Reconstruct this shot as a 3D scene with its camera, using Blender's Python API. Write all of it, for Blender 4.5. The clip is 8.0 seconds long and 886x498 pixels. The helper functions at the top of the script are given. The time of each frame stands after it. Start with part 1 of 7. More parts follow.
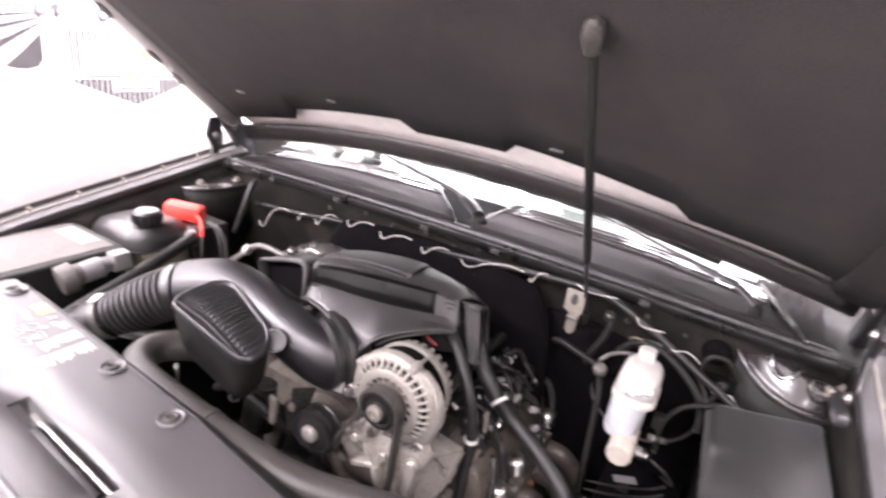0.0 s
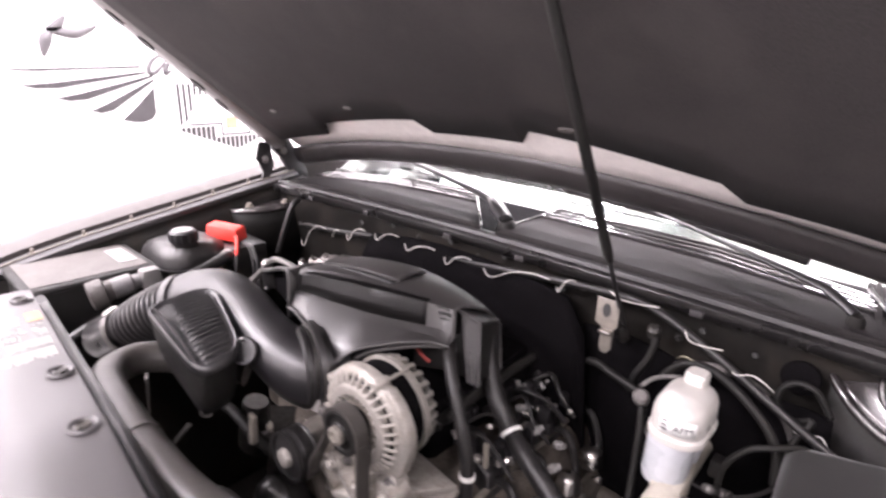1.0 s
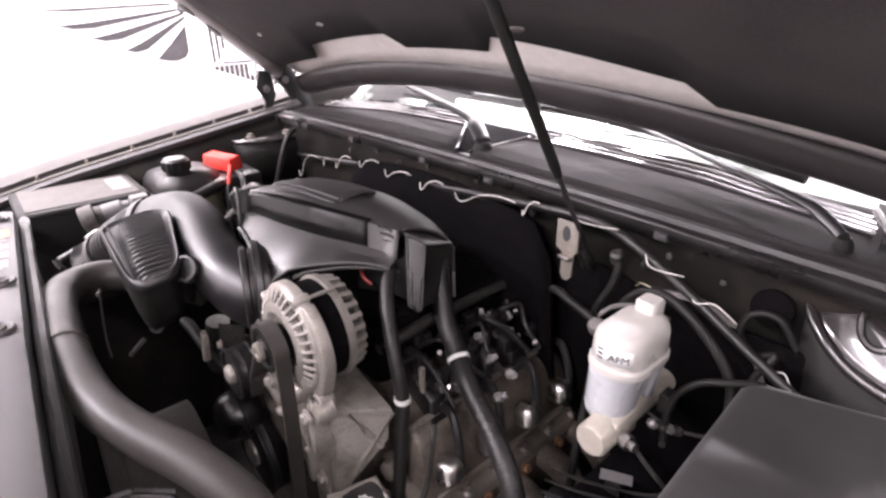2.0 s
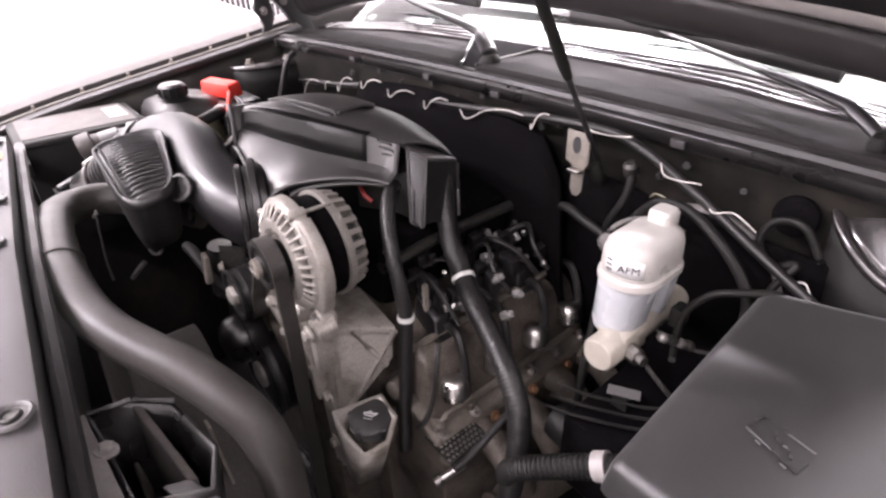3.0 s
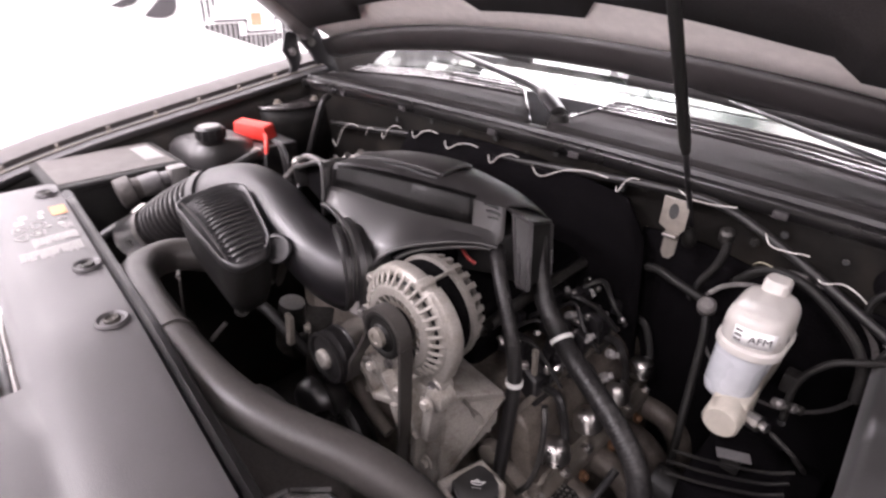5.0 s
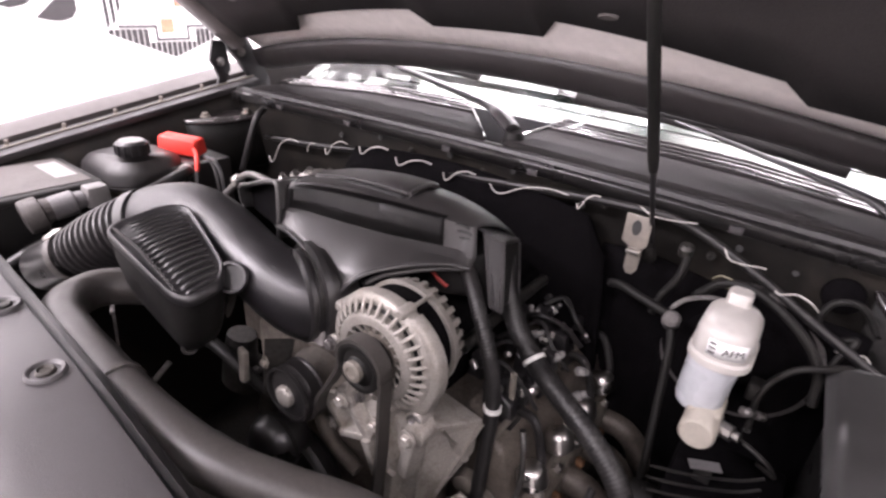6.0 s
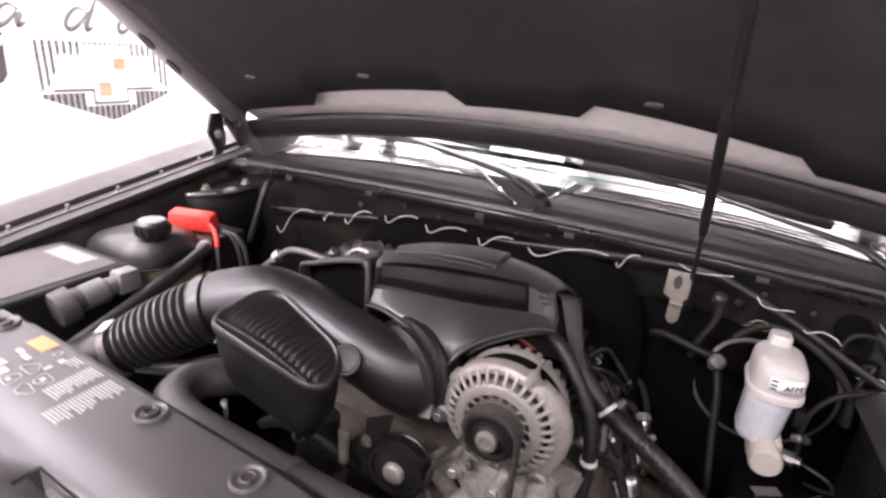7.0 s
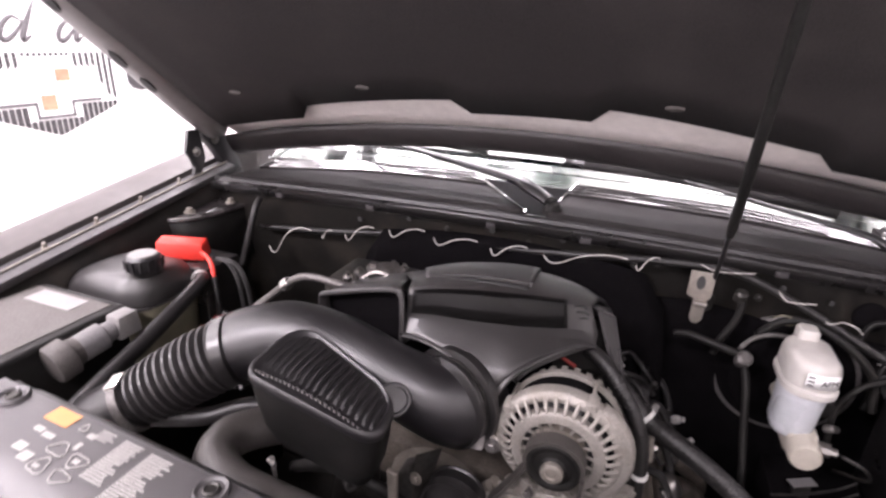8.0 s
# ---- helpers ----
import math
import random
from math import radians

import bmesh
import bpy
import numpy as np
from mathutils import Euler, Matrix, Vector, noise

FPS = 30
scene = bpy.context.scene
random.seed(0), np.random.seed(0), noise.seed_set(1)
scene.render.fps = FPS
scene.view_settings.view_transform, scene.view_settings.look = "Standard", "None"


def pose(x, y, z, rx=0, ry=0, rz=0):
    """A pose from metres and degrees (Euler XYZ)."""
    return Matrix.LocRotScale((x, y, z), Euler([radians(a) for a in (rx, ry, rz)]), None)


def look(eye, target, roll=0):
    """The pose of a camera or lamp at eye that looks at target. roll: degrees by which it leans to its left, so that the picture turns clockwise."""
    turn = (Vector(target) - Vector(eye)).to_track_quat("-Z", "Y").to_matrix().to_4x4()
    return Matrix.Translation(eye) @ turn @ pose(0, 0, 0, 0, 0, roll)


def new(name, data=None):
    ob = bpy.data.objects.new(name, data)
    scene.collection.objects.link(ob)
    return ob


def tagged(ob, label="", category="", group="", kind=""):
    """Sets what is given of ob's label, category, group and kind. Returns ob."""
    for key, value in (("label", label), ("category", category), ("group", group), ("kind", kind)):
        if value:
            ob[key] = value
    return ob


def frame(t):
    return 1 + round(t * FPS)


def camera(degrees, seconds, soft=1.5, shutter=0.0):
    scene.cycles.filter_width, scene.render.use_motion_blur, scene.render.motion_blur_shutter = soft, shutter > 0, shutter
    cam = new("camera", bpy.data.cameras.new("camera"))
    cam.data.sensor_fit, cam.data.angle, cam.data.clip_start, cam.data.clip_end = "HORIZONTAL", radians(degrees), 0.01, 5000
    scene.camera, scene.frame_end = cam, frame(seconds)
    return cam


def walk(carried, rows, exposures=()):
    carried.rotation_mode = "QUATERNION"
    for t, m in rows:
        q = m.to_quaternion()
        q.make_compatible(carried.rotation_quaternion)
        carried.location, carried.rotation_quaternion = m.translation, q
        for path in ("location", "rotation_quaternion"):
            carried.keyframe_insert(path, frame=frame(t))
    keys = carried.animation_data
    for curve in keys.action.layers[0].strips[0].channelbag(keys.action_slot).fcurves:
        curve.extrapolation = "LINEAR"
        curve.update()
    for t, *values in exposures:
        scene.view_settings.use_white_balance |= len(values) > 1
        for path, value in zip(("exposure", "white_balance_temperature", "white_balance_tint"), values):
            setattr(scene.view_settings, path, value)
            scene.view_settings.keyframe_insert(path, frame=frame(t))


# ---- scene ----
cam = camera(79.6, 8.0, soft=2.5, shutter=0.5)
PATH = [
    (0, (0.489, 0.010, 1.574), (-0.364, 1.662, 0.835), 8.3),
    (0.5, (0.500, 0.041, 1.545), (-0.625, 1.550, 0.870), 3.7),
    (1, (0.605, 0.200, 1.498), (-0.649, 1.620, 0.854), 1.9),
    (1.2, (0.632, 0.238, 1.487), (-0.633, 1.603, 0.755), 0.9),
    (2.3, (0.716, 0.367, 1.438), (-0.666, 1.481, 0.516), -1.6),
    (2.5, (0.717, 0.375, 1.430), (-0.643, 1.438, 0.420), -2.7),
    (3, (0.707, 0.359, 1.402), (-0.626, 1.446, 0.381), -2.1),
    (3.5, (0.706, 0.342, 1.414), (-0.673, 1.397, 0.422), -2.4),
    (4, (0.699, 0.280, 1.439), (-0.733, 1.362, 0.558), -2.0),
    (4.2, (0.690, 0.270, 1.447), (-0.793, 1.332, 0.627), -2.4),
    (5.3, (0.495, 0.205, 1.446), (-0.589, 1.583, 0.484), 2.9),
    (5.5, (0.470, 0.194, 1.444), (-0.538, 1.673, 0.552), 4.3),
    (5.8, (0.455, 0.206, 1.455), (-0.556, 1.673, 0.546), 5.5),
    (6, (0.479, 0.208, 1.439), (-0.549, 1.679, 0.556), 4.2),
    (6.2, (0.469, 0.194, 1.428), (-0.613, 1.639, 0.569), 4.3),
    (6.5, (0.448, 0.138, 1.442), (-0.661, 1.592, 0.632), 6.3),
    (7, (0.299, 0.062, 1.472), (-0.499, 1.756, 0.769), 4.6),
    (7.5, (0.217, 0.010, 1.489), (-0.431, 1.774, 0.804), 7.2),
    (8, (0.189, 0.061, 1.497), (-0.457, 1.807, 0.765), 2.4),
]
EXPOSURES = [(0.0, 0.90, 6300, 25), (0.5, 0.86, 6300, 25), (1.0, 0.60, 6300, 25), (2.5, 0.48, 6300, 25), (3.0, 0.56, 6300, 25), (3.5, 0.68, 6300, 25), (4.2, 0.60, 6300, 25), (5.5, 0.0, 6300, 26), (6.0, 0.20, 6300, 26), (6.5, 0.26, 6300, 26), (7.0, 0.08, 6300, 26), (8.0, 0.05, 6300, 26)]
walk(cam, [(t, look(eye, target, roll)) for t, eye, target, roll in PATH], EXPOSURES)

# ---- light ----
world = bpy.data.worlds.new("world")
scene.world = world
world.use_nodes = True
world.node_tree.nodes["Background"].inputs[0].default_value = (0.9, 0.93, 1.0, 1)
world.node_tree.nodes["Background"].inputs[1].default_value = 0.3

ROOM_X0, ROOM_X1, ROOM_Y0, ROOM_Y1, ROOM_Z = -2.12, 4.2, -4.0, 5.5, 3.4
# unseen ceiling lamps, added and graded in power to light mostly from the left
LAMP_XY = [(lx, ly) for lx in (-1.3, 0.8, 3.1) for ly in (-1.8, 0.0, 2.2, 4.4)]
LAMP_POWER = {-1.3: 190.0, 0.8: 50.0, 3.1: 8.0}
for lx, ly in LAMP_XY:
    lamp = bpy.data.lights.new("ceiling_lamp_light", "AREA")
    lamp.shape, lamp.size, lamp.size_y = "RECTANGLE", 1.2, 0.3
    lamp.energy, lamp.color = LAMP_POWER[lx], (1.0, 0.97, 0.94)
    lo = new("ceiling_lamp_light", lamp)
    lo.location = (lx, ly, ROOM_Z - 0.09)

# ---- materials ----
def mat(name, color, rough=0.5, metal=0.0, grain=0.15, scale=60.0, bump=0.08, wear=0.0, wear_color=(0.3, 0.28, 0.26), coat=0.0, spec=0.5, sss=0.0, wear_scale=7.0, rough_var=0.12):
    """A node material: base colour with fine grain, large stains and a fine bump."""
    m = bpy.data.materials.new(name)
    m.use_nodes = True
    nt = m.node_tree
    b = nt.nodes["Principled BSDF"]
    b.inputs["Roughness"].default_value = rough
    b.inputs["Metallic"].default_value = metal
    b.inputs["Coat Weight"].default_value = coat
    b.inputs["Coat Roughness"].default_value = 0.08
    b.inputs["Specular IOR Level"].default_value = spec
    if sss:
        b.inputs["Subsurface Weight"].default_value = sss
        b.inputs["Subsurface Radius"].default_value = (0.02, 0.02, 0.02)
    geo = nt.nodes.new("ShaderNodeNewGeometry")
    fine = nt.nodes.new("ShaderNodeTexNoise")
    fine.inputs["Scale"].default_value = scale
    fine.inputs["Detail"].default_value = 4
    big = nt.nodes.new("ShaderNodeTexNoise")
    big.inputs["Scale"].default_value = wear_scale
    big.inputs["Detail"].default_value = 3
    big.inputs["Roughness"].default_value = 0.65
    for n in (fine, big):
        nt.links.new(geo.outputs["Position"], n.inputs["Vector"])
    ramp = nt.nodes.new("ShaderNodeMapRange")
    ramp.inputs[1].default_value, ramp.inputs[2].default_value = 0.3, 0.7
    ramp.inputs[3].default_value, ramp.inputs[4].default_value = 1 - grain, 1 + grain
    nt.links.new(fine.outputs["Fac"], ramp.inputs[0])
    mul = nt.nodes.new("ShaderNodeVectorMath")
    mul.operation = "SCALE"
    mul.inputs[0].default_value = color[:3]
    nt.links.new(ramp.outputs[0], mul.inputs["Scale"])
    out = mul.outputs[0]
    if wear:
        wr = nt.nodes.new("ShaderNodeMapRange")
        wr.inputs[1].default_value, wr.inputs[2].default_value = 0.48, 0.75
        wr.inputs[3].default_value, wr.inputs[4].default_value = 0.0, wear
        nt.links.new(big.outputs["Fac"], wr.inputs[0])
        mix = nt.nodes.new("ShaderNodeMix")
        mix.data_type = "RGBA"
        nt.links.new(wr.outputs[0], mix.inputs["Factor"])
        nt.links.new(out, mix.inputs["A"])
        mix.inputs["B"].default_value = (*wear_color, 1)
        out = mix.outputs["Result"]
    nt.links.new(out, b.inputs["Base Color"])
    rr = nt.nodes.new("ShaderNodeMapRange")
    rr.inputs[1].default_value, rr.inputs[2].default_value = 0.3, 0.7
    rr.inputs[3].default_value, rr.inputs[4].default_value = max(0.03, rough - rough_var), min(1.0, rough + rough_var)
    nt.links.new(big.outputs["Fac"], rr.inputs[0])
    nt.links.new(rr.outputs[0], b.inputs["Roughness"])
    if bump:
        bn = nt.nodes.new("ShaderNodeBump")
        bn.inputs["Strength"].default_value = bump
        bn.inputs["Distance"].default_value = 0.002
        nt.links.new(fine.outputs["Fac"], bn.inputs["Height"])
        nt.links.new(bn.outputs[0], b.inputs["Normal"])
    return m


M_PLASTIC = mat("black_plastic", (0.013, 0.012, 0.012), 0.32, grain=0.1, scale=400, bump=0.05, wear=0.12, wear_color=(0.035, 0.032, 0.03), spec=0.9, wear_scale=10, rough_var=0.08)
M_GLOSS = mat("glossy_black_plastic", (0.009, 0.008, 0.009), 0.40, grain=0.1, scale=300, bump=0.02, wear=0.06, wear_color=(0.03, 0.027, 0.025), spec=0.95, rough_var=0.07)
M_GREYPL = mat("grey_plastic", (0.040, 0.037, 0.038), 0.55, grain=0.15, scale=600, bump=0.15, spec=0.35)
M_SHIELD = mat("cover_plastic", (0.058, 0.054, 0.0555), 0.40, grain=0.1, scale=900, bump=0.15, wear=0.3, wear_color=(0.098, 0.092, 0.094), wear_scale=4, spec=0.85)
M_COVER = mat("satin_cover_plastic", (0.024, 0.022, 0.022), 0.44, grain=0.1, scale=500, bump=0.05, wear=0.25, wear_color=(0.036, 0.033, 0.032), spec=1.0, wear_scale=7, rough_var=0.08)
# black that paints the hood's dark reflection on the engine cover
M_BAND = mat("black_band_reflection", (0.004, 0.0037, 0.0037), 0.4, grain=0.1, scale=300, bump=0.02, spec=0.35)
M_RUBBER = mat("rubber", (0.014, 0.013, 0.013), 0.42, grain=0.2, scale=200, bump=0.08, wear=0.15, wear_color=(0.05, 0.045, 0.04))
M_HOSE = mat("hose_rubber", (0.040, 0.036, 0.033), 0.48, grain=0.15, scale=250, bump=0.05, wear=0.35, wear_color=(0.06, 0.054, 0.05))
M_CAST = mat("cast_aluminium", (0.40, 0.375, 0.34), 0.42, metal=0.4, grain=0.2, scale=420, bump=0.3, wear=0.85, wear_color=(0.15, 0.125, 0.095), wear_scale=22)
M_BLOCK = mat("dirty_casting", (0.21, 0.188, 0.162), 0.5, metal=0.3, grain=0.15, scale=380, bump=0.3, wear=0.85, wear_color=(0.075, 0.06, 0.045), wear_scale=11)
M_STEEL = mat("steel", (0.40, 0.385, 0.37), 0.36, metal=1.0, grain=0.12, scale=200, bump=0.05, wear=0.25, wear_color=(0.25, 0.2, 0.16), wear_scale=40)
M_SHINY = mat("bright_steel", (0.55, 0.53, 0.51), 0.30, metal=1.0, grain=0.1, scale=100, bump=0.05)
M_DARKMET = mat("dark_metal", (0.05, 0.048, 0.045), 0.45, metal=0.6, grain=0.3, scale=150, bump=0.2, wear=0.4, wear_color=(0.12, 0.10, 0.08))
M_FIREWALL = mat("dusty_painted_steel", (0.0085, 0.0075, 0.0065), 0.55, grain=0.2, scale=120, bump=0.1, wear=0.6, wear_color=(0.034, 0.027, 0.020), wear_scale=11, spec=0.3)
M_PAINT = mat("dark_car_paint", (0.022, 0.019, 0.019), 0.18, grain=0.05, scale=50, bump=0.0, coat=0.8, rough_var=0.05)
M_INNER = mat("primer_painted_steel", (0.82, 0.77, 0.74), 0.4, grain=0.06, scale=60, bump=0.03, wear=0.2, wear_color=(0.68, 0.63, 0.60))
M_LINER = mat("felt_liner", (0.030, 0.0265, 0.0265), 0.95, grain=0.25, scale=500, bump=0.35, wear=0.5, wear_color=(0.062, 0.055, 0.053), wear_scale=5, spec=0.2)
M_WHITEPL = mat("milky_plastic", (0.52, 0.50, 0.47), 0.35, grain=0.04, scale=80, bump=0.03, sss=0.3, wear=0.25, wear_color=(0.48, 0.45, 0.40))
M_FLUID = mat("milky_plastic_over_fluid", (0.47, 0.485, 0.505), 0.3, grain=0.05, scale=80, bump=0.03, sss=0.2)
M_WHITE = mat("white_wall_paint", (0.86, 0.85, 0.84), 0.6, grain=0.03, scale=20, bump=0.05)
M_LABEL = mat("white_label", (0.85, 0.85, 0.84), 0.5, grain=0.03, scale=50, bump=0.0)
M_INK = mat("black_ink", (0.03, 0.03, 0.03), 0.6, grain=0.05, bump=0.0)
M_GREYINK = mat("grey_mural_paint", (0.034, 0.031, 0.033), 0.7, grain=0.15, scale=12, bump=0.02)
M_PALEINK = mat("pale_mural_paint", (0.085, 0.079, 0.083), 0.7, grain=0.1, scale=12, bump=0.02)
M_ORANGE = mat("orange_mural_paint", (0.44, 0.185, 0.115), 0.7, grain=0.25, scale=25, bump=0.02)
M_YELLOW = mat("orange_label_ink", (0.62, 0.27, 0.09), 0.5, grain=0.05, bump=0.0)
M_RED = mat("red_plastic", (0.75, 0.045, 0.03), 0.4, grain=0.06, scale=80, bump=0.05)
M_DARKRED = mat("dull_red_sheath", (0.22, 0.025, 0.02), 0.5, grain=0.1, scale=80, bump=0.05)
M_WIRE = mat("white_wire", (0.52, 0.50, 0.47), 0.4, grain=0.1, scale=100, bump=0.0)
M_TAPE = mat("white_tape", (0.72, 0.71, 0.69), 0.4, grain=0.1, scale=100, bump=0.05)
M_BRASS = mat("rusty_brass", (0.17, 0.088, 0.045), 0.6, metal=0.2, grain=0.3, scale=150, bump=0.2)
M_FLOOR = mat("concrete_floor", (0.58, 0.57, 0.55), 0.4, grain=0.1, scale=15, bump=0.05, wear=0.3, wear_color=(0.45, 0.43, 0.41), wear_scale=2)
M_DASH = mat("dash_vinyl", (0.05, 0.05, 0.052), 0.6, grain=0.1, scale=300, bump=0.1)
M_COWL = mat("weathered_cowl_plastic", (0.021, 0.019, 0.019), 0.75, grain=0.15, scale=500, bump=0.06, spec=0.12, wear=0.12, wear_color=(0.036, 0.033, 0.032), wear_scale=3)
M_FUSE = mat("fuse_box_plastic", (0.011, 0.010, 0.010), 0.48, grain=0.15, scale=700, bump=0.12, spec=0.9, wear=0.25, wear_color=(0.022, 0.020, 0.020), wear_scale=5)
M_FUSE.node_tree.nodes["Principled BSDF"].inputs["Sheen Weight"].default_value = 0.18
M_FUSE.node_tree.nodes["Principled BSDF"].inputs["Sheen Roughness"].default_value = 0.4
# felt of the mats; also the black for shade inside the intake hood
M_BLACKFELT = mat("black_insulation_and_shade", (0.0035, 0.003, 0.0035), 0.95, grain=0.3, scale=300, bump=0.4, spec=0.05)
M_TAN = mat("tan_plated_steel", (0.22, 0.20, 0.175), 0.45, metal=0.3, grain=0.12, scale=120, bump=0.05, wear=0.3, wear_color=(0.18, 0.15, 0.12), wear_scale=25)
M_OLIVE = mat("aged_translucent_plastic", (0.20, 0.185, 0.13), 0.4, grain=0.1, scale=60, bump=0.03, sss=0.15, wear=0.3, wear_color=(0.12, 0.11, 0.08))
M_MIDGREY = mat("mid_grey_plastic", (0.13, 0.125, 0.125), 0.5, grain=0.12, scale=300, bump=0.1)
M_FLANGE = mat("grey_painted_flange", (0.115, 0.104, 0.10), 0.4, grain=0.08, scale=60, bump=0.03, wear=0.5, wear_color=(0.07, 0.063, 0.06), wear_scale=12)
M_PRINT = mat("faded_label_print", (0.40, 0.39, 0.37), 0.5, grain=0.2, scale=400, bump=0.0)
M_BELLOWS = mat("bellows_rubber", (0.026, 0.024, 0.024), 0.40, grain=0.2, scale=200, bump=0.08, wear=0.3, wear_color=(0.06, 0.055, 0.05), wear_scale=15)
M_DULL = mat("dull_worn_metal", (0.16, 0.15, 0.145), 0.45, metal=0.5, grain=0.2, scale=200, bump=0.1)
M_MATTBLACK = mat("matt_black_coating", (0.007, 0.0065, 0.006), 0.6, grain=0.2, scale=200, bump=0.1, wear=0.3, wear_color=(0.03, 0.026, 0.022), wear_scale=12, spec=0.3)
M_ALT = mat("weathered_aluminium", (0.31, 0.29, 0.265), 0.45, metal=0.4, grain=0.15, scale=420, bump=0.3, wear=0.55, wear_color=(0.15, 0.13, 0.105), wear_scale=22)
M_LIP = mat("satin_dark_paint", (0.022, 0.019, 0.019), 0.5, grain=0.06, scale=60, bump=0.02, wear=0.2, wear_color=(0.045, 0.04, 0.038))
M_GREYWALL = mat("grey_wall_paint", (0.45, 0.44, 0.43), 0.6, grain=0.03, scale=20, bump=0.05)
M_GRIME = mat("grimy_casting", (0.115, 0.098, 0.082), 0.5, metal=0.2, grain=0.25, scale=260, bump=0.4, wear=0.9, wear_color=(0.035, 0.028, 0.022), wear_scale=18)
M_DUSTY = mat("dusty_plastic", (0.075, 0.068, 0.064), 0.6, grain=0.2, scale=300, bump=0.15, wear=0.4, wear_color=(0.12, 0.108, 0.10), wear_scale=9, spec=0.3)
M_FENDER = mat("weathered_dark_paint", (0.060, 0.054, 0.052), 0.55, grain=0.08, scale=60, bump=0.02, wear=0.3, wear_color=(0.085, 0.077, 0.073), spec=0.25)
M_STICKER = mat("pale_sticker_paper", (0.19, 0.182, 0.178), 0.5, grain=0.08, scale=200, bump=0.0)
M_STRAP = mat("pale_grey_paint", (0.34, 0.32, 0.31), 0.5, grain=0.08, scale=150, bump=0.05, wear=0.3, wear_color=(0.22, 0.2, 0.19), wear_scale=20)
M_CREAM = mat("cream_plated_steel", (0.50, 0.465, 0.40), 0.42, metal=0.25, grain=0.06, scale=200, bump=0.06, wear=0.3, wear_color=(0.36, 0.32, 0.26), wear_scale=25)
M_SIDE = mat("dull_black_plastic", (0.020, 0.0185, 0.0185), 0.45, grain=0.1, scale=400, bump=0.05, wear=0.2, wear_color=(0.030, 0.027, 0.026), spec=0.6)
M_GREEN = mat("green_steel_paint", (0.035, 0.060, 0.050), 0.5, grain=0.1, scale=50, bump=0.02)
M_RIB = mat("glossy_weathered_plastic", (0.045, 0.042, 0.042), 0.17, grain=0.1, scale=200, bump=0.02, spec=1.0, coat=0.6)

M_LAMP = bpy.data.materials.new("lamp_diffuser")
M_LAMP.use_nodes = True
M_LAMP.node_tree.nodes["Principled BSDF"].inputs["Emission Color"].default_value = (1, 0.97, 0.94, 1)
M_LAMP.node_tree.nodes["Principled BSDF"].inputs["Emission Strength"].default_value = 6.0

M_GLASS = bpy.data.materials.new("tinted_glass")
M_GLASS.use_nodes = True
_g = M_GLASS.node_tree.nodes["Principled BSDF"]
_g.inputs["Base Color"].default_value = (0.80, 0.88, 0.85, 1)
_g.inputs["Transmission Weight"].default_value = 1.0
_g.inputs["Roughness"].default_value = 0.02
_g.inputs["IOR"].default_value = 1.45

# ---- mesh tools ----
BASE = {}


def thing(name, loc, label, category, group="", kind="", moved=(0, 0, 0)):
    """An Empty at its base that carries the parts of one thing; moved shifts the whole thing."""
    ob = new(name)
    ob.location = Vector(loc) + Vector(moved)
    ob.empty_display_size = 0.05
    BASE[ob] = Vector(loc)
    return tagged(ob, label, category, group, kind)


def part(name, bm, material, parent=None, label="", smooth=True, angle=40, thick=0.0, bevel=0.0, sub=0):
    """Links a bmesh, built in world places, as one mesh object under a thing or part."""
    off = BASE.get(parent, Vector((0, 0, 0)))
    if off.length:
        bmesh.ops.translate(bm, verts=bm.verts, vec=-off)
    me = bpy.data.meshes.new(name)
    if bevel:
        es = [e for e in bm.edges if len(e.link_faces) == 2 and e.calc_face_angle(0) > radians(30)]
        bmesh.ops.bevel(bm, geom=es, offset=bevel, segments=2, profile=0.5, affect="EDGES", clamp_overlap=True)
    bmesh.ops.recalc_face_normals(bm, faces=bm.faces)
    if smooth:
        for f in bm.faces:
            f.smooth = True
        for e in bm.edges:
            if len(e.link_faces) == 2 and e.calc_face_angle(0) > radians(angle):
                e.smooth = False
    bm.to_mesh(me)
    bm.free()
    me.materials.append(material)
    ob = new(name, me)
    if parent is not None:
        ob.parent = parent
        BASE[ob] = off
    if thick:
        mod = ob.modifiers.new("thick", "SOLIDIFY")
        mod.thickness = thick
        mod.offset = -1
    if sub:
        mod = ob.modifiers.new("sub", "SUBSURF")
        mod.levels = mod.render_levels = sub
    if label:
        ob["label"] = label
    return ob


def structure(name, bm, material, label, category, **kw):
    ob = part(name, bm, material, None, **kw)
    return tagged(ob, label, category, kind="structure")


def box(x0, x1, y0, y1, z0, z1, bm=None):
    bm = bm or bmesh.new()
    bmesh.ops.create_cube(bm, size=1, matrix=Matrix.LocRotScale(((x0 + x1) / 2, (y0 + y1) / 2, (z0 + z1) / 2), None, (x1 - x0, y1 - y0, z1 - z0)))
    return bm


def hexa(bottom, top, bm=None):
    """A block from four bottom and four top corners."""
    bm = bm or bmesh.new()
    a = [bm.verts.new(p) for p in bottom]
    b = [bm.verts.new(p) for p in top]
    bm.faces.new(a[::-1])
    bm.faces.new(b)
    for i in range(4):
        bm.faces.new((a[i], a[(i + 1) % 4], b[(i + 1) % 4], b[i]))
    return bm


def frame_of(axis):
    """Two unit vectors across an axis."""
    a = Vector(axis).normalized()
    h = Vector((0, 0, 1)) if abs(a.z) < 0.9 else Vector((0, 1, 0))
    u = a.cross(h).normalized()
    return u, u.cross(a).normalized()


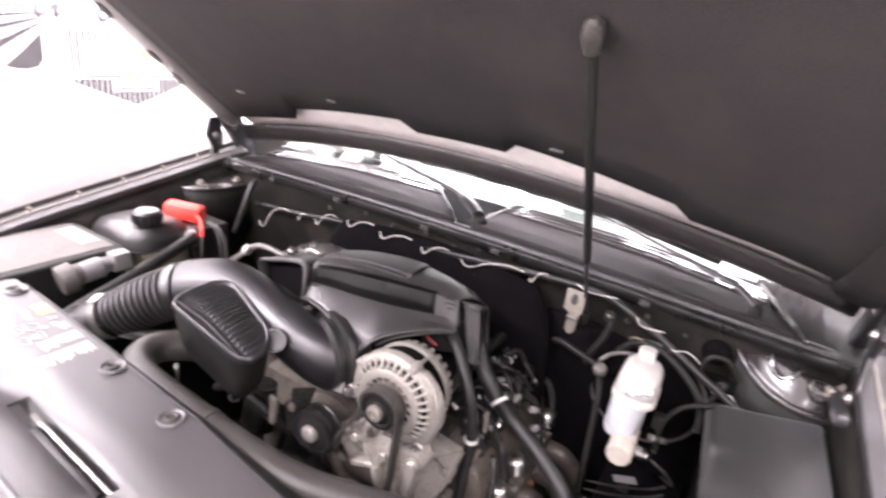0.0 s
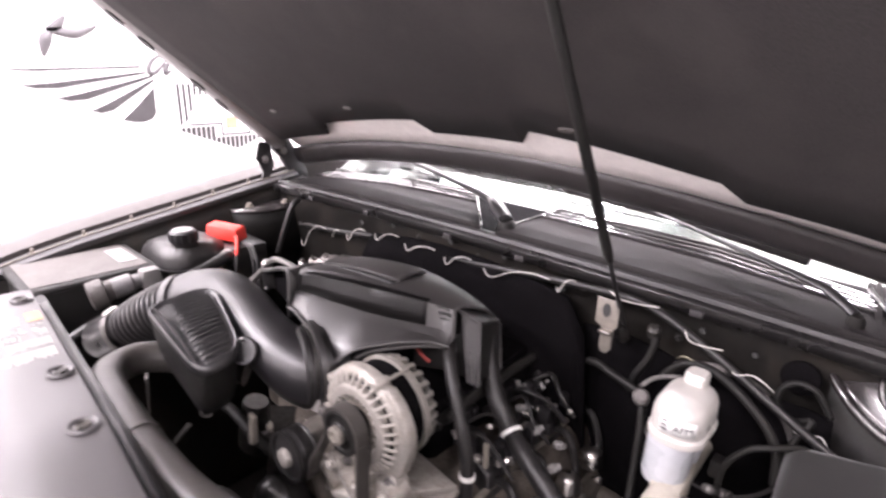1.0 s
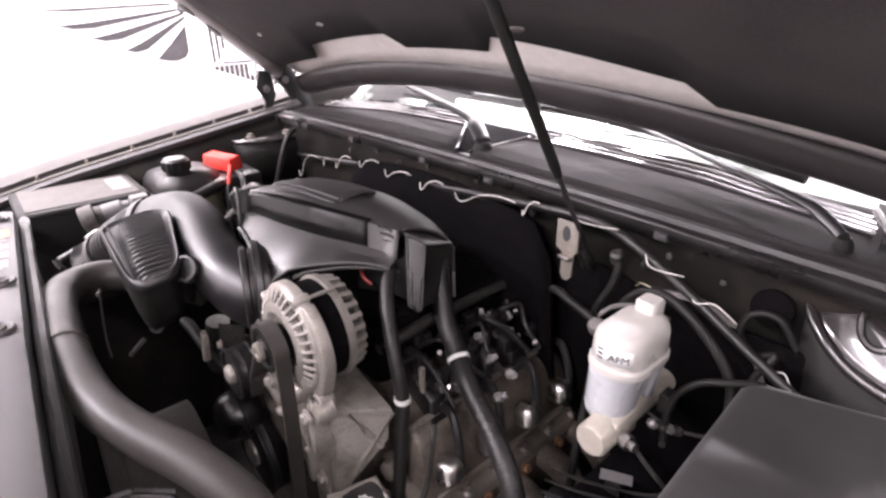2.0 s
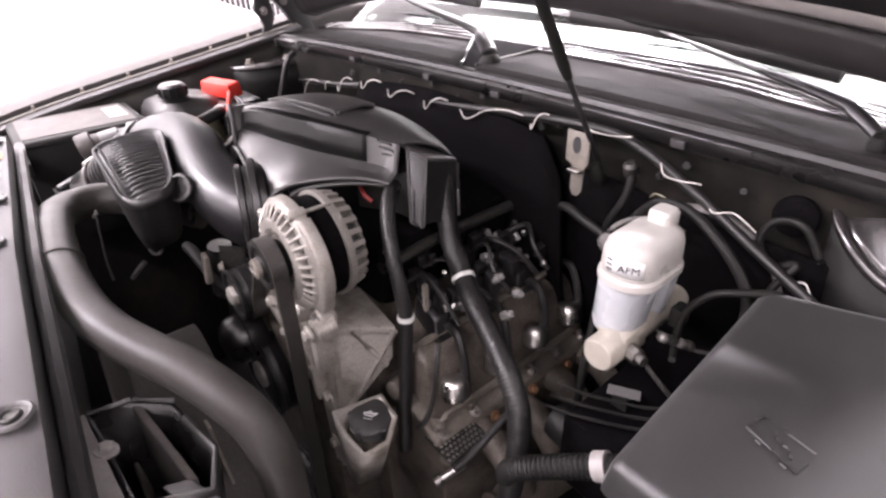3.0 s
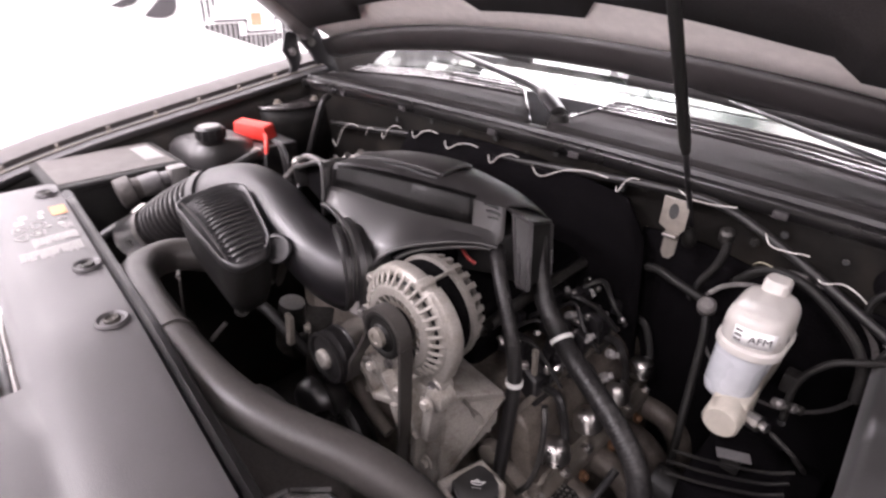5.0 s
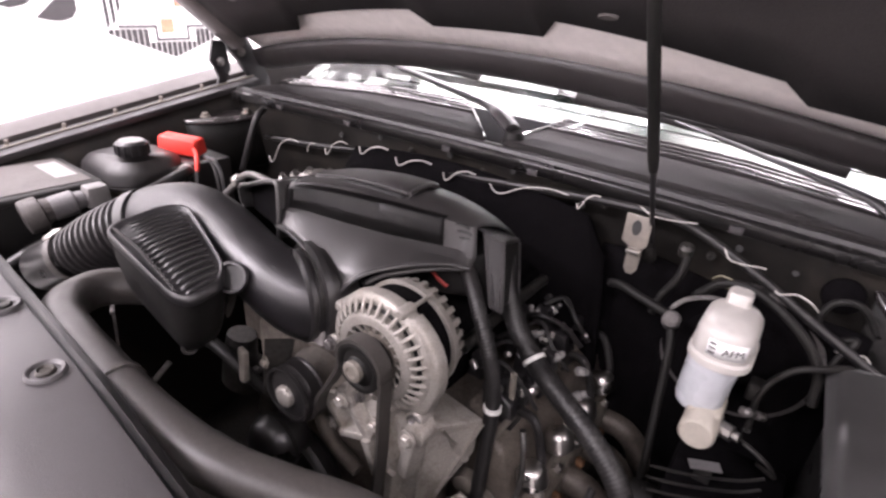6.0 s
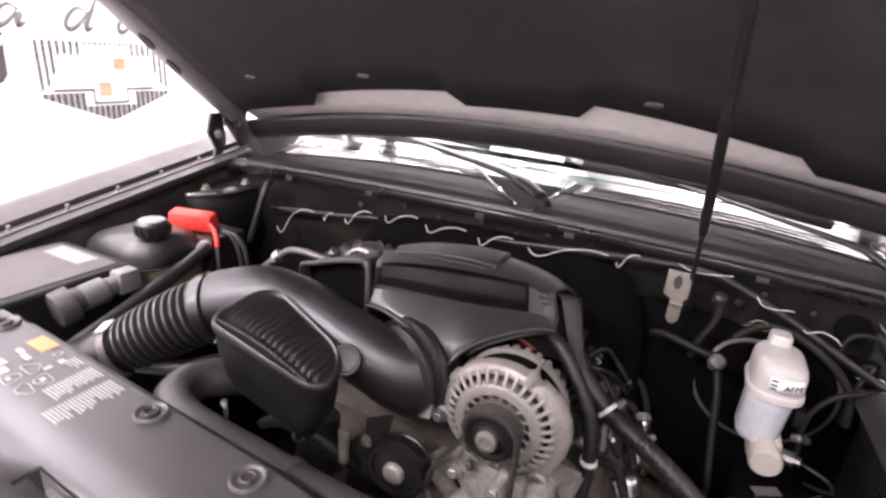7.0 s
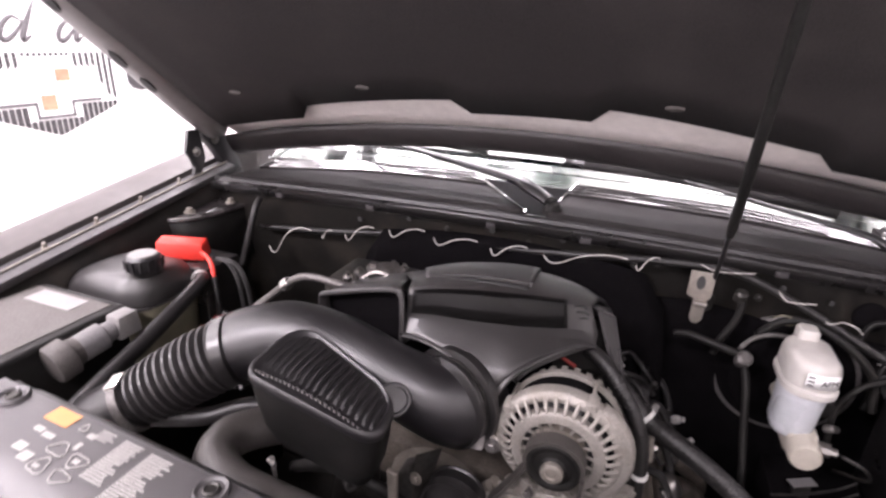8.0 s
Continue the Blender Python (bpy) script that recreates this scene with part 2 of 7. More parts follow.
def lathe(origin, axis, profile, sides=32, bm=None, caps=True):
    """Turns (distance along axis, radius) pairs round an axis."""
    bm = bm or bmesh.new()
    o, a = Vector(origin), Vector(axis).normalized()
    u, v = frame_of(a)
    rings = []
    for d, r in profile:
        rings.append([bm.verts.new(o + a * d + (u * math.cos(k * math.tau / sides) + v * math.sin(k * math.tau / sides)) * max(r, 1e-4)) for k in range(sides)])
    for p, q in zip(rings, rings[1:]):
        for k in range(sides):
            bm.faces.new((p[k], p[(k + 1) % sides], q[(k + 1) % sides], q[k]))
    if caps:
        bm.faces.new(rings[0][::-1])
        bm.faces.new(rings[-1])
    return bm


def smooth_path(points, steps=6):
    """A Catmull-Rom line through the points."""
    pts = [Vector(p) for p in points]
    if len(pts) < 3:
        return [pts[0].lerp(pts[1], i / steps) for i in range(steps + 1)]
    ext = [2 * pts[0] - pts[1], *pts, 2 * pts[-1] - pts[-2]]
    out = []
    for i in range(1, len(ext) - 2):
        p0, p1, p2, p3 = ext[i - 1 : i + 3]
        for s in range(steps):
            t = s / steps
            out.append(0.5 * (2 * p1 + (p2 - p0) * t + (2 * p0 - 5 * p1 + 4 * p2 - p3) * t * t + (3 * p1 - p0 - 3 * p2 + p3) * t**3))
    return out + [pts[-1]]


def tube(points, radius, sides=12, steps=6, bm=None, ridge=0.0, pitch=0.008, squash=1.0):
    """A round tube along a smooth line. radius: one value or one a point; ridge: depth of corrugation."""
    bm = bm or bmesh.new()
    n = len(points)
    path = smooth_path(points, steps)
    rad = [radius] * n if isinstance(radius, (int, float)) else list(radius)
    if ridge:
        run = [0.0]
        for a, b in zip(path, path[1:]):
            run.append(run[-1] + (b - a).length)
        want = max(4, int(run[-1] / pitch) * 4)
        fine, k = [], 0
        for i in range(want + 1):
            d = run[-1] * i / want
            while k < len(path) - 2 and run[k + 1] < d:
                k += 1
            fine.append(path[k].lerp(path[k + 1], min(1.0, (d - run[k]) / max(1e-9, run[k + 1] - run[k]))))
        path = fine
    u = None
    rings = []
    for i, p in enumerate(path):
        a = (path[min(i + 1, len(path) - 1)] - path[max(i - 1, 0)]).normalized()
        if u is None:
            u, v = frame_of(a)
        else:
            u = (u - a * u.dot(a)).normalized()
            v = a.cross(u).normalized()
        f = i / (len(path) - 1) * (n - 1)
        k = min(int(f), n - 2)
        r = rad[k] + (rad[k + 1] - rad[k]) * (f - k)
        if ridge:
            r -= ridge * (0.0, 0.12, 1.0, 0.88)[i % 4]
        rings.append([bm.verts.new(p + (u * math.cos(j * math.tau / sides) + v * math.sin(j * math.tau / sides) * squash) * r) for j in range(sides)])
    for p, q in zip(rings, rings[1:]):
        for j in range(sides):
            bm.faces.new((p[j], p[(j + 1) % sides], q[(j + 1) % sides], q[j]))
    bm.faces.new(rings[0][::-1])
    bm.faces.new(rings[-1])
    return bm


def prism(points, depth, bm=None):
    """A flat outline (3D points in order) pushed along depth (a vector)."""
    bm = bm or bmesh.new()
    d = Vector(depth)
    a = [bm.verts.new(p) for p in points]
    b = [bm.verts.new(Vector(p) + d) for p in points]
    bm.faces.new(a[::-1])
    bm.faces.new(b)
    for i in range(len(a)):
        j = (i + 1) % len(a)
        bm.faces.new((a[i], a[j], b[j], b[i]))
    return bm


def loft(rings, bm=None, closed=False, caps=False):
    """Skins rows of points, all of one length."""
    bm = bm or bmesh.new()
    vs = [[bm.verts.new(p) for p in r] for r in rings]
    n = len(vs[0])
    for p, q in zip(vs, vs[1:]):
        for j in range(n if closed else n - 1):
            bm.faces.new((p[j], p[(j + 1) % n], q[(j + 1) % n], q[j]))
    if caps:
        bm.faces.new(vs[0][::-1])
        bm.faces.new(vs[-1])
    return bm


def bolt(name, origin, axis, r, h, parent, material, washer=True):
    """A hexagonal bolt head on a washer."""
    bm = lathe(origin, axis, [(0, r * 1.0), (h * 0.85, r * 1.0), (h, r * 0.8)], 6)
    if washer:
        lathe(origin, axis, [(-0.0005, r * 1.55), (h * 0.22, r * 1.5)], 20, bm)
    return part(name, bm, material, parent, smooth=False)


def glyphs(name, text, size, m, material, parent, depth=0.0006, shear=0.0, label="", bold=0.0):
    """Letters of the built-in font as a thin mesh, in the pose m."""
    cu = bpy.data.curves.new(name, "FONT")
    cu.body, cu.size, cu.extrude, cu.align_x, cu.align_y, cu.shear, cu.offset = text, size, depth, "CENTER", "BOTTOM_BASELINE", shear, bold
    tmp = bpy.data.objects.new(name, cu)
    scene.collection.objects.link(tmp)
    bpy.context.view_layer.update()
    me = bpy.data.meshes.new_from_object(tmp.evaluated_get(bpy.context.evaluated_depsgraph_get()))
    bpy.data.objects.remove(tmp)
    bm = bmesh.new()
    bm.from_mesh(me)
    bpy.data.meshes.remove(me)
    bm.transform(m)
    return part(name, bm, material, parent, label, smooth=False)

# ---- the room ----
T = 0.15
structure("floor", box(ROOM_X0, ROOM_X1, ROOM_Y0, ROOM_Y1, -0.1, 0.0), M_FLOOR, "pale grey concrete workshop floor", "floor")
structure("ceiling", box(ROOM_X0 - T, ROOM_X1 + T, ROOM_Y0 - T, ROOM_Y1 + T, ROOM_Z, ROOM_Z + 0.1), M_WHITE, "white painted workshop ceiling", "ceiling")
structure("wall_west", box(ROOM_X0 - T, ROOM_X0, ROOM_Y0 - T, ROOM_Y1 + T, -0.1, ROOM_Z), M_WHITE, "white painted wall carrying a large mural", "wall")
# unseen wall; its grey is set by how much light it should bounce
structure("wall_east", box(ROOM_X1, ROOM_X1 + T, ROOM_Y0 - T, ROOM_Y1 + T, -0.1, ROOM_Z), M_GREYWALL, "unseen wall, its grey set to limit bounced light", "wall")
structure("wall_north", box(ROOM_X0, ROOM_X1, ROOM_Y1, ROOM_Y1 + T, -0.1, ROOM_Z), M_WHITE, "plain white painted wall", "wall")
structure("wall_south", box(ROOM_X0, ROOM_X1, ROOM_Y0 - T, ROOM_Y0, -0.1, ROOM_Z), M_WHITE, "plain white painted wall", "wall")


# fixture added to go with each unseen lamp
def ceiling_light(x, y):
    t = thing("ceiling_light", (x, y, ROOM_Z), "unseen ceiling light, added with a glowing diffuser", "ceiling light", "ceiling lights")
    part("housing", box(x - 0.65, x + 0.65, y - 0.18, y + 0.18, ROOM_Z - 0.05, ROOM_Z), M_WHITE, t, bevel=0.004)
    part("diffuser", box(x - 0.62, x + 0.62, y - 0.15, y + 0.15, ROOM_Z - 0.07, ROOM_Z - 0.05), M_LAMP, t, "glowing white diffuser", bevel=0.004)


for lx, ly in LAMP_XY:
    ceiling_light(lx, ly)

# unseen beams, added to put dark patches into the windscreen's reflection
for bx in (-1.02, -0.42):
    structure("added_beam", box(bx - 0.13, bx + 0.13, ROOM_Y0, ROOM_Y1, ROOM_Z - 0.16, ROOM_Z - 0.001), M_GREEN, "unseen dark green beam, added for the windscreen's reflections", "beam", bevel=0.01)

# ---- the mural on the west wall: a winged shield under script letters ----
WX = ROOM_X0 + 0.002
MURAL = thing("wall_mural", (ROOM_X0, 1.60, 1.1), "grey painted winged shield and script letters on the white wall", "mural")


def mural(y, z):
    """A place of the mural's drawing on the wall."""
    return 1.602 + 0.80 * (y - 1.965), 1.057 + 0.80 * (z - 1.035)


def on_wall(pts, material, name, label="", lift=0.0):
    part(name, prism([(WX + lift, *mural(y, z)) for y, z in pts], (0.002, 0, 0)), material, MURAL, label, smooth=False)


SY, SZ = 1.965, 1.285    # middle of the shield
SW, ST = 0.355, 0.165    # half its width, its top over the middle
def rim(u):
    """The shield's lower rim, which slopes to a point in the middle."""
    return SZ - 0.115 - 0.135 * (1 - abs(u) / SW)
N = 23
for i in range(N):
    a = -SW + 2 * SW * (i + 0.10) / N
    b = -SW + 2 * SW * (i + 0.83) / N
    top = SZ - 0.165 if abs(i - (N - 1) / 2) < 4.5 else SZ - 0.095
    on_wall([(SY + a, rim(a)), (SY + b, rim(b)), (SY + b, top), (SY + a, top)], M_GREYINK, "stripe")
for i in range(7):
    for side in (-1, 1):
        u0 = SW - i * 0.033
        lo = (SZ - 0.09, SZ - 0.07, SZ - 0.01)[i] if i < 3 else SZ + 0.085
        on_wall([(SY + side * u0, lo), (SY + side * (u0 - 0.017), lo + 0.02), (SY + side * (u0 - 0.017), SZ + ST), (SY + side * u0, SZ + ST)][::side], M_GREYINK, "stripe")
for i in range(9):
    u = -0.11 + i * 0.0275
    on_wall([(SY + u - 0.008, SZ + ST - 0.018), (SY + u + 0.008, SZ + ST - 0.018), (SY + u + 0.008, SZ + ST - 0.002), (SY + u - 0.008, SZ + ST - 0.002)], M_GREYINK, "dot")
# a plain cross-shaped badge, outlined in pale grey, with two orange squares
for pts in ([(-0.30, -0.087), (-0.09, -0.087), (-0.09, -0.072), (-0.30, -0.072)], [(-0.10, -0.155), (-0.088, -0.155), (-0.088, -0.075), (-0.10, -0.075)],
            [(-0.10, -0.157), (0.10, -0.157), (0.10, -0.143), (-0.10, -0.143)], [(0.088, -0.155), (0.10, -0.155), (0.10, -0.075), (0.088, -0.075)],
            [(0.09, -0.087), (0.26, -0.087), (0.26, -0.072), (0.09, -0.072)]):
    on_wall([(SY + u, SZ + v) for u, v in pts], M_PALEINK, "badge_outline")
on_wall([(SY - 0.065, SZ - 0.115), (SY + 0.01, SZ - 0.115), (SY + 0.01, SZ - 0.04), (SY - 0.065, SZ - 0.04)], M_ORANGE, "badge_square", "orange painted square")
on_wall([(SY + 0.03, SZ + 0.025), (SY + 0.105, SZ + 0.025), (SY + 0.105, SZ + 0.085), (SY + 0.03, SZ + 0.085)], M_ORANGE, "badge_square", "orange painted square")
# wings: tapered blades fanning out on each side (distance from the shield's middle, height over it)
BLADES = [((0.52, 0.255), (1.18, 0.235), 0.020), ((0.49, 0.225), (1.10, 0.155), 0.040), ((0.46, 0.205), (0.955, 0.090), 0.050), ((0.455, 0.185), (0.805, 0.020), 0.058)]
WY, WZ = (1.925 + SY) / 2, 1.285
for side in (-1, 1):
    for root, tip, wide in BLADES:
        r, t = Vector(root), Vector(tip)
        d = (t - r).normalized()
        n = Vector((d.y, -d.x))
        ln = (t - r).length
        pts = [r - n * 0.006, r + n * 0.006, r + d * ln * 0.5 + n * wide * 0.62, r + d * ln * 0.72 + n * wide * 0.85, r + d * ln * 0.88 + n * wide * 0.62, t, r + d * ln * 0.75 + n * 0.004]
        on_wall([(WY + side * p.x, WZ + p.y) for p in pts][::side], M_GREYINK, "wing_blade")
    pts = [(0.46, 0.145), (0.465, 0.0), (0.49, -0.035), (0.54, -0.05), (0.59, -0.048), (0.65, -0.035), (0.56, 0.045)]
    on_wall([(WY + side * u, WZ + v) for u, v in pts][::side], M_GREYINK, "wing_blade")
def stroke(pts, wide, name="flourish", label="grey painted flourish"):
    """A flat brush stroke on the wall."""
    path = smooth_path([(0, *mural(*p)) for p in pts], 6)
    rows = []
    for i, p in enumerate(path):
        a = (path[min(i + 1, len(path) - 1)] - path[max(i - 1, 0)]).normalized()
        w = wide * (0.25 + 0.75 * math.sin(math.pi * i / (len(path) - 1)))
        n = Vector((0, -a.z, a.y)) * w
        rows.append([Vector((WX, p.y, p.z)) + n, Vector((WX, p.y, p.z)) - n])
    part(name, loft(rows), M_PALEINK, MURAL, label, thick=-0.001)
stroke([(0.98, 1.58), (1.00, 1.66), (1.03, 1.70)], 0.022)
stroke([(1.01, 1.71), (1.08, 1.70), (1.15, 1.70), (1.24, 1.74)], 0.02)
stroke([(1.01, 1.71), (1.06, 1.73), (1.10, 1.78)], 0.018)
# thin slanted script letters, each of a bowl and a stem: where they stand, and the height of the stem over the bowl
for y, tall in ((1.47, 0.0), (1.78, 0.11), (2.055, 0.0)):
    k = 1.0 if tall else 0.9
    stroke([(y + k * a, 1.505 + k * b) for a, b in ((0.110, 0.085), (0.068, 0.106), (0.022, 0.072), (0.0, 0.026), (0.012, 0.0), (0.045, 0.012), (0.088, 0.052), (0.116, 0.092))], 0.011, "letter", "grey script letter")
    stroke([(y + k * a, 1.505 + k * b) for a, b in ((0.120 + 0.6 * tall, 0.075 + tall), (0.122 + 0.2 * tall, 0.062 + 0.4 * tall), (0.106, 0.030), (0.105, 0.0), (0.145, 0.024))], 0.012, "letter", "grey script letter")

# ---- the car's body round the engine bay ----
def fender(side, label, inward=0.0, raised=0.0):
    """A front fender: outer skin, inner rail, and the apron below."""
    s = side
    t = thing("front_fender", (s * 0.9, 0.6, 0.0), label, "fender", "front fenders", moved=(-s * inward, 0, raised))
    rows = []
    for i in range(15):
        y = 0.10 + i * 0.10
        k = max(0.0, (0.55 - y)) ** 2
        z = 1.075 + 0.16 * min(max(y - 0.4, -0.3), 0.75) - 0.05 * k
        inset = 0.55 * k
        xs = [0.795, 0.80, 0.815, 0.85, 0.90, 0.945, 0.975, 0.99, 1.0, 1.0]
        zs = [-0.008, 0.012, 0.017, 0.022, 0.012, -0.015, -0.06, -0.14, -0.35, -0.72]
        rows.append([(s * (x - inset), y, z + dz) for x, dz in zip(xs, zs)])
    part("fender_skin", loft(rows), M_FENDER, t, "satin dark painted skin", thick=0.002)
    rail = []
    for i in range(13):
        y = 0.22 + i * 0.07
        k = max(0.0, (0.55 - y)) ** 2
        z = 1.075 + 0.16 * min(max(y - 0.4, -0.3), 0.75) - 0.05 * k
        inset = 0.55 * k
        rail.append([(s * (x - inset), y, z + dz) for x, dz in ((0.795, 0.002), (0.775, 0.0), (0.752, -0.004), (0.748, -0.016))])
    part("inner_rail", loft(rail), M_GREYPL, t, "grey inner rail with a thin pale edge", thick=0.003)
    # lighter bead along the rail's inner edge
    part("rail_edge", tube([Vector(r[1]) + Vector((0, 0, 0.002)) for r in rail], 0.0022, 6, 2), M_TAN, t, "thin pale edge")
    for i in range(7):
        y = 0.314 + i * 0.101
        k = max(0.0, (0.55 - y)) ** 2
        z = 1.075 + 0.16 * (y - 0.4) - 0.05 * k
        bolt("clip", (s * (0.782 - 0.55 * k), y, z + 0.001), (0, 0, 1), 0.004, 0.012, t, M_TAN)
    ap = []
    for i in range(12):
        y = 0.20 + i * 0.08
        k = max(0.0, (0.55 - y)) ** 2
        z = 1.075 + 0.16 * min(max(y - 0.4, -0.3), 0.75) - 0.05 * k
        ap.append([(s * (0.75 - 0.55 * k), y, z - 0.016), (s * (0.74 - 0.55 * k), y, z - 0.10), (s * (0.72 - 0.4 * k), y, 0.75), (s * 0.70, y, 0.4), (s * 0.70, y, 0.0)])
    part("apron", loft(ap), M_FIREWALL, t, "dusty dark inner apron", thick=0.004)
    return t


fender(-1, "satin dark brown front fender with a grey inner rail", 0.030, 0.022)
fender(1, "satin dark brown front fender beside the fuse box")

# the closed underside of the bay
structure("engine_bay_floor", box(-0.7, 0.7, 0.2, 1.1, 0.30, 0.32), M_DARKMET, "dark grimy splash shield under the engine", "shield")

# ---- firewall and its top channel ----
def arc_y(x, y0, sag):
    """Depth of a line that bows towards the front in the middle."""
    return y0 + sag * (x / 0.75) ** 2


FW = thing("firewall", (0, 1.0, 0.0), "dusty dark steel firewall behind the engine", "firewall")
rows = []
for z, dy in ((1.188, 0.0), (1.165, 0.006), (1.10, 0.012), (1.00, 0.03), (0.85, 0.07), (0.6, 0.10), (0.0, 0.12)):
    rows.append([(-0.74 + i * 0.0617, arc_y(-0.74 + i * 0.0617, 0.968 + dy, 0.02), z - 0.02 * ((-0.74 + i * 0.0617) / 0.75) ** 2 * (z > 1.0)) for i in range(25)])
part("panel", loft(rows), M_FIREWALL, FW, thick=-0.003)
xs = [-0.72 + i * 0.06 for i in range(25)]
prof = [(-0.012, -0.012), (-0.012, 0.004), (0.0, 0.007), (0.006, 0.000), (0.016, 0.000), (0.022, 0.010), (0.034, 0.010), (0.036, -0.01)]
rows = [[(x, arc_y(x, 0.968, 0.02) + a, 1.192 - 0.022 * (x / 0.75) ** 2 + b) for a, b in prof] for x in xs]
part("seal_channel", loft(rows), M_PLASTIC, FW, "grey flange with a rubber seal", thick=0.002)
part("seal", tube([(x, arc_y(x, 0.979, 0.02), 1.199 - 0.022 * (x / 0.75) ** 2) for x in xs[::2]], 0.0085, 8), M_RUBBER, FW, "black rubber seal")
for x in (-0.52, -0.30, -0.05, 0.12, 0.42):
    part("seal_clip", box(x - 0.009, x + 0.009, arc_y(x, 0.950, 0.02), arc_y(x, 0.957, 0.02), 1.180 - 0.022 * (x / 0.75) ** 2, 1.19 - 0.022 * (x / 0.75) ** 2), M_GREYPL, FW, "small grey clip", bevel=0.001)

# holes, studs and a grommet in the firewall's upper strip
for x, z, r in ((-0.33, 1.150, 0.006), (-0.22, 1.168, 0.005), (-0.05, 1.172, 0.006), (0.08, 1.174, 0.005), (0.205, 1.150, 0.006), (0.43, 1.150, 0.005), (0.50, 1.138, 0.004)):
    y = arc_y(x, 0.9655, 0.02)
    part("hole", lathe((x, y, z), (0, -1, 0), [(0, r), (0.0025, r * 0.9)], 14), M_INK, FW, "dark hole")
for x, z in ((-0.14, 1.160), (0.02, 1.158), (0.24, 1.160), (0.40, 1.128), (0.475, 1.10)):
    bolt("stud", (x, arc_y(x, 0.966, 0.02), z), (0, -1, 0), 0.004, 0.008, FW, M_DARKMET)
part("grommet", lathe((0.556, arc_y(0.556, 0.970, 0.02), 1.124), (0, -1, 0.1), [(0, 0.024), (0.004, 0.023), (0.007, 0.017), (0.010, 0.010), (0.011, 0.0)], 24), M_BLACKFELT, FW, "black rubber grommet")
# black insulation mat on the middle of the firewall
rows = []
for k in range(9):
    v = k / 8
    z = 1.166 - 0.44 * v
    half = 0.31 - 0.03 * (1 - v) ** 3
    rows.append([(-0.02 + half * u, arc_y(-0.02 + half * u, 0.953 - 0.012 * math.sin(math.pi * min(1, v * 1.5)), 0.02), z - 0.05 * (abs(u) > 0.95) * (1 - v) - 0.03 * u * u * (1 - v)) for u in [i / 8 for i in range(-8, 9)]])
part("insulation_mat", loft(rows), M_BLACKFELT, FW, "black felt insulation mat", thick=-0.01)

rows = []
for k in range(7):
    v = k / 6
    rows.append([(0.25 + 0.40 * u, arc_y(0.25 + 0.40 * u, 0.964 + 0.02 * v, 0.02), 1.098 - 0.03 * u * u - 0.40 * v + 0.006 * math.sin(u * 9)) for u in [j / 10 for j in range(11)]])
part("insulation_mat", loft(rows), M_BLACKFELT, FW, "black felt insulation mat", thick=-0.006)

# ---- cowl panel ----
COWL = thing("cowl_panel", (0, 1.1, 1.17), "black plastic cowl panel with ribbed rear edge", "cowl panel", moved=(0.006, -0.020, 0.010))
def cowl_half(f0, b0, f1, b1):
    """One half of the cowl: the places of its two ends at the front and at the back edge."""
    n = 20
    rows = []
    prof = [(0.0, 0.0), (0.008, 0.008), (0.07, 0.010), (0.115, 0.0105), (0.128, 0.0105)]
    for k in range(4):
        a, h = 0.131 + k * 0.0155, 0.0105 + k * 0.0022
        prof += [(a, h), (a + 0.0012, h + 0.005), (a + 0.007, h + 0.006), (a + 0.0082, h + 0.001)]
    prof += [(0.194, 0.020), (0.196, 0.0)]
    for i in range(n + 1):
        row = []
        for a, h in prof:
            s0, s1 = f0 + (b0 - f0) * a / 0.196, f1 + (b1 - f1) * a / 0.196
            x = s0 + (s1 - s0) * i / n
            sh = 1.0 - 0.45 * max(0.0, abs(x) - 0.38) / 0.3
            row.append((x, arc_y(x, 1.004, 0.03) + a * sh, 1.196 - 0.03 * (x / 0.75) ** 2 + h))
        rows.append(row)
    return loft(rows)
part("cowl_section", cowl_half(-0.70, -0.66, 0.0, -0.165), M_COWL, COWL, thick=0.003, angle=6)
part("cowl_section", cowl_half(0.036, 0.064, 0.665, 0.585), M_COWL, COWL, thick=0.003, angle=6)
def cowl_rib(f0, b0, f1, b1, a, h):
    """One bright rib along the rear edge of a half of the cowl."""
    pts = []
    for i in range(11):
        s0, s1 = f0 + (b0 - f0) * a / 0.196, f1 + (b1 - f1) * a / 0.196
        x = s0 + (s1 - s0) * i / 10
        sh = 1.0 - 0.45 * max(0.0, abs(x) - 0.38) / 0.3
        pts.append((x, arc_y(x, 1.004, 0.03) + a * sh, 1.196 - 0.03 * (x / 0.75) ** 2 + h))
    return tube(pts, 0.0032, 8, 2)
for ends in ((-0.70, -0.66, 0.0, -0.165), (0.036, 0.064, 0.665, 0.585)):
    for k in range(4):
        part("cowl_rib", cowl_rib(*ends, 0.1355 + k * 0.0155, 0.0148 + k * 0.0022), M_RIB, COWL, "glossy rib")
part("end_grille", hexa([(0.60, 1.03, 1.16), (0.70, 1.03, 1.155), (0.70, 1.20, 1.17), (0.585, 1.20, 1.18)], [(0.66, 1.03, 1.175), (0.70, 1.03, 1.165), (0.70, 1.20, 1.195), (0.585, 1.20, 1.205)]), M_COWL, COWL)
for k in range(4):
    part("end_louvre", tube([(0.612 + 0.018 * k, 1.06 + 0.012 * k, 1.182), (0.597 + 0.022 * k, 1.19, 1.207)], 0.0045, 6, 2), M_COWL, COWL)
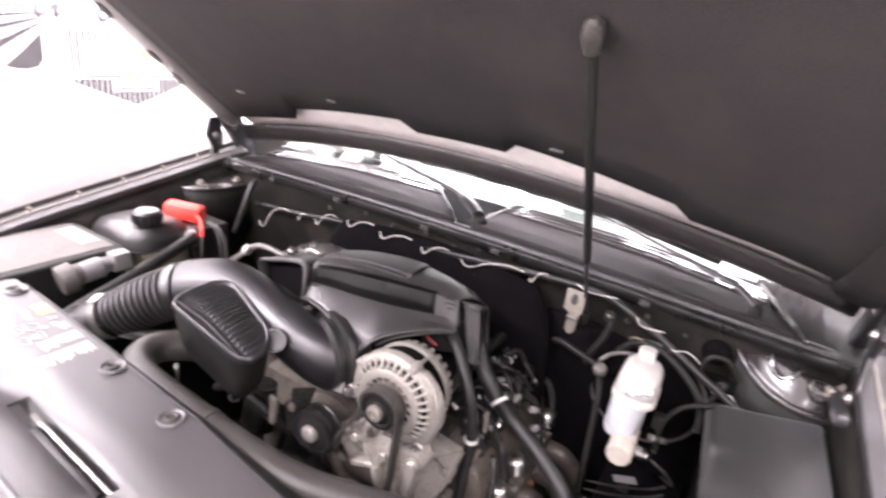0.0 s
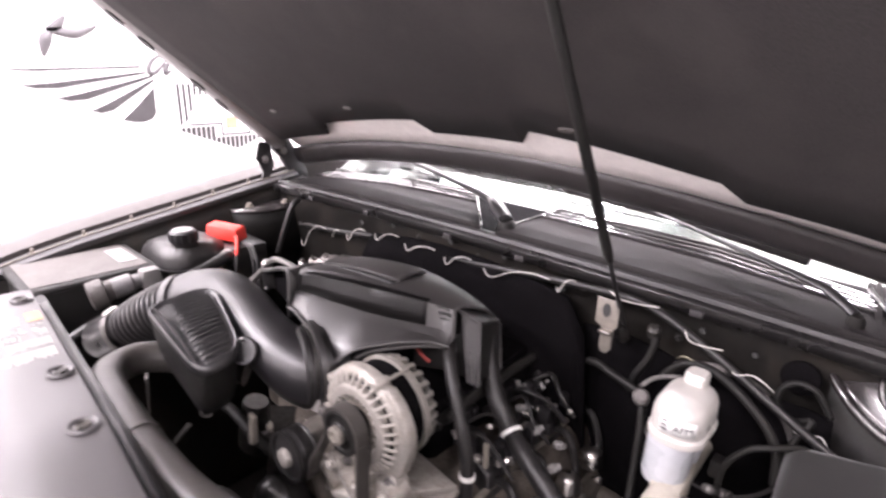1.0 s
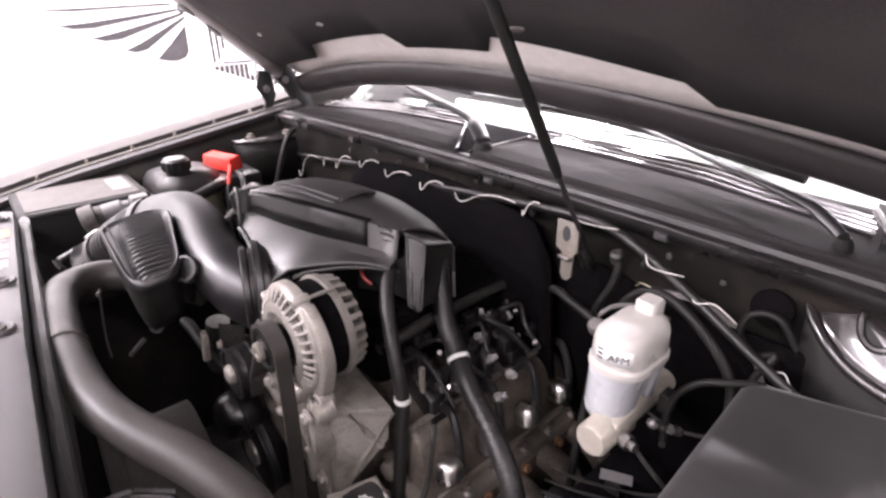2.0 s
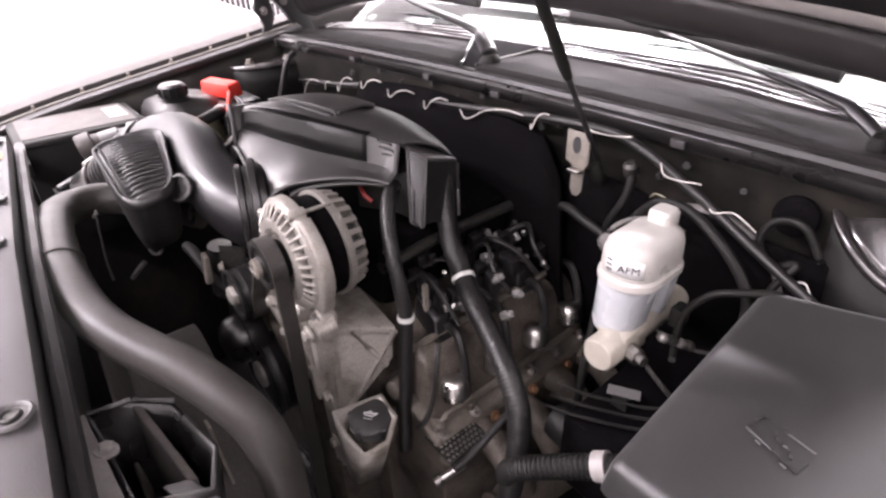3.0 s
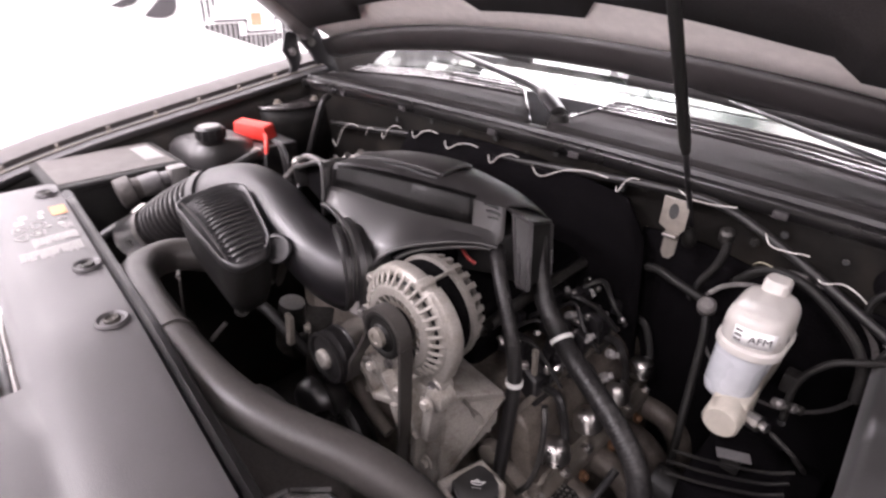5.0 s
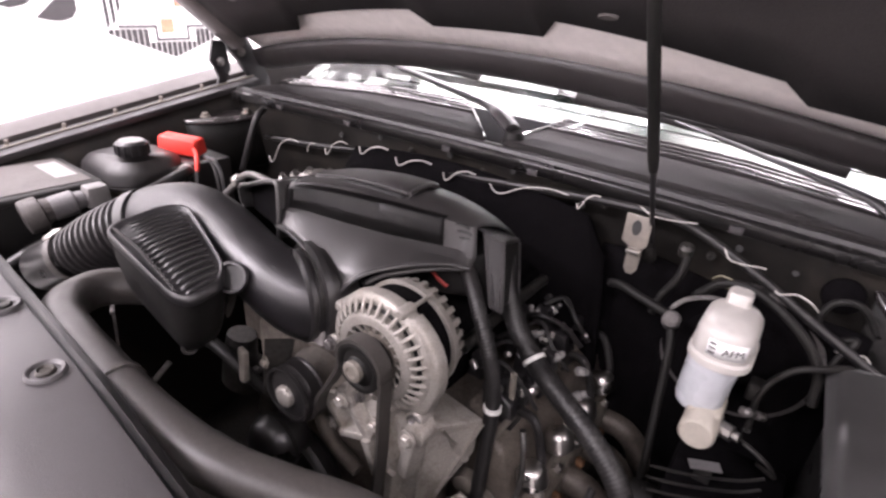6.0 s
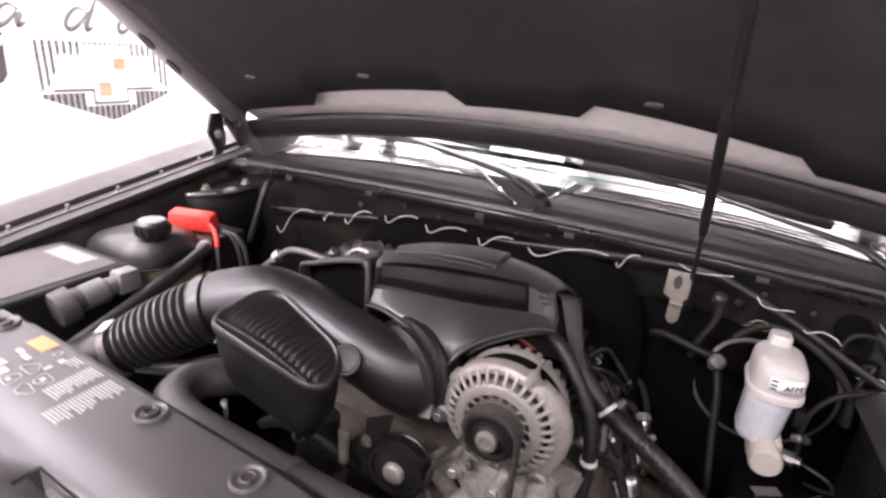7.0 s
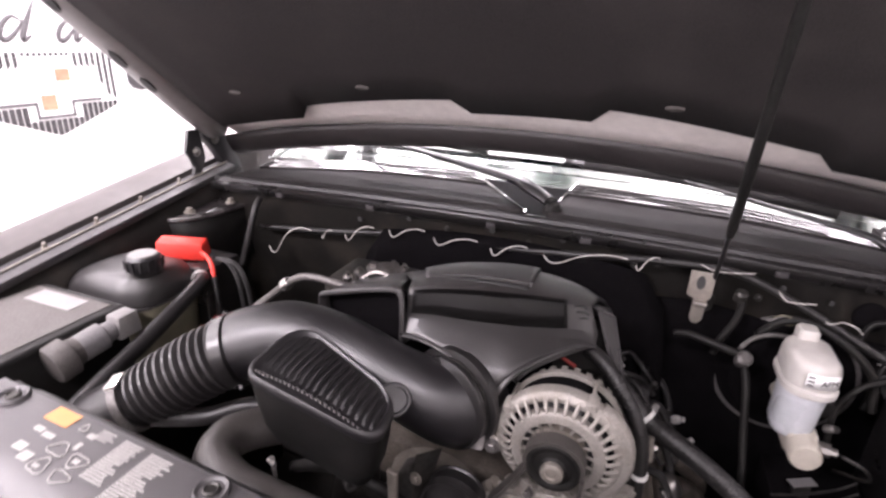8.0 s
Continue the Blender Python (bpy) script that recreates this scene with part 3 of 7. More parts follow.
part("cowl_end", hexa([(0.655, 1.02, 1.10), (0.80, 1.02, 1.10), (0.80, 1.26, 1.12), (0.66, 1.26, 1.12)], [(0.668, 1.035, 1.158), (0.80, 1.035, 1.164), (0.80, 1.26, 1.205), (0.690, 1.26, 1.20)]), M_MATTBLACK, COWL, "black end cover beside the hinge", bevel=0.006)
part("end_edge", tube([(0.668, 1.008, 1.178), (0.632, 1.080, 1.192), (0.590, 1.160, 1.206)], 0.0045, 8, 3), M_RIB, COWL, "glossy end edge")
part("cowl_trough", box(-0.70, 0.70, 1.03, 1.28, 1.13, 1.165), M_PLASTIC, COWL)

# ---- wipers ----
def wiper(pivot, elbow, tip, b0, b1, w=1.0):
    t = thing("windscreen_wiper", pivot, "matt black windscreen wiper lying on the cowl", "wiper", "windscreen wipers", moved=(0.018, -0.022, 0.008))
    p, e, q = Vector(pivot), Vector(elbow), Vector(tip)
    part("pivot_cap", lathe(p - Vector((0, 0, 0.012)), (0, -0.25, 1), [(0, 0.018 * w), (0.012, 0.017 * w), (0.02, 0.011 * w), (0.021, 0.0)], 18), M_MATTBLACK, t)
    part("arm", tube([p + Vector((0, 0, 0.004)), p.lerp(e, 0.5) + Vector((0, 0, 0.006)), e, e.lerp(q, 0.5), q], [v * w for v in (0.014, 0.016, 0.013, 0.009, 0.006)], 10, squash=0.7), M_GLOSS, t)
    part("blade", tube([b0, Vector(b0).lerp(Vector(b1), 0.5) + Vector((0, 0, 0.008)), b1], 0.007, 6, squash=1.6), M_RUBBER, t, "black rubber blade")
    part("bridge", tube([Vector(b0).lerp(Vector(b1), 0.3) + Vector((0, 0, 0.014)), q + Vector((0, 0, 0.006)), Vector(b0).lerp(Vector(b1), 0.7) + Vector((0, 0, 0.014))], 0.005, 6), M_MATTBLACK, t)
wiper((0.030, 1.036, 1.212), (-0.070, 1.100, 1.240), (-0.38, 1.165, 1.272), (-0.58, 1.24, 1.258), (-0.14, 1.172, 1.276))
wiper((0.575, 1.055, 1.196), (0.515, 1.078, 1.226), (0.25, 1.175, 1.258), (0.02, 1.21, 1.262), (0.50, 1.15, 1.236), 0.6)
part("pivot_recess", hexa([(-0.18, 1.006, 1.165), (0.075, 1.006, 1.165), (0.075, 1.215, 1.185), (-0.18, 1.215, 1.185)], [(-0.18, 1.010, 1.190), (0.075, 1.010, 1.190), (0.075, 1.198, 1.203), (-0.18, 1.198, 1.203)]), M_BLACKFELT, COWL)
part("recess_edge", tube([(0.000, 1.006, 1.201), (-0.080, 1.10, 1.207), (-0.163, 1.196, 1.216)], 0.0030, 8, 2), M_RIB, COWL)
part("recess_edge", tube([(0.034, 1.006, 1.202), (0.048, 1.11, 1.208), (0.062, 1.196, 1.217)], 0.0030, 8, 2), M_RIB, COWL)

# ---- windscreen and what is behind it ----
rows = []
for j in range(9):
    v = j / 8
    rows.append([(x, 1.19 + 0.03 * (x / 0.75) ** 2 + v * 0.75, 1.205 - 0.02 * (x / 0.75) ** 2 + v * 0.50) for x in [-0.74 + 0.074 * i for i in range(21)]])
WS = thing("windscreen", (0, 1.2, 1.2), "curved tinted windscreen rising from the cowl", "windscreen")
ws = part("glass", loft(rows), M_GLASS, WS, thick=0.005)
ws.visible_shadow = False
part("shade_strip", tube([(x, 1.192 + 0.02 * (x / 0.75) ** 2, 1.206 - 0.02 * (x / 0.75) ** 2) for x in [-0.74 + 0.148 * i for i in range(11)]], 0.005, 6), M_RUBBER, WS, "black rubber edge strip")
DASH = thing("dashboard", (0, 1.7, 0.0), "dark vinyl dashboard behind the windscreen", "dashboard")
part("dash_top", hexa([(-0.72, 1.45, 0.0), (0.72, 1.45, 0.0), (0.72, 1.95, 0.0), (-0.72, 1.95, 0.0)], [(-0.72, 1.40, 1.18), (0.72, 1.40, 1.18), (0.72, 1.95, 1.24), (-0.72, 1.95, 1.24)]), M_DASH, DASH, bevel=0.02)

# ---- the raised hood ----
HOOD_T = 0.85
def hood_z(x, y):
    """Underside of the raised hood."""
    return 1.372 + HOOD_T * (0.985 - y) - 0.075 * (x / 0.75) ** 2
HOOD = thing("hood", (0, 1.12, 1.2), "raised dark hood seen from below with felt liner", "hood")
def hood_w(y):
    return 0.757 - 0.45 * max(0.0, y - 0.98)
rows = []
for j in range(23):
    y = 1.07 - j * 0.0485
    w = hood_w(y)
    rows.append([(w * k / 12, y + 0.03 * (k / 12) ** 2, hood_z(w * k / 12, y) + 0.035) for k in range(-12, 13)])
part("outer_skin", loft(rows), M_PAINT, HOOD, "glossy dark painted outer skin", thick=-0.004)
# pale inner panel
rows = []
for j in range(23):
    y = 1.03 - j * 0.046
    w = hood_w(y) - 0.03
    rows.append([(w * k / 12, y + 0.045 * (k / 12) ** 2, hood_z(w * k / 12, y)) for k in range(-12, 13)])
part("inner_panel", loft(rows), M_INNER, HOOD, "pale grey painted inner panel", thick=-0.003)
# rear lip: dark rounded beam along the rear edge
lip = [(-0.018, 0.004), (-0.016, -0.006), (-0.012, -0.012), (-0.002, -0.020), (0.016, -0.027), (0.036, -0.031), (0.050, -0.030), (0.058, -0.022), (0.058, 0.0), (0.045, 0.02)]
rows = []
for k in range(-14, 15):
    x = 0.735 * k / 14
    y = 1.028 + 0.05 * (x / 0.75) ** 2
    rows.append([(x, y + a, hood_z(x, 1.03) - HOOD_T * min(0.0, a) + b - 0.012 * (x / 0.75) ** 2) for a, b in lip])
part("rear_lip", loft(rows), M_LIP, HOOD, "satin dark painted rear lip", thick=-0.003)
# felt liner with notched rear edge
def liner_rear(x):
    a = abs(x) if x < 0 else x * 1.03
    full, cut = 0.966 + 0.05 * (x / 0.75) ** 2 - 0.09 * max(0.0, a - 0.44), 0.937 + 0.05 * (x / 0.75) ** 2
    if a < 0.105:
        return full
    if a < 0.135:
        return full + (cut - full) * (a - 0.105) / 0.03
    if a < 0.44:
        return cut
    if a < 0.47:
        return cut + (full - cut) * (a - 0.44) / 0.03
    return full
xs = sorted({round(v, 3) for v in [-0.70 + 0.05 * i for i in range(29)] + [s * e for s in (-1, 1 / 1.03) for e in (0.105, 0.135, 0.44, 0.47, 0.60)]})
rows = []
for j in range(17):
    v = j / 16
    row = []
    for x in xs:
        y = liner_rear(x) + (0.02 - liner_rear(x)) * v
        puff = 0.003 + 0.014 * math.sin(math.pi * v) + 0.004 * noise.noise((x * 4, y * 4, 1.0))
        row.append((x * (hood_w(y) - 0.068) / 0.70, y, hood_z(x, y) - puff))
    rows.append(row)
part("felt_liner", loft(rows), M_LINER, HOOD, "dark felt liner", thick=0.003)
for x, y in ((-0.28, 0.905), (0.22, 0.905), (-0.55, 0.90), (-0.5, 0.5), (0.05, 0.62), (0.5, 0.55), (0.0, 0.25), (-0.3, 0.2)):
    nrm = Vector((-0.24 * x / 0.75, -HOOD_T, -1)).normalized()
    o = Vector((x, y, hood_z(x, y))) + nrm * 0.0165
    part("liner_clip", prism([o + Vector((0.013 * math.cos(a), 0.003 * math.sin(a), -HOOD_T * 0.003 * math.sin(a))) for a in [i * math.tau / 14 for i in range(14)]], nrm * 0.004), M_DUSTY, HOOD, "flat grey clip")
# side flanges with oval holes; the driver's one is coloured dark for its shade
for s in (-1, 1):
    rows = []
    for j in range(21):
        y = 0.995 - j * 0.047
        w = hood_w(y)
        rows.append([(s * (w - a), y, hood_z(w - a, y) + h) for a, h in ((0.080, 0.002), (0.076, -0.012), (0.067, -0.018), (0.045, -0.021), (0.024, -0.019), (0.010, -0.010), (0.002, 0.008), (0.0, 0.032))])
    flange = part("side_flange", loft(rows), M_FLANGE if s < 0 else M_LIP, HOOD, "grey folded side flange" if s < 0 else "folded side flange, coloured dark for the shade there", thick=-0.002)
    for y in (0.848, 0.793, 0.69, 0.635, 0.48, 0.42):
        w = hood_w(y) - 0.040
        o = Vector((s * w, y, hood_z(w, y) - 0.0275))
        d = Vector((0, -1, HOOD_T)).normalized()
        side = Vector((s, 0, -0.24)).normalized()
        pts = [o + d * (0.021 * math.cos(a)) + side * (0.0085 * math.sin(a)) for a in [i * math.tau / 14 for i in range(14)]]
        part("oval_hole", prism(pts, (0, 0, 0.005)), M_INK, flange, "dark oval hole")

# the hood's two hinges: an upright plate, a broad arm to the hood and a link between them
for s in (-1, 1):
    def side_plate(name, pts, x, wide, parent, label=""):
        return part(name, prism([(s * x, y, z) for y, z in pts][::s], (s * wide, 0, 0)), M_GLOSS, parent, label, bevel=0.0025, angle=25)
    link = side_plate("hinge_post", [(0.928, 1.118), (0.960, 1.118), (0.966, 1.150), (0.990, 1.205), (1.000, 1.222), (0.998, 1.246), (0.990, 1.290), (0.958, 1.292), (0.952, 1.268), (0.946, 1.246), (0.958, 1.228), (0.966, 1.208), (0.948, 1.160)], 0.748, 0.010, HOOD, "black steel hinge post")
    side_plate("hood_arm", [(0.992, 1.312), (1.050, 1.300), (1.078, 1.250), (1.106, 1.200), (1.112, 1.172), (1.098, 1.154), (1.078, 1.160), (1.060, 1.190), (1.026, 1.240), (0.998, 1.270)], 0.745, 0.022, link)
    side_plate("lower_link", [(1.104, 1.176), (1.108, 1.154), (1.030, 1.128), (1.010, 1.134), (1.012, 1.148)], 0.738, 0.010, link)
    part("foot_plate", hexa([(s * 0.728, 0.905, 1.108), (s * 0.770, 0.905, 1.108), (s * 0.770, 1.105, 1.112), (s * 0.728, 1.105, 1.112)], [(s * 0.730, 0.908, 1.126), (s * 0.768, 0.908, 1.126), (s * 0.768, 1.102, 1.132), (s * 0.730, 1.102, 1.132)]), M_GLOSS, link, bevel=0.003)
    for y, z in ((0.971, 1.243), (1.092, 1.168), (0.948, 1.140), (1.030, 1.262)):
        bolt("pivot_bolt", (s * 0.744, y, z), (-s, 0, 0), 0.007, 0.006, link, M_STEEL)
    bolt("foot_bolt", (s * 0.742, 1.000, 1.128), (0, 0, 1), 0.008, 0.008, link, M_TAN)

# ---- gas strut ----
GS = thing("gas_strut", (0.325, 0.965, 1.10), "black gas strut holding the hood up", "gas strut")
b0, t0 = Vector((0.325, 0.955, 1.115)), Vector((0.303, 0.667, 1.596))
j = Vector((0.321, 0.868, 1.255))
part("cylinder", lathe(j, t0 - j, [(0, 0.005), (0.010, 0.0062), (0.018, 0.0068), ((t0 - j).length - 0.02, 0.0068), ((t0 - j).length, 0.006)], 20), M_MATTBLACK, GS)
part("rod", lathe(b0, j - b0, [(0, 0.0035), ((j - b0).length + 0.01, 0.0035)], 12), M_GLOSS, GS)
part("ball_socket", lathe(b0 - Vector((0, 0, 0.014)), j - b0, [(0, 0.006), (0.006, 0.010), (0.03, 0.009), (0.036, 0.005)], 14), M_MATTBLACK, GS)
part("upper_end", lathe(t0, (0, -0.5, 1), [(-0.02, 0.010), (0, 0.015), (0.016, 0.013), (0.022, 0.006)], 14), M_DARKMET, GS, "worn dark ball end")

# ---- radiator cover ----
RC = thing("radiator_cover", (0, 0.25, 1.09), "satin grey plastic radiator cover with bolts and a label", "radiator cover", moved=(-0.003, -0.015, 0.009))
RZ = 1.128
def rc(x, y, z=None):
    """A place on the cover, which stands a little askew."""
    if z is None:
        z = RZ - 0.3 * max(0.0, 0.17 - y) ** 1.4 - 0.0045 * min(1.0, max(0.0, (0.256 - y) / 0.008))
    return (x, y - 0.065 * x, z - 0.10 * max(0.0, x - 0.05))
gx = [-0.43, -0.42, -0.40, -0.30, -0.20, -0.122, 0.0, 0.05, 0.075, 0.14, 0.20, 0.30, 0.40, 0.52, 0.54]
gy = [0.04, 0.08, 0.12, 0.16, 0.190, 0.216, 0.238, 0.248, 0.256, 0.28, 0.325, 0.338, 0.342]
bm = bmesh.new()
V = {}
for i, x in enumerate(gx):
    for jj, y in enumerate(gy):
        drop = 0.03 if jj == len(gy) - 1 or i in (0, len(gx) - 1) else (0.003 if jj == len(gy) - 2 else 0.0)
        p = rc(x, y)
        V[i, jj] = bm.verts.new((p[0], p[1], p[2] - drop))
for i in range(len(gx) - 1):
    for jj in range(len(gy) - 1):
        if not (-0.13 < gx[i] < 0.07 and gy[jj] == 0.216):
            bm.faces.new((V[i, jj], V[i + 1, jj], V[i + 1, jj + 1], V[i, jj + 1]))
part("panel", bm, M_SHIELD, RC, thick=0.004)
part("edge_seal", tube([rc(x, 0.349, RZ - 0.026) for x in (-0.43, -0.2, 0.0, 0.05, 0.2, 0.4, 0.54)], 0.008, 8), M_RUBBER, RC, "black rubber edge seal")
part("front_groove", tube([rc(x, 0.172, RZ - 0.0055) for x in (-0.42, -0.2, 0.0, 0.05, 0.2, 0.4, 0.52)], 0.004, 8), M_SHIELD, RC)
# latch opening: sunk dark well with a pale bar
part("latch_well", hexa([rc(-0.118, 0.216, 1.05), rc(0.07, 0.216, 1.05), rc(0.07, 0.238, 1.05), rc(-0.118, 0.238, 1.05)], [rc(-0.128, 0.208, 1.070), rc(0.08, 0.208, 1.070), rc(0.08, 0.246, 1.070), rc(-0.128, 0.246, 1.070)]), M_GLOSS, RC)
for y0, y1 in ((0.2125, 0.2155), (0.2385, 0.2415)):
    part("well_wall", hexa([rc(-0.128, y0, 1.066), rc(0.08, y0, 1.066), rc(0.08, y1, 1.066), rc(-0.128, y1, 1.066)], [rc(-0.128, y0, RZ - 0.012), rc(0.08, y0, RZ - 0.012), rc(0.08, y1, RZ - 0.012), rc(-0.128, y1, RZ - 0.012)]), M_GLOSS, RC)
part("latch_bar", hexa([rc(-0.09, 0.222, 1.068), rc(0.052, 0.222, 1.068), rc(0.052, 0.231, 1.068), rc(-0.09, 0.231, 1.068)], [rc(-0.09, 0.222, 1.104), rc(0.052, 0.222, 1.104), rc(0.052, 0.231, 1.104), rc(-0.09, 0.231, 1.104)]), M_SHIELD, RC, "pale latch bar", bevel=0.002)
part("latch_rod", tube([rc(-0.105, 0.234, 1.108), rc(0.065, 0.234, 1.108)], 0.003, 8), M_STEEL, RC, "steel rod")
for bx, by in ((-0.373, 0.321), (-0.099, 0.322), (0.034, 0.318), (0.300, 0.322), (0.249, 0.233)):
    o = rc(bx, by, RZ + (0.0005 if by > 0.25 else -0.004))
    dish = part("dish", lathe(o, (0, 0, 1), [(0, 0.0155), (0.002, 0.0150), (0.0034, 0.0138), (0.003, 0.0124), (0.001, 0.0108), (0.0006, 0.0)], 28), M_SHIELD, RC, "grey recessed dish")
    part("push_pin", lathe(Vector(o) + Vector((0, 0, 0.0008)), (0, 0, 1), [(0, 0.0078), (0.002, 0.0074), (0.003, 0.006), (0.0015, 0.0045), (0.0012, 0.0)], 18), M_DARKMET, dish, "dark worn push pin")
part("front_lower", hexa([(-0.6, 0.0, 0.0), (0.6, 0.0, 0.0), (0.6, 0.06, 0.0), (-0.6, 0.06, 0.0)], [(-0.6, -0.02, 1.03), (0.6, -0.10, 1.03), (0.6, 0.0, 1.085), (-0.6, 0.09, 1.085)]), M_SHIELD, RC, "pale front panel below the cover", bevel=0.008)
# printed label: orange warning field, hollow pictograms and two columns of small print
def lab_patch(name, x0, x1, y0, y1, material, label=""):
    lo = [Vector(rc(-0.297 + (q[0] + 0.364) * 0.76, q[1] + 0.004)) + Vector((0, 0, 0.0004)) for q in ((x0, y0), (x1, y0), (x1, y1), (x0, y1))]
    part(name, prism(lo, (0, 0, 0.0003)), material, RC, label, smooth=False)
def lab_ring(cx, cy, rx, ry, wide=0.0016):
    """A hollow printed pictogram."""
    rows = []
    for k in range(19):
        a = k * math.tau / 18
        wob = 1 + 0.18 * math.sin(3 * a + cx * 90)
        rows.append([Vector(rc(-0.297 + (cx + 0.364 + (rx * wob - q) * math.cos(a)) * 0.76, cy + 0.004 + (ry * wob - q) * math.sin(a))) + Vector((0, 0, 0.0006)) for q in (0, wide)])
    part("pictogram", loft(rows), M_PRINT, RC, "pale printed outline", thick=-0.0004)
lab_patch("warning_field", -0.387, -0.342, 0.311, 0.329, M_YELLOW, "orange warning field")
rl = random.Random(7)
for cx, cy, rx, ry in ((-0.314, 0.291, 0.015, 0.008), (-0.310, 0.271, 0.013, 0.009), (-0.276, 0.289, 0.014, 0.008), (-0.272, 0.271, 0.014, 0.007), (-0.320, 0.319, 0.006, 0.005)):
    lab_ring(cx, cy, rx, ry)
for x0, x1, y0, y1 in ((-0.378, -0.362, 0.297, 0.303), (-0.358, -0.338, 0.295, 0.301), (-0.370, -0.352, 0.274, 0.283), (-0.348, -0.330, 0.268, 0.278), (-0.302, -0.295, 0.297, 0.305), (-0.305, -0.292, 0.312, 0.318), (-0.318, -0.308, 0.268, 0.272), (-0.282, -0.272, 0.286, 0.291)):
    lab_patch("pictogram", x0, x1, y0, y1, M_PRINT, "pale printed pictogram")
for k in range(4):
    lab_patch("print_line", -0.296, -0.296 + 0.034 * rl.uniform(0.6, 1), 0.3245 - 0.0032 * k, 0.3260 - 0.0032 * k, M_PRINT)
for k in range(15):
    y = 0.324 - 0.0032 * k
    lab_patch("print_line", -0.255, -0.255 + 0.036 * (0.6 if k == 8 else rl.uniform(0.78, 1)), y, y + 0.0019, M_PRINT)
for k in range(20):
    y = 0.323 - 0.0032 * k
    lab_patch("print_line", -0.209, -0.209 + 0.041 * (0.5 if k in (7, 14) else rl.uniform(0.75, 1)), y, y + 0.0019, M_PRINT)

# ---- engine cover ----
EC = thing("engine_cover", (0.05, 0.70, 1.02), "satin black plastic engine cover with raised centre panel", "engine cover")


def even(points, n):
    """n places evenly spaced along a smooth line."""
    path = smooth_path(points, 10)
    run = [0.0]
    for p, q in zip(path, path[1:]):
        run.append(run[-1] + (q - p).length)
    out = []
    for i in range(n):
        want = run[-1] * i / (n - 1)
        k = max(j for j in range(len(run)) if run[j] <= want + 1e-9)
        k = min(k, len(path) - 2)
        out.append(path[k].lerp(path[k + 1], (want - run[k]) / max(1e-9, run[k + 1] - run[k])))
    return out


# lines along the cover from the intake side to the driver's side, from its lower edge up over the top to the back
EDGE = [(-0.064, 0.603, 1.143), (-0.030, 0.597, 1.146), (0.010, 0.590, 1.138), (0.040, 0.585, 1.121), (0.060, 0.581, 1.101), (0.070, 0.583, 1.102), (0.083, 0.596, 1.121), (0.100, 0.616, 1.132), (0.130, 0.655, 1.136), (0.152, 0.690, 1.131), (0.170, 0.712, 1.123)]
FLANGE = [(-0.064, 0.606, 1.147), (-0.030, 0.602, 1.150), (0.010, 0.598, 1.144), (0.040, 0.598, 1.134), (0.062, 0.602, 1.130), (0.078, 0.610, 1.134), (0.100, 0.627, 1.138), (0.130, 0.660, 1.139), (0.153, 0.692, 1.134), (0.171, 0.714, 1.126)]
LEDGE = [(-0.064, 0.612, 1.163), (-0.030, 0.616, 1.164), (0.010, 0.622, 1.161), (0.045, 0.634, 1.156), (0.080, 0.652, 1.150), (0.115, 0.676, 1.143), (0.145, 0.700, 1.136), (0.171, 0.716, 1.129)]
HOLLOW = [(-0.064, 0.618, 1.166), (-0.030, 0.624, 1.168), (0.010, 0.632, 1.166), (0.045, 0.645, 1.162), (0.080, 0.664, 1.156), (0.115, 0.690, 1.149), (0.145, 0.714, 1.142), (0.171, 0.724, 1.136)]
BROW = [(-0.064, 0.622, 1.190), (-0.030, 0.629, 1.197), (0.010, 0.640, 1.199), (0.045, 0.654, 1.197), (0.080, 0.674, 1.191), (0.112, 0.698, 1.183), (0.138, 0.722, 1.174), (0.158, 0.740, 1.166)]
BAND = [(-0.066, 0.630, 1.197), (-0.030, 0.640, 1.203), (0.010, 0.652, 1.205), (0.045, 0.667, 1.203), (0.080, 0.688, 1.197), (0.110, 0.710, 1.189), (0.138, 0.735, 1.179), (0.160, 0.752, 1.168)]
MID = [(-0.074, 0.660, 1.195), (-0.030, 0.680, 1.204), (0.010, 0.694, 1.207), (0.045, 0.708, 1.206), (0.085, 0.728, 1.199), (0.115, 0.746, 1.190), (0.143, 0.764, 1.178), (0.166, 0.776, 1.163)]
CREST = [(-0.095, 0.690, 1.184), (-0.040, 0.718, 1.198), (0.010, 0.735, 1.203), (0.050, 0.750, 1.201), (0.090, 0.767, 1.192), (0.120, 0.780, 1.182), (0.148, 0.793, 1.167), (0.172, 0.802, 1.150)]
BACK = [(-0.130, 0.742, 1.160), (-0.050, 0.775, 1.174), (0.010, 0.795, 1.178), (0.050, 0.808, 1.174), (0.090, 0.818, 1.163), (0.125, 0.822, 1.152), (0.152, 0.822, 1.142), (0.178, 0.818, 1.132)]
HEM = [(-0.130, 0.752, 1.110), (-0.050, 0.785, 1.115), (0.010, 0.803, 1.115), (0.050, 0.816, 1.110), (0.090, 0.826, 1.105), (0.125, 0.830, 1.098), (0.152, 0.830, 1.092), (0.182, 0.824, 1.090)]
part("shell", loft([even(r, 37) for r in (EDGE, FLANGE, LEDGE, HOLLOW, BROW, BAND, MID, CREST, BACK, HEM)]), M_COVER, EC, thick=0.004, angle=24)
part("edge_bead", tube([Vector(q) + Vector((0, -0.001, 0.001)) for q in EDGE[5:]], 0.0034, 8), M_COVER, EC)
part("arch_lip", tube([Vector(q) + Vector((0.003, 0.012, -0.009)) for q in EDGE[6:]], 0.0036, 8), M_COVER, EC)
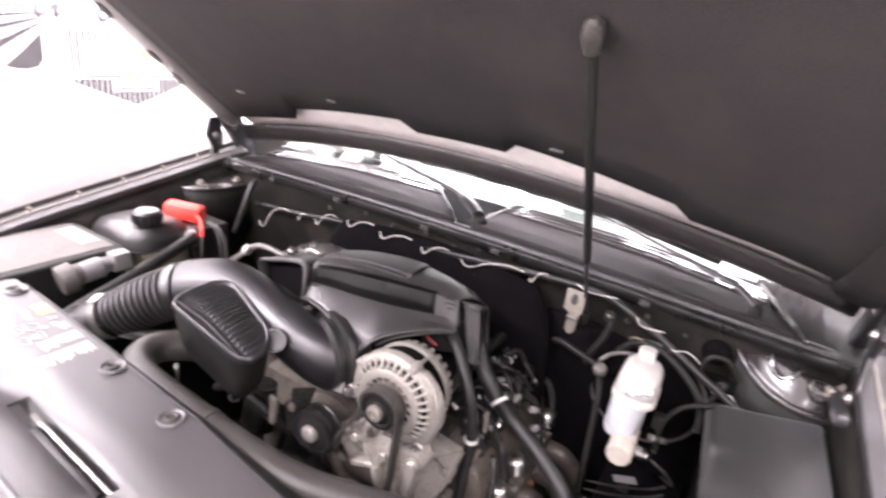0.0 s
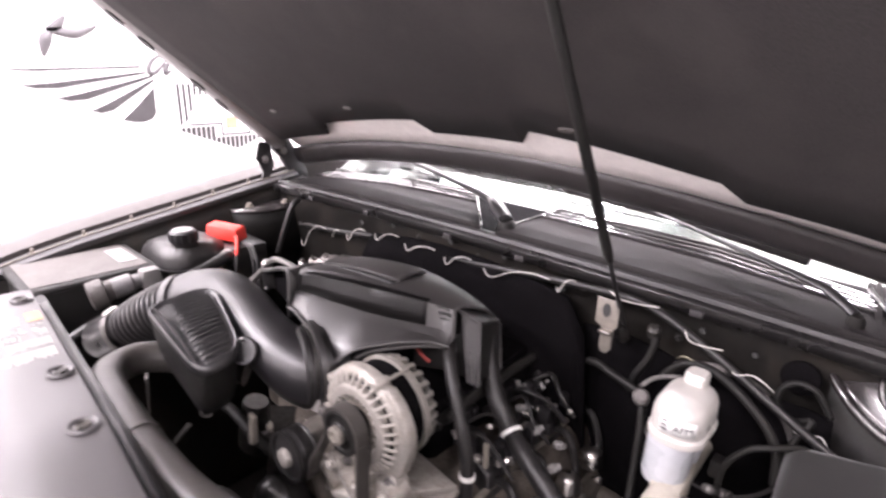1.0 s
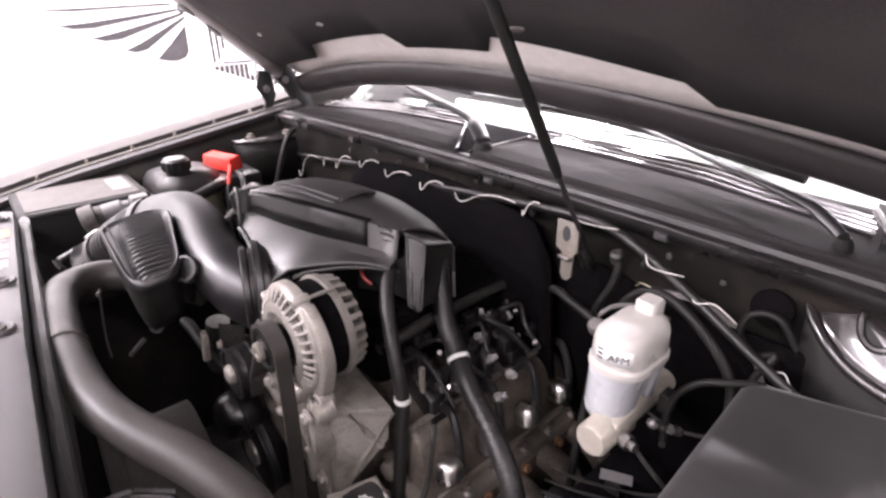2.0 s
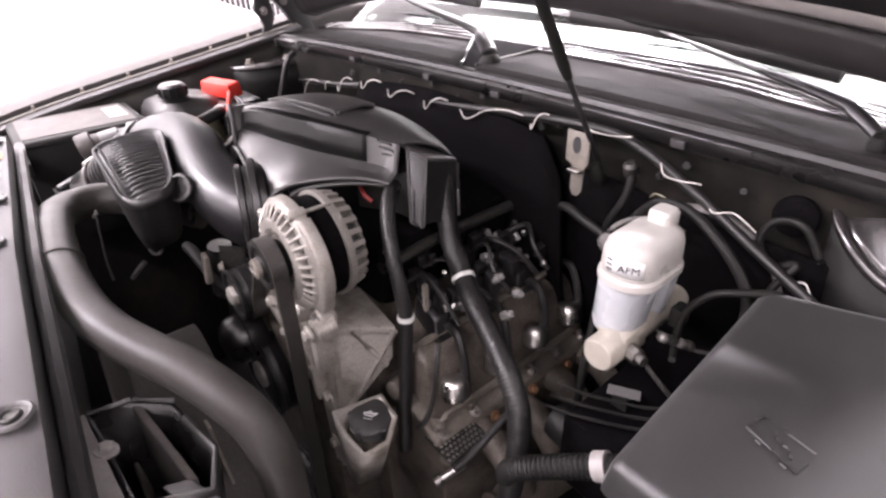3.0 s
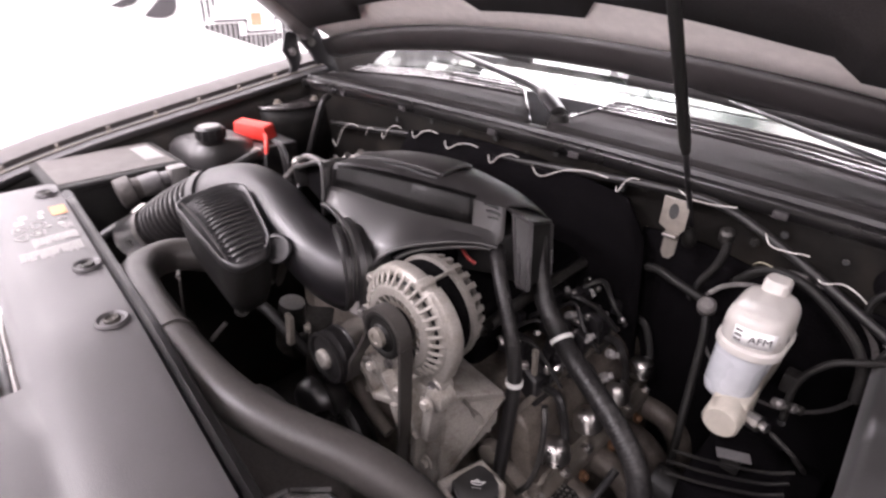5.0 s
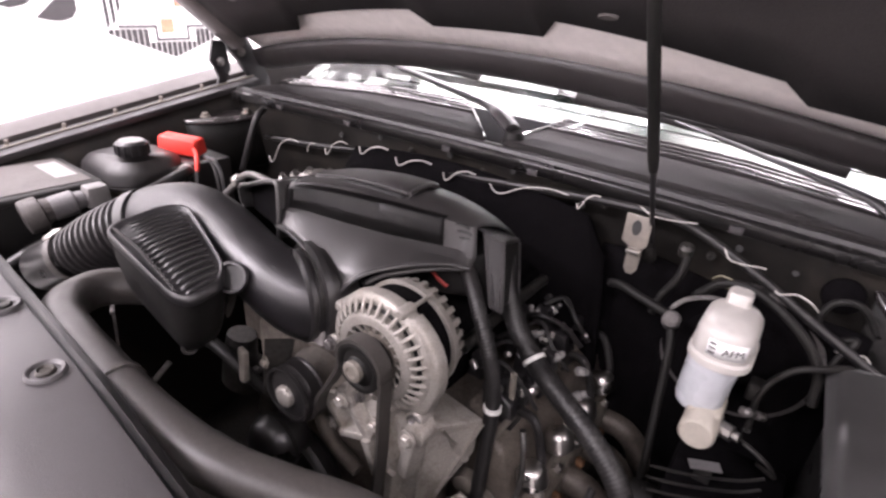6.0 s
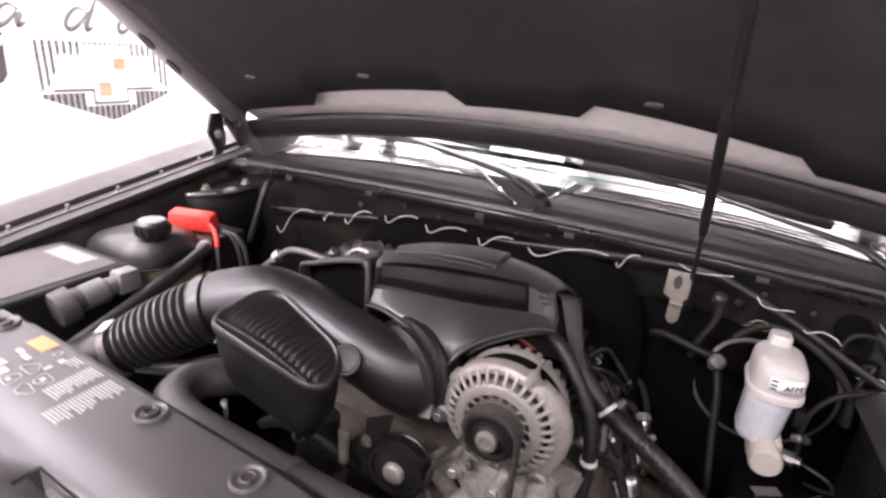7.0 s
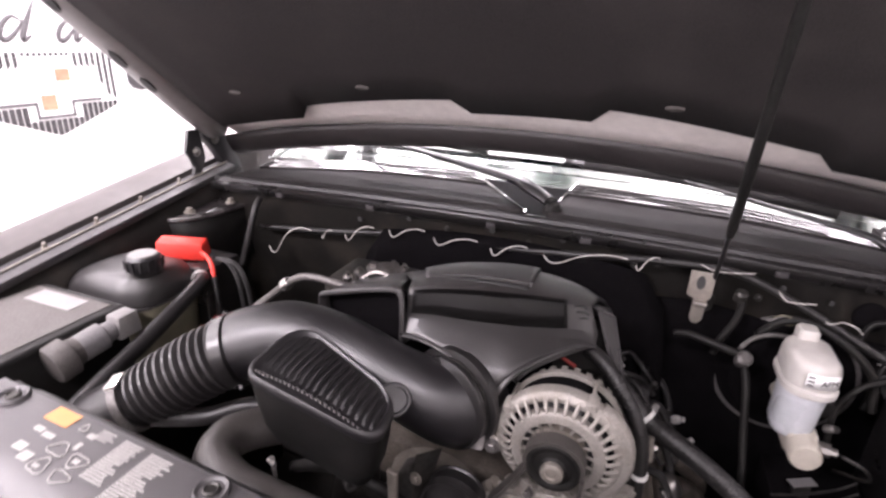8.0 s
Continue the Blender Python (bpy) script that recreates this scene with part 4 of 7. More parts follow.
part("ring_bead", tube([Vector(q) + Vector((0, -0.002, 0.0)) for q in EDGE[:6]], 0.0030, 8), M_COVER, EC)
# the hood's dark reflection, put on the cover as a black band
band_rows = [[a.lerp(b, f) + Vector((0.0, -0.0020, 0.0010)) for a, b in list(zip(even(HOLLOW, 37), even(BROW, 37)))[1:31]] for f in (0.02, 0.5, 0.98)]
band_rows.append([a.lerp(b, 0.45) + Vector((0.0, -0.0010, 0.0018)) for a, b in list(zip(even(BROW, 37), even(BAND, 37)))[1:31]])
part("dark_band", loft(band_rows), M_BAND, EC, "black band painted for the dark hood's reflection", thick=0.002)
# raised centre panel behind a dark groove
def on_top(u, v, h):
    """A place on the top: u along the groove, v towards the back."""
    k = 3 + int(round(u * 18))
    v = v + (1 - v) * (0.40 - 0.26 * u)
    return even(BAND, 37)[k].lerp(even(CREST, 37)[k], v) + Vector((0.012 * u * v, 0, h))
us = [k / 18 for k in range(19)]
part("centre_panel", loft([[on_top(u, 0.0, -0.001) for u in us], [on_top(u, 0.03, 0.0060) for u in us], [on_top(u, 0.5, 0.0072) for u in us], [on_top(u, 0.95, 0.0060) for u in us], [on_top(u, 1.02, -0.001) for u in us]], caps=False), M_COVER, EC, thick=0.002, angle=25)
part("panel_step", tube([on_top(1, 0.0, 0.001), on_top(1, 0.3, 0.0052), on_top(1, 0.75, 0.0052), on_top(1, 1.0, 0.001)], 0.0034, 8, 3), M_COVER, EC)
part("centre_groove", loft([[on_top(u, -0.13, 0.0018) for u in us[2:]], [on_top(u, 0.01, 0.0022) for u in us[2:]]]), M_INK, EC, "dark groove", thick=0.002)
# notched corner with a flat side panel under an overhang
CA, CB, CTIP, CLOW = Vector((0.158, 0.741, 1.167)), Vector((0.187, 0.757, 1.150)), Vector((0.181, 0.819, 1.133)), Vector((0.214, 0.726, 1.070))
CIN = CA.lerp(CB, 0.30)
CALOW = CLOW + (CIN - CB) * 0.62
part("corner_top", hexa([CA + Vector((-0.004, 0.004, -0.005)), CB + Vector((0, 0.001, -0.005)), CTIP + Vector((0, 0, -0.005)), Vector((0.150, 0.815, 1.134))], [CA + Vector((-0.004, 0.004, 0.001)), CB + Vector((0, 0.001, 0.001)), CTIP, Vector((0.150, 0.815, 1.142))]), M_COVER, EC, bevel=0.002)
part("corner_panel", prism([CIN, CB, CLOW, CALOW], (0.003, 0.004, 0.0)), M_SIDE, EC, "flat side panel with a raised edge", bevel=0.0008)
for a, b in ((CA, CB), (CB, CLOW), (CLOW, CALOW), (CALOW, CIN)):
    part("panel_edge", tube([a, b], 0.0022, 6, 2), M_GREYPL, EC, "thin grey edge")
part("inner_edge", tube([CIN.lerp(CB, 0.35) + Vector((0, -0.001, -0.008)), CALOW.lerp(CLOW, 0.35) + Vector((0, -0.001, 0.006))], 0.0013, 6, 2), M_GREYPL, EC)
# inner walls in black, which puts the overhang's shade into the colour
part("side_wall", prism([CB + Vector((-0.001, 0.004, -0.004)), CTIP + Vector((-0.001, -0.002, -0.004)), Vector((0.196, 0.806, 1.055)), Vector((0.204, 0.742, 1.066))], (-0.004, 0.0, 0.0)), M_MATTBLACK, EC, "inner side wall, blackened for the overhang's shade")
part("corner_rib", tube([CTIP + Vector((0, 0, -0.006)), Vector((0.197, 0.806, 1.055))], 0.0024, 6, 2), M_COVER, EC)
part("inner_wall", hexa([(0.120, 0.690, 1.080), (0.165, 0.722, 1.080), (0.196, 0.745, 1.060), (0.120, 0.790, 1.060)], [(0.120, 0.690, 1.126), (0.160, 0.730, 1.126), (0.182, 0.760, 1.138), (0.120, 0.790, 1.140)]), M_MATTBLACK, EC, bevel=0.003)
for k in range(3):
    o = Vector((0.1375, 0.7195, 1.1735)) + Vector((0.0035, 0.0005, -0.0085)) * k
    part("corner_notch", tube([o, o + Vector((0.011, 0.009, -0.0035)), o + Vector((0.014, 0.0115, -0.0075))], 0.0020, 8, 3), M_INK, EC, "small dark notch")
# raised hood that frames the intake
NT = [(-0.215, 0.652, 1.112), (-0.216, 0.650, 1.140), (-0.208, 0.648, 1.150), (-0.18, 0.643, 1.160), (-0.125, 0.628, 1.182), (-0.078, 0.612, 1.198), (-0.067, 0.609, 1.193), (-0.064, 0.606, 1.160), (-0.064, 0.603, 1.125)]
NB = [(-0.215, 0.735, 1.09), (-0.214, 0.74, 1.122), (-0.206, 0.742, 1.133), (-0.18, 0.745, 1.143), (-0.13, 0.742, 1.160), (-0.10, 0.695, 1.183), (-0.090, 0.69, 1.178), (-0.075, 0.67, 1.14), (-0.064, 0.67, 1.105)]
part("intake_hood", loft([even(NT, 25), [a.lerp(b, 0.4) + Vector((0, 0, 0.003)) for a, b in zip(even(NT, 25), even(NB, 25))], even(NB, 25)]), M_COVER, EC, thick=0.004)
part("hood_bead", tube(NT, 0.0036, 8, 4), M_COVER, EC)
# black sheet behind the opening stands in for the shade inside
part("hood_shade_sheet", prism([Vector(q) + Vector((0, 0.018, -0.006)) for q in NT], (0, 0.003, 0)), M_BLACKFELT, EC, "black sheet for the shade inside the intake hood")

# ---- air intake ----
AI = thing("air_intake_duct", (-0.15, 0.52, 1.0), "glossy black moulded air intake duct with ribbed box", "air intake")
part("duct", tube([(-0.285, 0.528, 1.100), (-0.255, 0.545, 1.114), (-0.20, 0.562, 1.128), (-0.13, 0.563, 1.126), (-0.06, 0.557, 1.112), (-0.01, 0.563, 1.092), (0.02, 0.585, 1.075), (0.03, 0.62, 1.07)], [0.045, 0.047, 0.046, 0.043, 0.041, 0.046, 0.055, 0.056], 24, 6), M_GLOSS, AI)
part("throttle_ring", lathe((0.012, 0.572, 1.082), (0.35, 1, -0.05), [(-0.006, 0.055), (-0.004, 0.060), (0.002, 0.060), (0.004, 0.056), (0.010, 0.056), (0.012, 0.066), (0.020, 0.067), (0.022, 0.061), (0.030, 0.061)], 40), M_PLASTIC, AI)
part("ring_clamp", lathe((0.0145, 0.578, 1.082), (0.35, 1, -0.05), [(0, 0.0575), (0.007, 0.0575)], 40), M_DARKMET, AI, "dark steel band clamp")
part("clamp_screw", tube([(0.062, 0.578, 1.092), (0.063, 0.573, 1.082), (0.062, 0.570, 1.072)], 0.0045, 8, 3), M_STEEL, AI, "steel clamp screw")
part("sensor_plug", hexa([(0.048, 0.556, 1.036), (0.066, 0.558, 1.036), (0.066, 0.574, 1.036), (0.048, 0.574, 1.036)], [(0.053, 0.558, 1.064), (0.068, 0.560, 1.064), (0.068, 0.574, 1.064), (0.053, 0.574, 1.064)]), M_STRAP, AI, "pale grey sensor plug", bevel=0.003)
for k in range(7):
    a = 2.2 + 0.55 * k
    part("collar_stud", lathe(Vector((-0.274, 0.533, 1.104)) + Vector((0.35, -0.6, 0.0)).normalized() * 0.0505 * math.cos(a) + Vector((-0.36, -0.1, 0.93)).normalized() * 0.0505 * math.sin(a), Vector((0.35, -0.6, 0.0)).normalized() * math.cos(a) + Vector((-0.36, -0.1, 0.93)).normalized() * math.sin(a), [(-0.003, 0.004), (0.002, 0.0035)], 10), M_PLASTIC, AI)
part("sensor_boss", lathe((-0.030, 0.511, 1.116), (0.45, -0.65, 0.45), [(-0.03, 0.019), (-0.006, 0.0185), (-0.005, 0.0165), (0.002, 0.0165), (0.004, 0.0195), (0.009, 0.0195), (0.0105, 0.0180), (0.0105, 0.0155), (0.004, 0.0145), (0.003, 0.0)], 26), M_GLOSS, AI)
# resonator box with a rounded, tilted lid
LC = [Vector(p) for p in ((-0.176, 0.436, 1.154), (-0.014, 0.436, 1.112), (-0.016, 0.500, 1.121), (-0.168, 0.536, 1.166))]
def lid(u, v, h=0.0):
    """A place on the lid: u along its front, v towards the back."""
    p = LC[0].lerp(LC[1], u).lerp(LC[3].lerp(LC[2], u), v)
    return p + Vector((0, 0, h + 0.010 * math.sin(math.pi * min(1.0, max(0.0, u))) - 0.003 * (2 * v - 1) ** 2))
def lid_ring(inset, h, n=7):
    """A rounded outline on the lid, drawn in by a share of its width."""
    ru, rv, out = 0.20 * (1 - inset), 0.36 * (1 - inset), []
    for qu, qv, a0 in ((1, 1, 0), (-1, 1, 90), (-1, -1, 180), (1, -1, 270)):
        k2 = 0.62 if (qu, qv) == (-1, -1) else 1.0
        for k in range(n + 1):
            a = radians(a0 + 90 * k / n)
            out.append(lid(0.5 + qu * (0.5 * (1 - inset) - ru * k2) + ru * k2 * math.cos(a), 0.5 + qv * (0.5 * (1 - inset) - rv * k2) + rv * k2 * math.sin(a), h))
    return out
part("resonator_box", loft([lid_ring(0.42, -0.095), lid_ring(0.25, -0.085), lid_ring(0.12, -0.06), lid_ring(0.05, -0.03), lid_ring(0.03, -0.012), lid_ring(0.03, -0.004)], closed=True, caps=True), M_MATTBLACK, AI, angle=60)
part("lid", loft([lid_ring(0.03, -0.006), lid_ring(0.0, -0.005), lid_ring(-0.012, 0.000), lid_ring(0.0, 0.005), lid_ring(0.035, 0.0065), lid_ring(0.07, 0.0055), lid_ring(0.10, 0.002), lid_ring(0.16, 0.0012), lid_ring(0.4, 0.001), lid_ring(0.7, 0.001), lid_ring(0.97, 0.001)], closed=True, caps=True), M_GLOSS, AI, angle=50)
for k in range(17):
    u = 0.065 + 0.0535 * k
    wide = 0.0013 + 0.0012 * min(1.0, k / 9)
    part("lid_rib", tube([lid(u, 0.15, 0.0008), lid(u, 0.5, 0.0022), lid(u, 0.87, 0.0008)], wide, 8, 3), M_GLOSS, AI)
# teeth in lighter grey, which paints the highlights on the rib ends
for k in range(25):
    u = 0.07 + 0.034 * k
    part("rim_tooth", hexa([lid(u, 0.085, 0.004), lid(u + 0.016, 0.085, 0.004), lid(u + 0.016, 0.13, 0.002), lid(u, 0.13, 0.002)], [lid(u + 0.002, 0.09, 0.0068), lid(u + 0.014, 0.09, 0.0068), lid(u + 0.014, 0.125, 0.0045), lid(u + 0.002, 0.125, 0.0045)]), M_MIDGREY, AI)
part("bellows", tube([(-0.385, 0.468, 1.036), (-0.355, 0.485, 1.056), (-0.318, 0.507, 1.080), (-0.275, 0.532, 1.105)], [0.040, 0.045, 0.047, 0.047], 32, 6, ridge=0.008, pitch=0.0118), M_BELLOWS, AI, "corrugated black rubber bellows", angle=12)
part("duct_collar", lathe((-0.282, 0.529, 1.101), (0.9, 0.4, 0.35), [(0, 0.050), (0.016, 0.050), (0.018, 0.046)], 28), M_PLASTIC, AI)
part("hose_clamp", lathe((-0.394, 0.463, 1.031), (0.8, 0.42, 0.48), [(0, 0.042), (0.012, 0.042)], 28), M_DULL, AI, "dull steel hose clamp")
part("clamp_tab", hexa([(-0.402, 0.436, 1.062), (-0.386, 0.442, 1.068), (-0.390, 0.462, 1.076), (-0.406, 0.456, 1.070)], [(-0.403, 0.435, 1.068), (-0.387, 0.441, 1.074), (-0.391, 0.461, 1.082), (-0.407, 0.455, 1.076)]), M_SHINY, AI, "bright clamp tab", bevel=0.002)
part("filter_neck", lathe((-0.44, 0.440, 1.004), (0.8, 0.42, 0.48), [(0, 0.038), (0.06, 0.038)], 24), M_PLASTIC, AI)

# ---- alternator ----
ALT = thing("alternator", (0.153, 0.64, 0.98), "cast aluminium alternator with slotted housing and black pulley", "alternator")
AX, AZ, AY = 0.153, 1.067, 0.554
def ring_pt(r, a, y):
    return (AX + r * math.cos(a), y, AZ + r * math.sin(a))
part("rotor", lathe((AX, AY + 0.006, AZ), (0, 1, 0), [(0.004, 0.036), (0.012, 0.050), (0.020, 0.060), (0.060, 0.062)], 40), M_INK, ALT, "dark rotor inside the slots")
part("front_hub", lathe((AX, AY + 0.004, AZ), (0, 1, 0), [(0.006, 0.022), (0, 0.026), (0, 0.031), (0.006, 0.033)], 40, caps=False), M_BLOCK, ALT)
part("front_annulus", lathe((AX, AY, AZ), (0, 1, 0), [(0.010, 0.0395), (0.0015, 0.0400), (0, 0.0415), (0.0004, 0.0495), (0.0016, 0.0530), (0.0034, 0.0545), (0.012, 0.0545)], 56, caps=False), M_ALT, ALT)
part("front_band", lathe((AX, AY, AZ), (0, 1, 0), [(0.0170, 0.0610), (0.0100, 0.0625), (0.0092, 0.0650), (0.0105, 0.0690), (0.0130, 0.0722), (0.0165, 0.0745), (0.0275, 0.0745), (0.0290, 0.066)], 56, caps=False), M_ALT, ALT)
part("stator", lathe((AX, AY, AZ), (0, 1, 0), [(0.022, 0.0665), (0.066, 0.0650)], 48), M_BLACKFELT, ALT, "dark laminated stator")
part("rear_band", lathe((AX, AY, AZ), (0, 1, 0), [(0.0580, 0.062), (0.0590, 0.0705), (0.068, 0.0692), (0.070, 0.062)], 48, caps=False), M_ALT, ALT)
part("rear_core", lathe((AX, AY, AZ), (0, 1, 0), [(0.064, 0.055), (0.088, 0.052)], 36), M_INK, ALT)
part("rear_cap", lathe((AX, AY, AZ), (0, 1, 0), [(0.084, 0.060), (0.090, 0.054), (0.094, 0.040), (0.095, 0.0)], 40), M_ALT, ALT)
NF = 34
for k in range(NF):
    a = (k + 0.25) * math.tau / NF
    fin = tube([ring_pt(0.0525, a, AY + 0.0022), ring_pt(0.0580, a, AY + 0.0040), ring_pt(0.0650, a, AY + 0.0090), ring_pt(0.0705, a, AY + 0.0160)], [0.0022, 0.0023, 0.0025, 0.0028], 8, 4)
    part("front_fin", fin, M_ALT, ALT)
for k in range(18):
    a = (k + 0.4) * math.tau / 18
    part("inner_fin", tube([ring_pt(0.028, a, AY + 0.0075), ring_pt(0.035, a, AY + 0.0035), ring_pt(0.0415, a, AY + 0.0015)], [0.0018, 0.0019, 0.0024], 8, 3), M_ALT, ALT)
for k in range(26):
    a0, a1 = (k + 0.0) * math.tau / 26, (k + 0.46) * math.tau / 26
    part("rear_fin", hexa([ring_pt(0.053, a0, AY + 0.066), ring_pt(0.053, a1, AY + 0.066), ring_pt(0.053, a1, AY + 0.087), ring_pt(0.053, a0, AY + 0.087)],
                          [ring_pt(0.0678, a0, AY + 0.065), ring_pt(0.0678, a1, AY + 0.065), ring_pt(0.0630, a1, AY + 0.087), ring_pt(0.0630, a0, AY + 0.087)]), M_ALT, ALT, smooth=False, bevel=0.0007)
# smooth flank that runs down into the lower ear
rows = []
for k in range(12):
    a = radians(56 - 9.8 * k)
    out_r = 0.0775 + 0.006 * math.sin(math.pi * k / 11) + 0.004 * (k > 8)
    rows.append([ring_pt(r, a, AY + y) for r, y in ((0.070, 0.0125), (out_r - 0.003, 0.0135), (out_r, 0.0165), (out_r, 0.0285), (out_r - 0.003, 0.0305), (0.070, 0.0310))])
part("flank", loft(rows, caps=True), M_ALT, ALT, "smooth cast flank", angle=50)
pul = [(-0.0195, 0.009), (-0.0195, 0.013), (-0.0165, 0.0150), (-0.0155, 0.0215), (-0.0175, 0.0240), (-0.0175, 0.0285), (-0.0160, 0.0305)]
for k in range(5):
    pul += [(-0.0155 + k * 0.0032, 0.0305), (-0.0139 + k * 0.0032, 0.0287)]
pul += [(0.0005, 0.0305), (0.002, 0.0305), (0.006, 0.026), (0.012, 0.024)]
alt_pulley = part("pulley", lathe((AX, AY - 0.007, AZ), (0, 1, 0), pul, 40), M_MATTBLACK, ALT, "black grooved pulley")
part("pulley_nut", lathe((AX, AY - 0.0260, AZ), (0, -1, 0), [(-0.004, 0.0125), (0.006, 0.0125), (0.0075, 0.0105), (0.0076, 0.0070), (0.0050, 0.0062), (0.0050, 0.0)], 18), M_TAN, alt_pulley, "worn steel nut")
for a in (radians(66), radians(150)):
    part("through_bolt", lathe(ring_pt(0.0715, a, AY + 0.008), (0, 1, 0), [(0, 0.0045), (0.003, 0.0070), (0.021, 0.0070), (0.022, 0.0024), (0.056, 0.0024), (0.057, 0.0)], 14), M_ALT, ALT)
for a, rr in ((radians(196), 0.080), (radians(-50), 0.086), (radians(-112), 0.082)):
    q = Vector(ring_pt(rr, a, AY + 0.010))
    ear = part("mounting_ear", lathe(q, (0, 1, 0), [(0, 0.0105), (0.002, 0.0125), (0.020, 0.0125), (0.022, 0.0105)], 20), M_ALT, ALT)
    bolt("ear_bolt", q, (0, -1, 0), 0.0068, 0.008, ear, M_DULL)

part("red_lead", tube([(0.112, 0.702, 1.112), (0.126, 0.694, 1.110), (0.140, 0.690, 1.105), (0.150, 0.694, 1.098)], 0.0028, 8), M_DARKRED, ALT, "red cable end")

# ---- belt drive ----
def pulley(name, x, y, z, r, wide, label, hub=0.26):
    t = thing(name, (x, y + wide / 2, z), label, "pulley", "belt pulleys")
    part("wheel", lathe((x, y, z), (0, 1, 0), [(0, r * 0.55), (0.003, r * 0.86), (-0.002, r * 0.9), (-0.002, r), (0.002, r), (0.004, r * 0.95), (0.010, r * 0.95), (0.012, r * 0.97), (0.014, r * 0.95), (wide - 0.004, r * 0.95), (wide - 0.002, r), (wide, r)], 36), M_RUBBER, t)
    part("hub_cap", lathe((x, y - 0.009, z), (0, 1, 0), [(0, r * hub * 0.55), (0.002, r * hub * 0.9), (0.004, r * hub), (0.015, r * hub)], 24), M_ALT, t, "worn steel hub cap")
    return t
pulley("idler_pulley", 0.041, 0.520, 0.972, 0.038, 0.03, "black idler pulley with a steel hub cap", 0.38)
TN = thing("belt_tensioner", (0.0, 0.56, 0.885), "smooth black belt tensioner with a cast arm", "belt tensioner")
part("housing", lathe((0.006, 0.490, 0.872), (0, 1, 0), [(0, 0.0), (0.002, 0.016), (0.007, 0.028), (0.016, 0.036), (0.028, 0.039), (0.060, 0.040), (0.064, 0.037)], 40), M_PLASTIC, TN)
part("seam", lathe((0.006, 0.522, 0.872), (0, 1, 0), [(0, 0.040), (0.001, 0.0425), (0.004, 0.0425), (0.005, 0.040)], 40, caps=False), M_RUBBER, TN)
part("arm", loft([[(-0.008, 0.528, 1.030), (0.014, 0.552, 1.028), (0.016, 0.558, 1.024), (-0.006, 0.534, 1.024)], [(-0.010, 0.524, 0.975), (0.002, 0.546, 0.970), (0.004, 0.552, 0.968), (-0.006, 0.530, 0.972)], [(-0.016, 0.518, 0.905), (0.002, 0.532, 0.905), (0.004, 0.540, 0.905), (-0.012, 0.528, 0.905)]], closed=True, caps=True), M_DARKMET, TN, "grimy cast arm", bevel=0.001)
part("spring_tab", hexa([(-0.032, 0.502, 0.965), (-0.022, 0.502, 0.965), (-0.022, 0.512, 0.965), (-0.032, 0.512, 0.965)], [(-0.038, 0.508, 1.012), (-0.024, 0.508, 1.008), (-0.024, 0.516, 1.008), (-0.038, 0.516, 1.012)]), M_TAN, TN, "pale worn tab", bevel=0.002)
bolt("arm_bolt", (-0.006, 0.526, 0.995), (-0.2, -1, 0.1), 0.0055, 0.006, TN, M_TAN)
pulley("water_pump_pulley", 0.02, 0.533, 0.80, 0.075, 0.03, "large dark water pump pulley", 0.3)
pulley("crank_pulley", 0.06, 0.533, 0.52, 0.09, 0.03, "large dark crankshaft pulley", 0.3)

BELT = thing("drive_belt", (0.1, 0.56, 0.6), "black ribbed drive belt running over the pulleys", "belt")
def strap(points, name="run"):
    d = Vector((0, 0.019, 0))
    path = smooth_path(points, 6)
    rows = []
    for i, p in enumerate(path):
        a = (path[min(i + 1, len(path) - 1)] - path[max(i - 1, 0)]).normalized()
        n = a.cross(Vector((0, 1, 0))).normalized() * 0.0022
        rows.append([p + n, p + n + d * 0.5, p + n + d, p - n + d, p - n + d * 0.5, p - n])
    part(name, loft(rows, closed=True, caps=True), M_HOSE, BELT)
R = 0.0325
strap([(AX + R, 0.530, AZ - 0.005), (AX + R - 0.004, 0.530, AZ - 0.12), (0.172, 0.530, 0.85), (0.165, 0.530, 0.70), (0.155, 0.530, 0.56)])
strap([(AX + R * math.cos(a), 0.530, AZ + R * math.sin(a)) for a in [math.radians(v) for v in (-15, 20, 60, 100, 140, 170, 200)]] + [(AX - 0.050, 0.530, AZ - 0.050), (0.084, 0.530, 0.985), (0.075, 0.530, 0.950), (0.045, 0.530, 0.930), (0.0, 0.530, 0.935)])

# ---- engine block, front and driver's side ----
ENG = thing("engine_block", (0.1, 0.78, 0.0), "grimy cast aluminium engine block with brackets and covers", "engine")
part("block", box(-0.20, 0.20, 0.64, 1.05, 0.45, 0.93), M_GRIME, ENG, bevel=0.02)
part("front_cover", box(-0.12, 0.16, 0.575, 0.66, 0.48, 0.90), M_GRIME, ENG, bevel=0.02)
# small castings, pipes and brackets between the duct and the belt
part("thermostat_housing", loft([[(-0.105 + 0.036 * math.cos(a), 0.545 + 0.020 * math.sin(a), 0.895) for a in [k * math.tau / 14 for k in range(14)]], [(-0.100 + 0.032 * math.cos(a), 0.548 + 0.020 * math.sin(a), 0.945) for a in [k * math.tau / 14 for k in range(14)]], [(-0.092 + 0.024 * math.cos(a), 0.550 + 0.018 * math.sin(a), 0.985) for a in [k * math.tau / 14 for k in range(14)]]], closed=True, caps=True), M_DARKMET, ENG, "grimy cast thermostat housing")
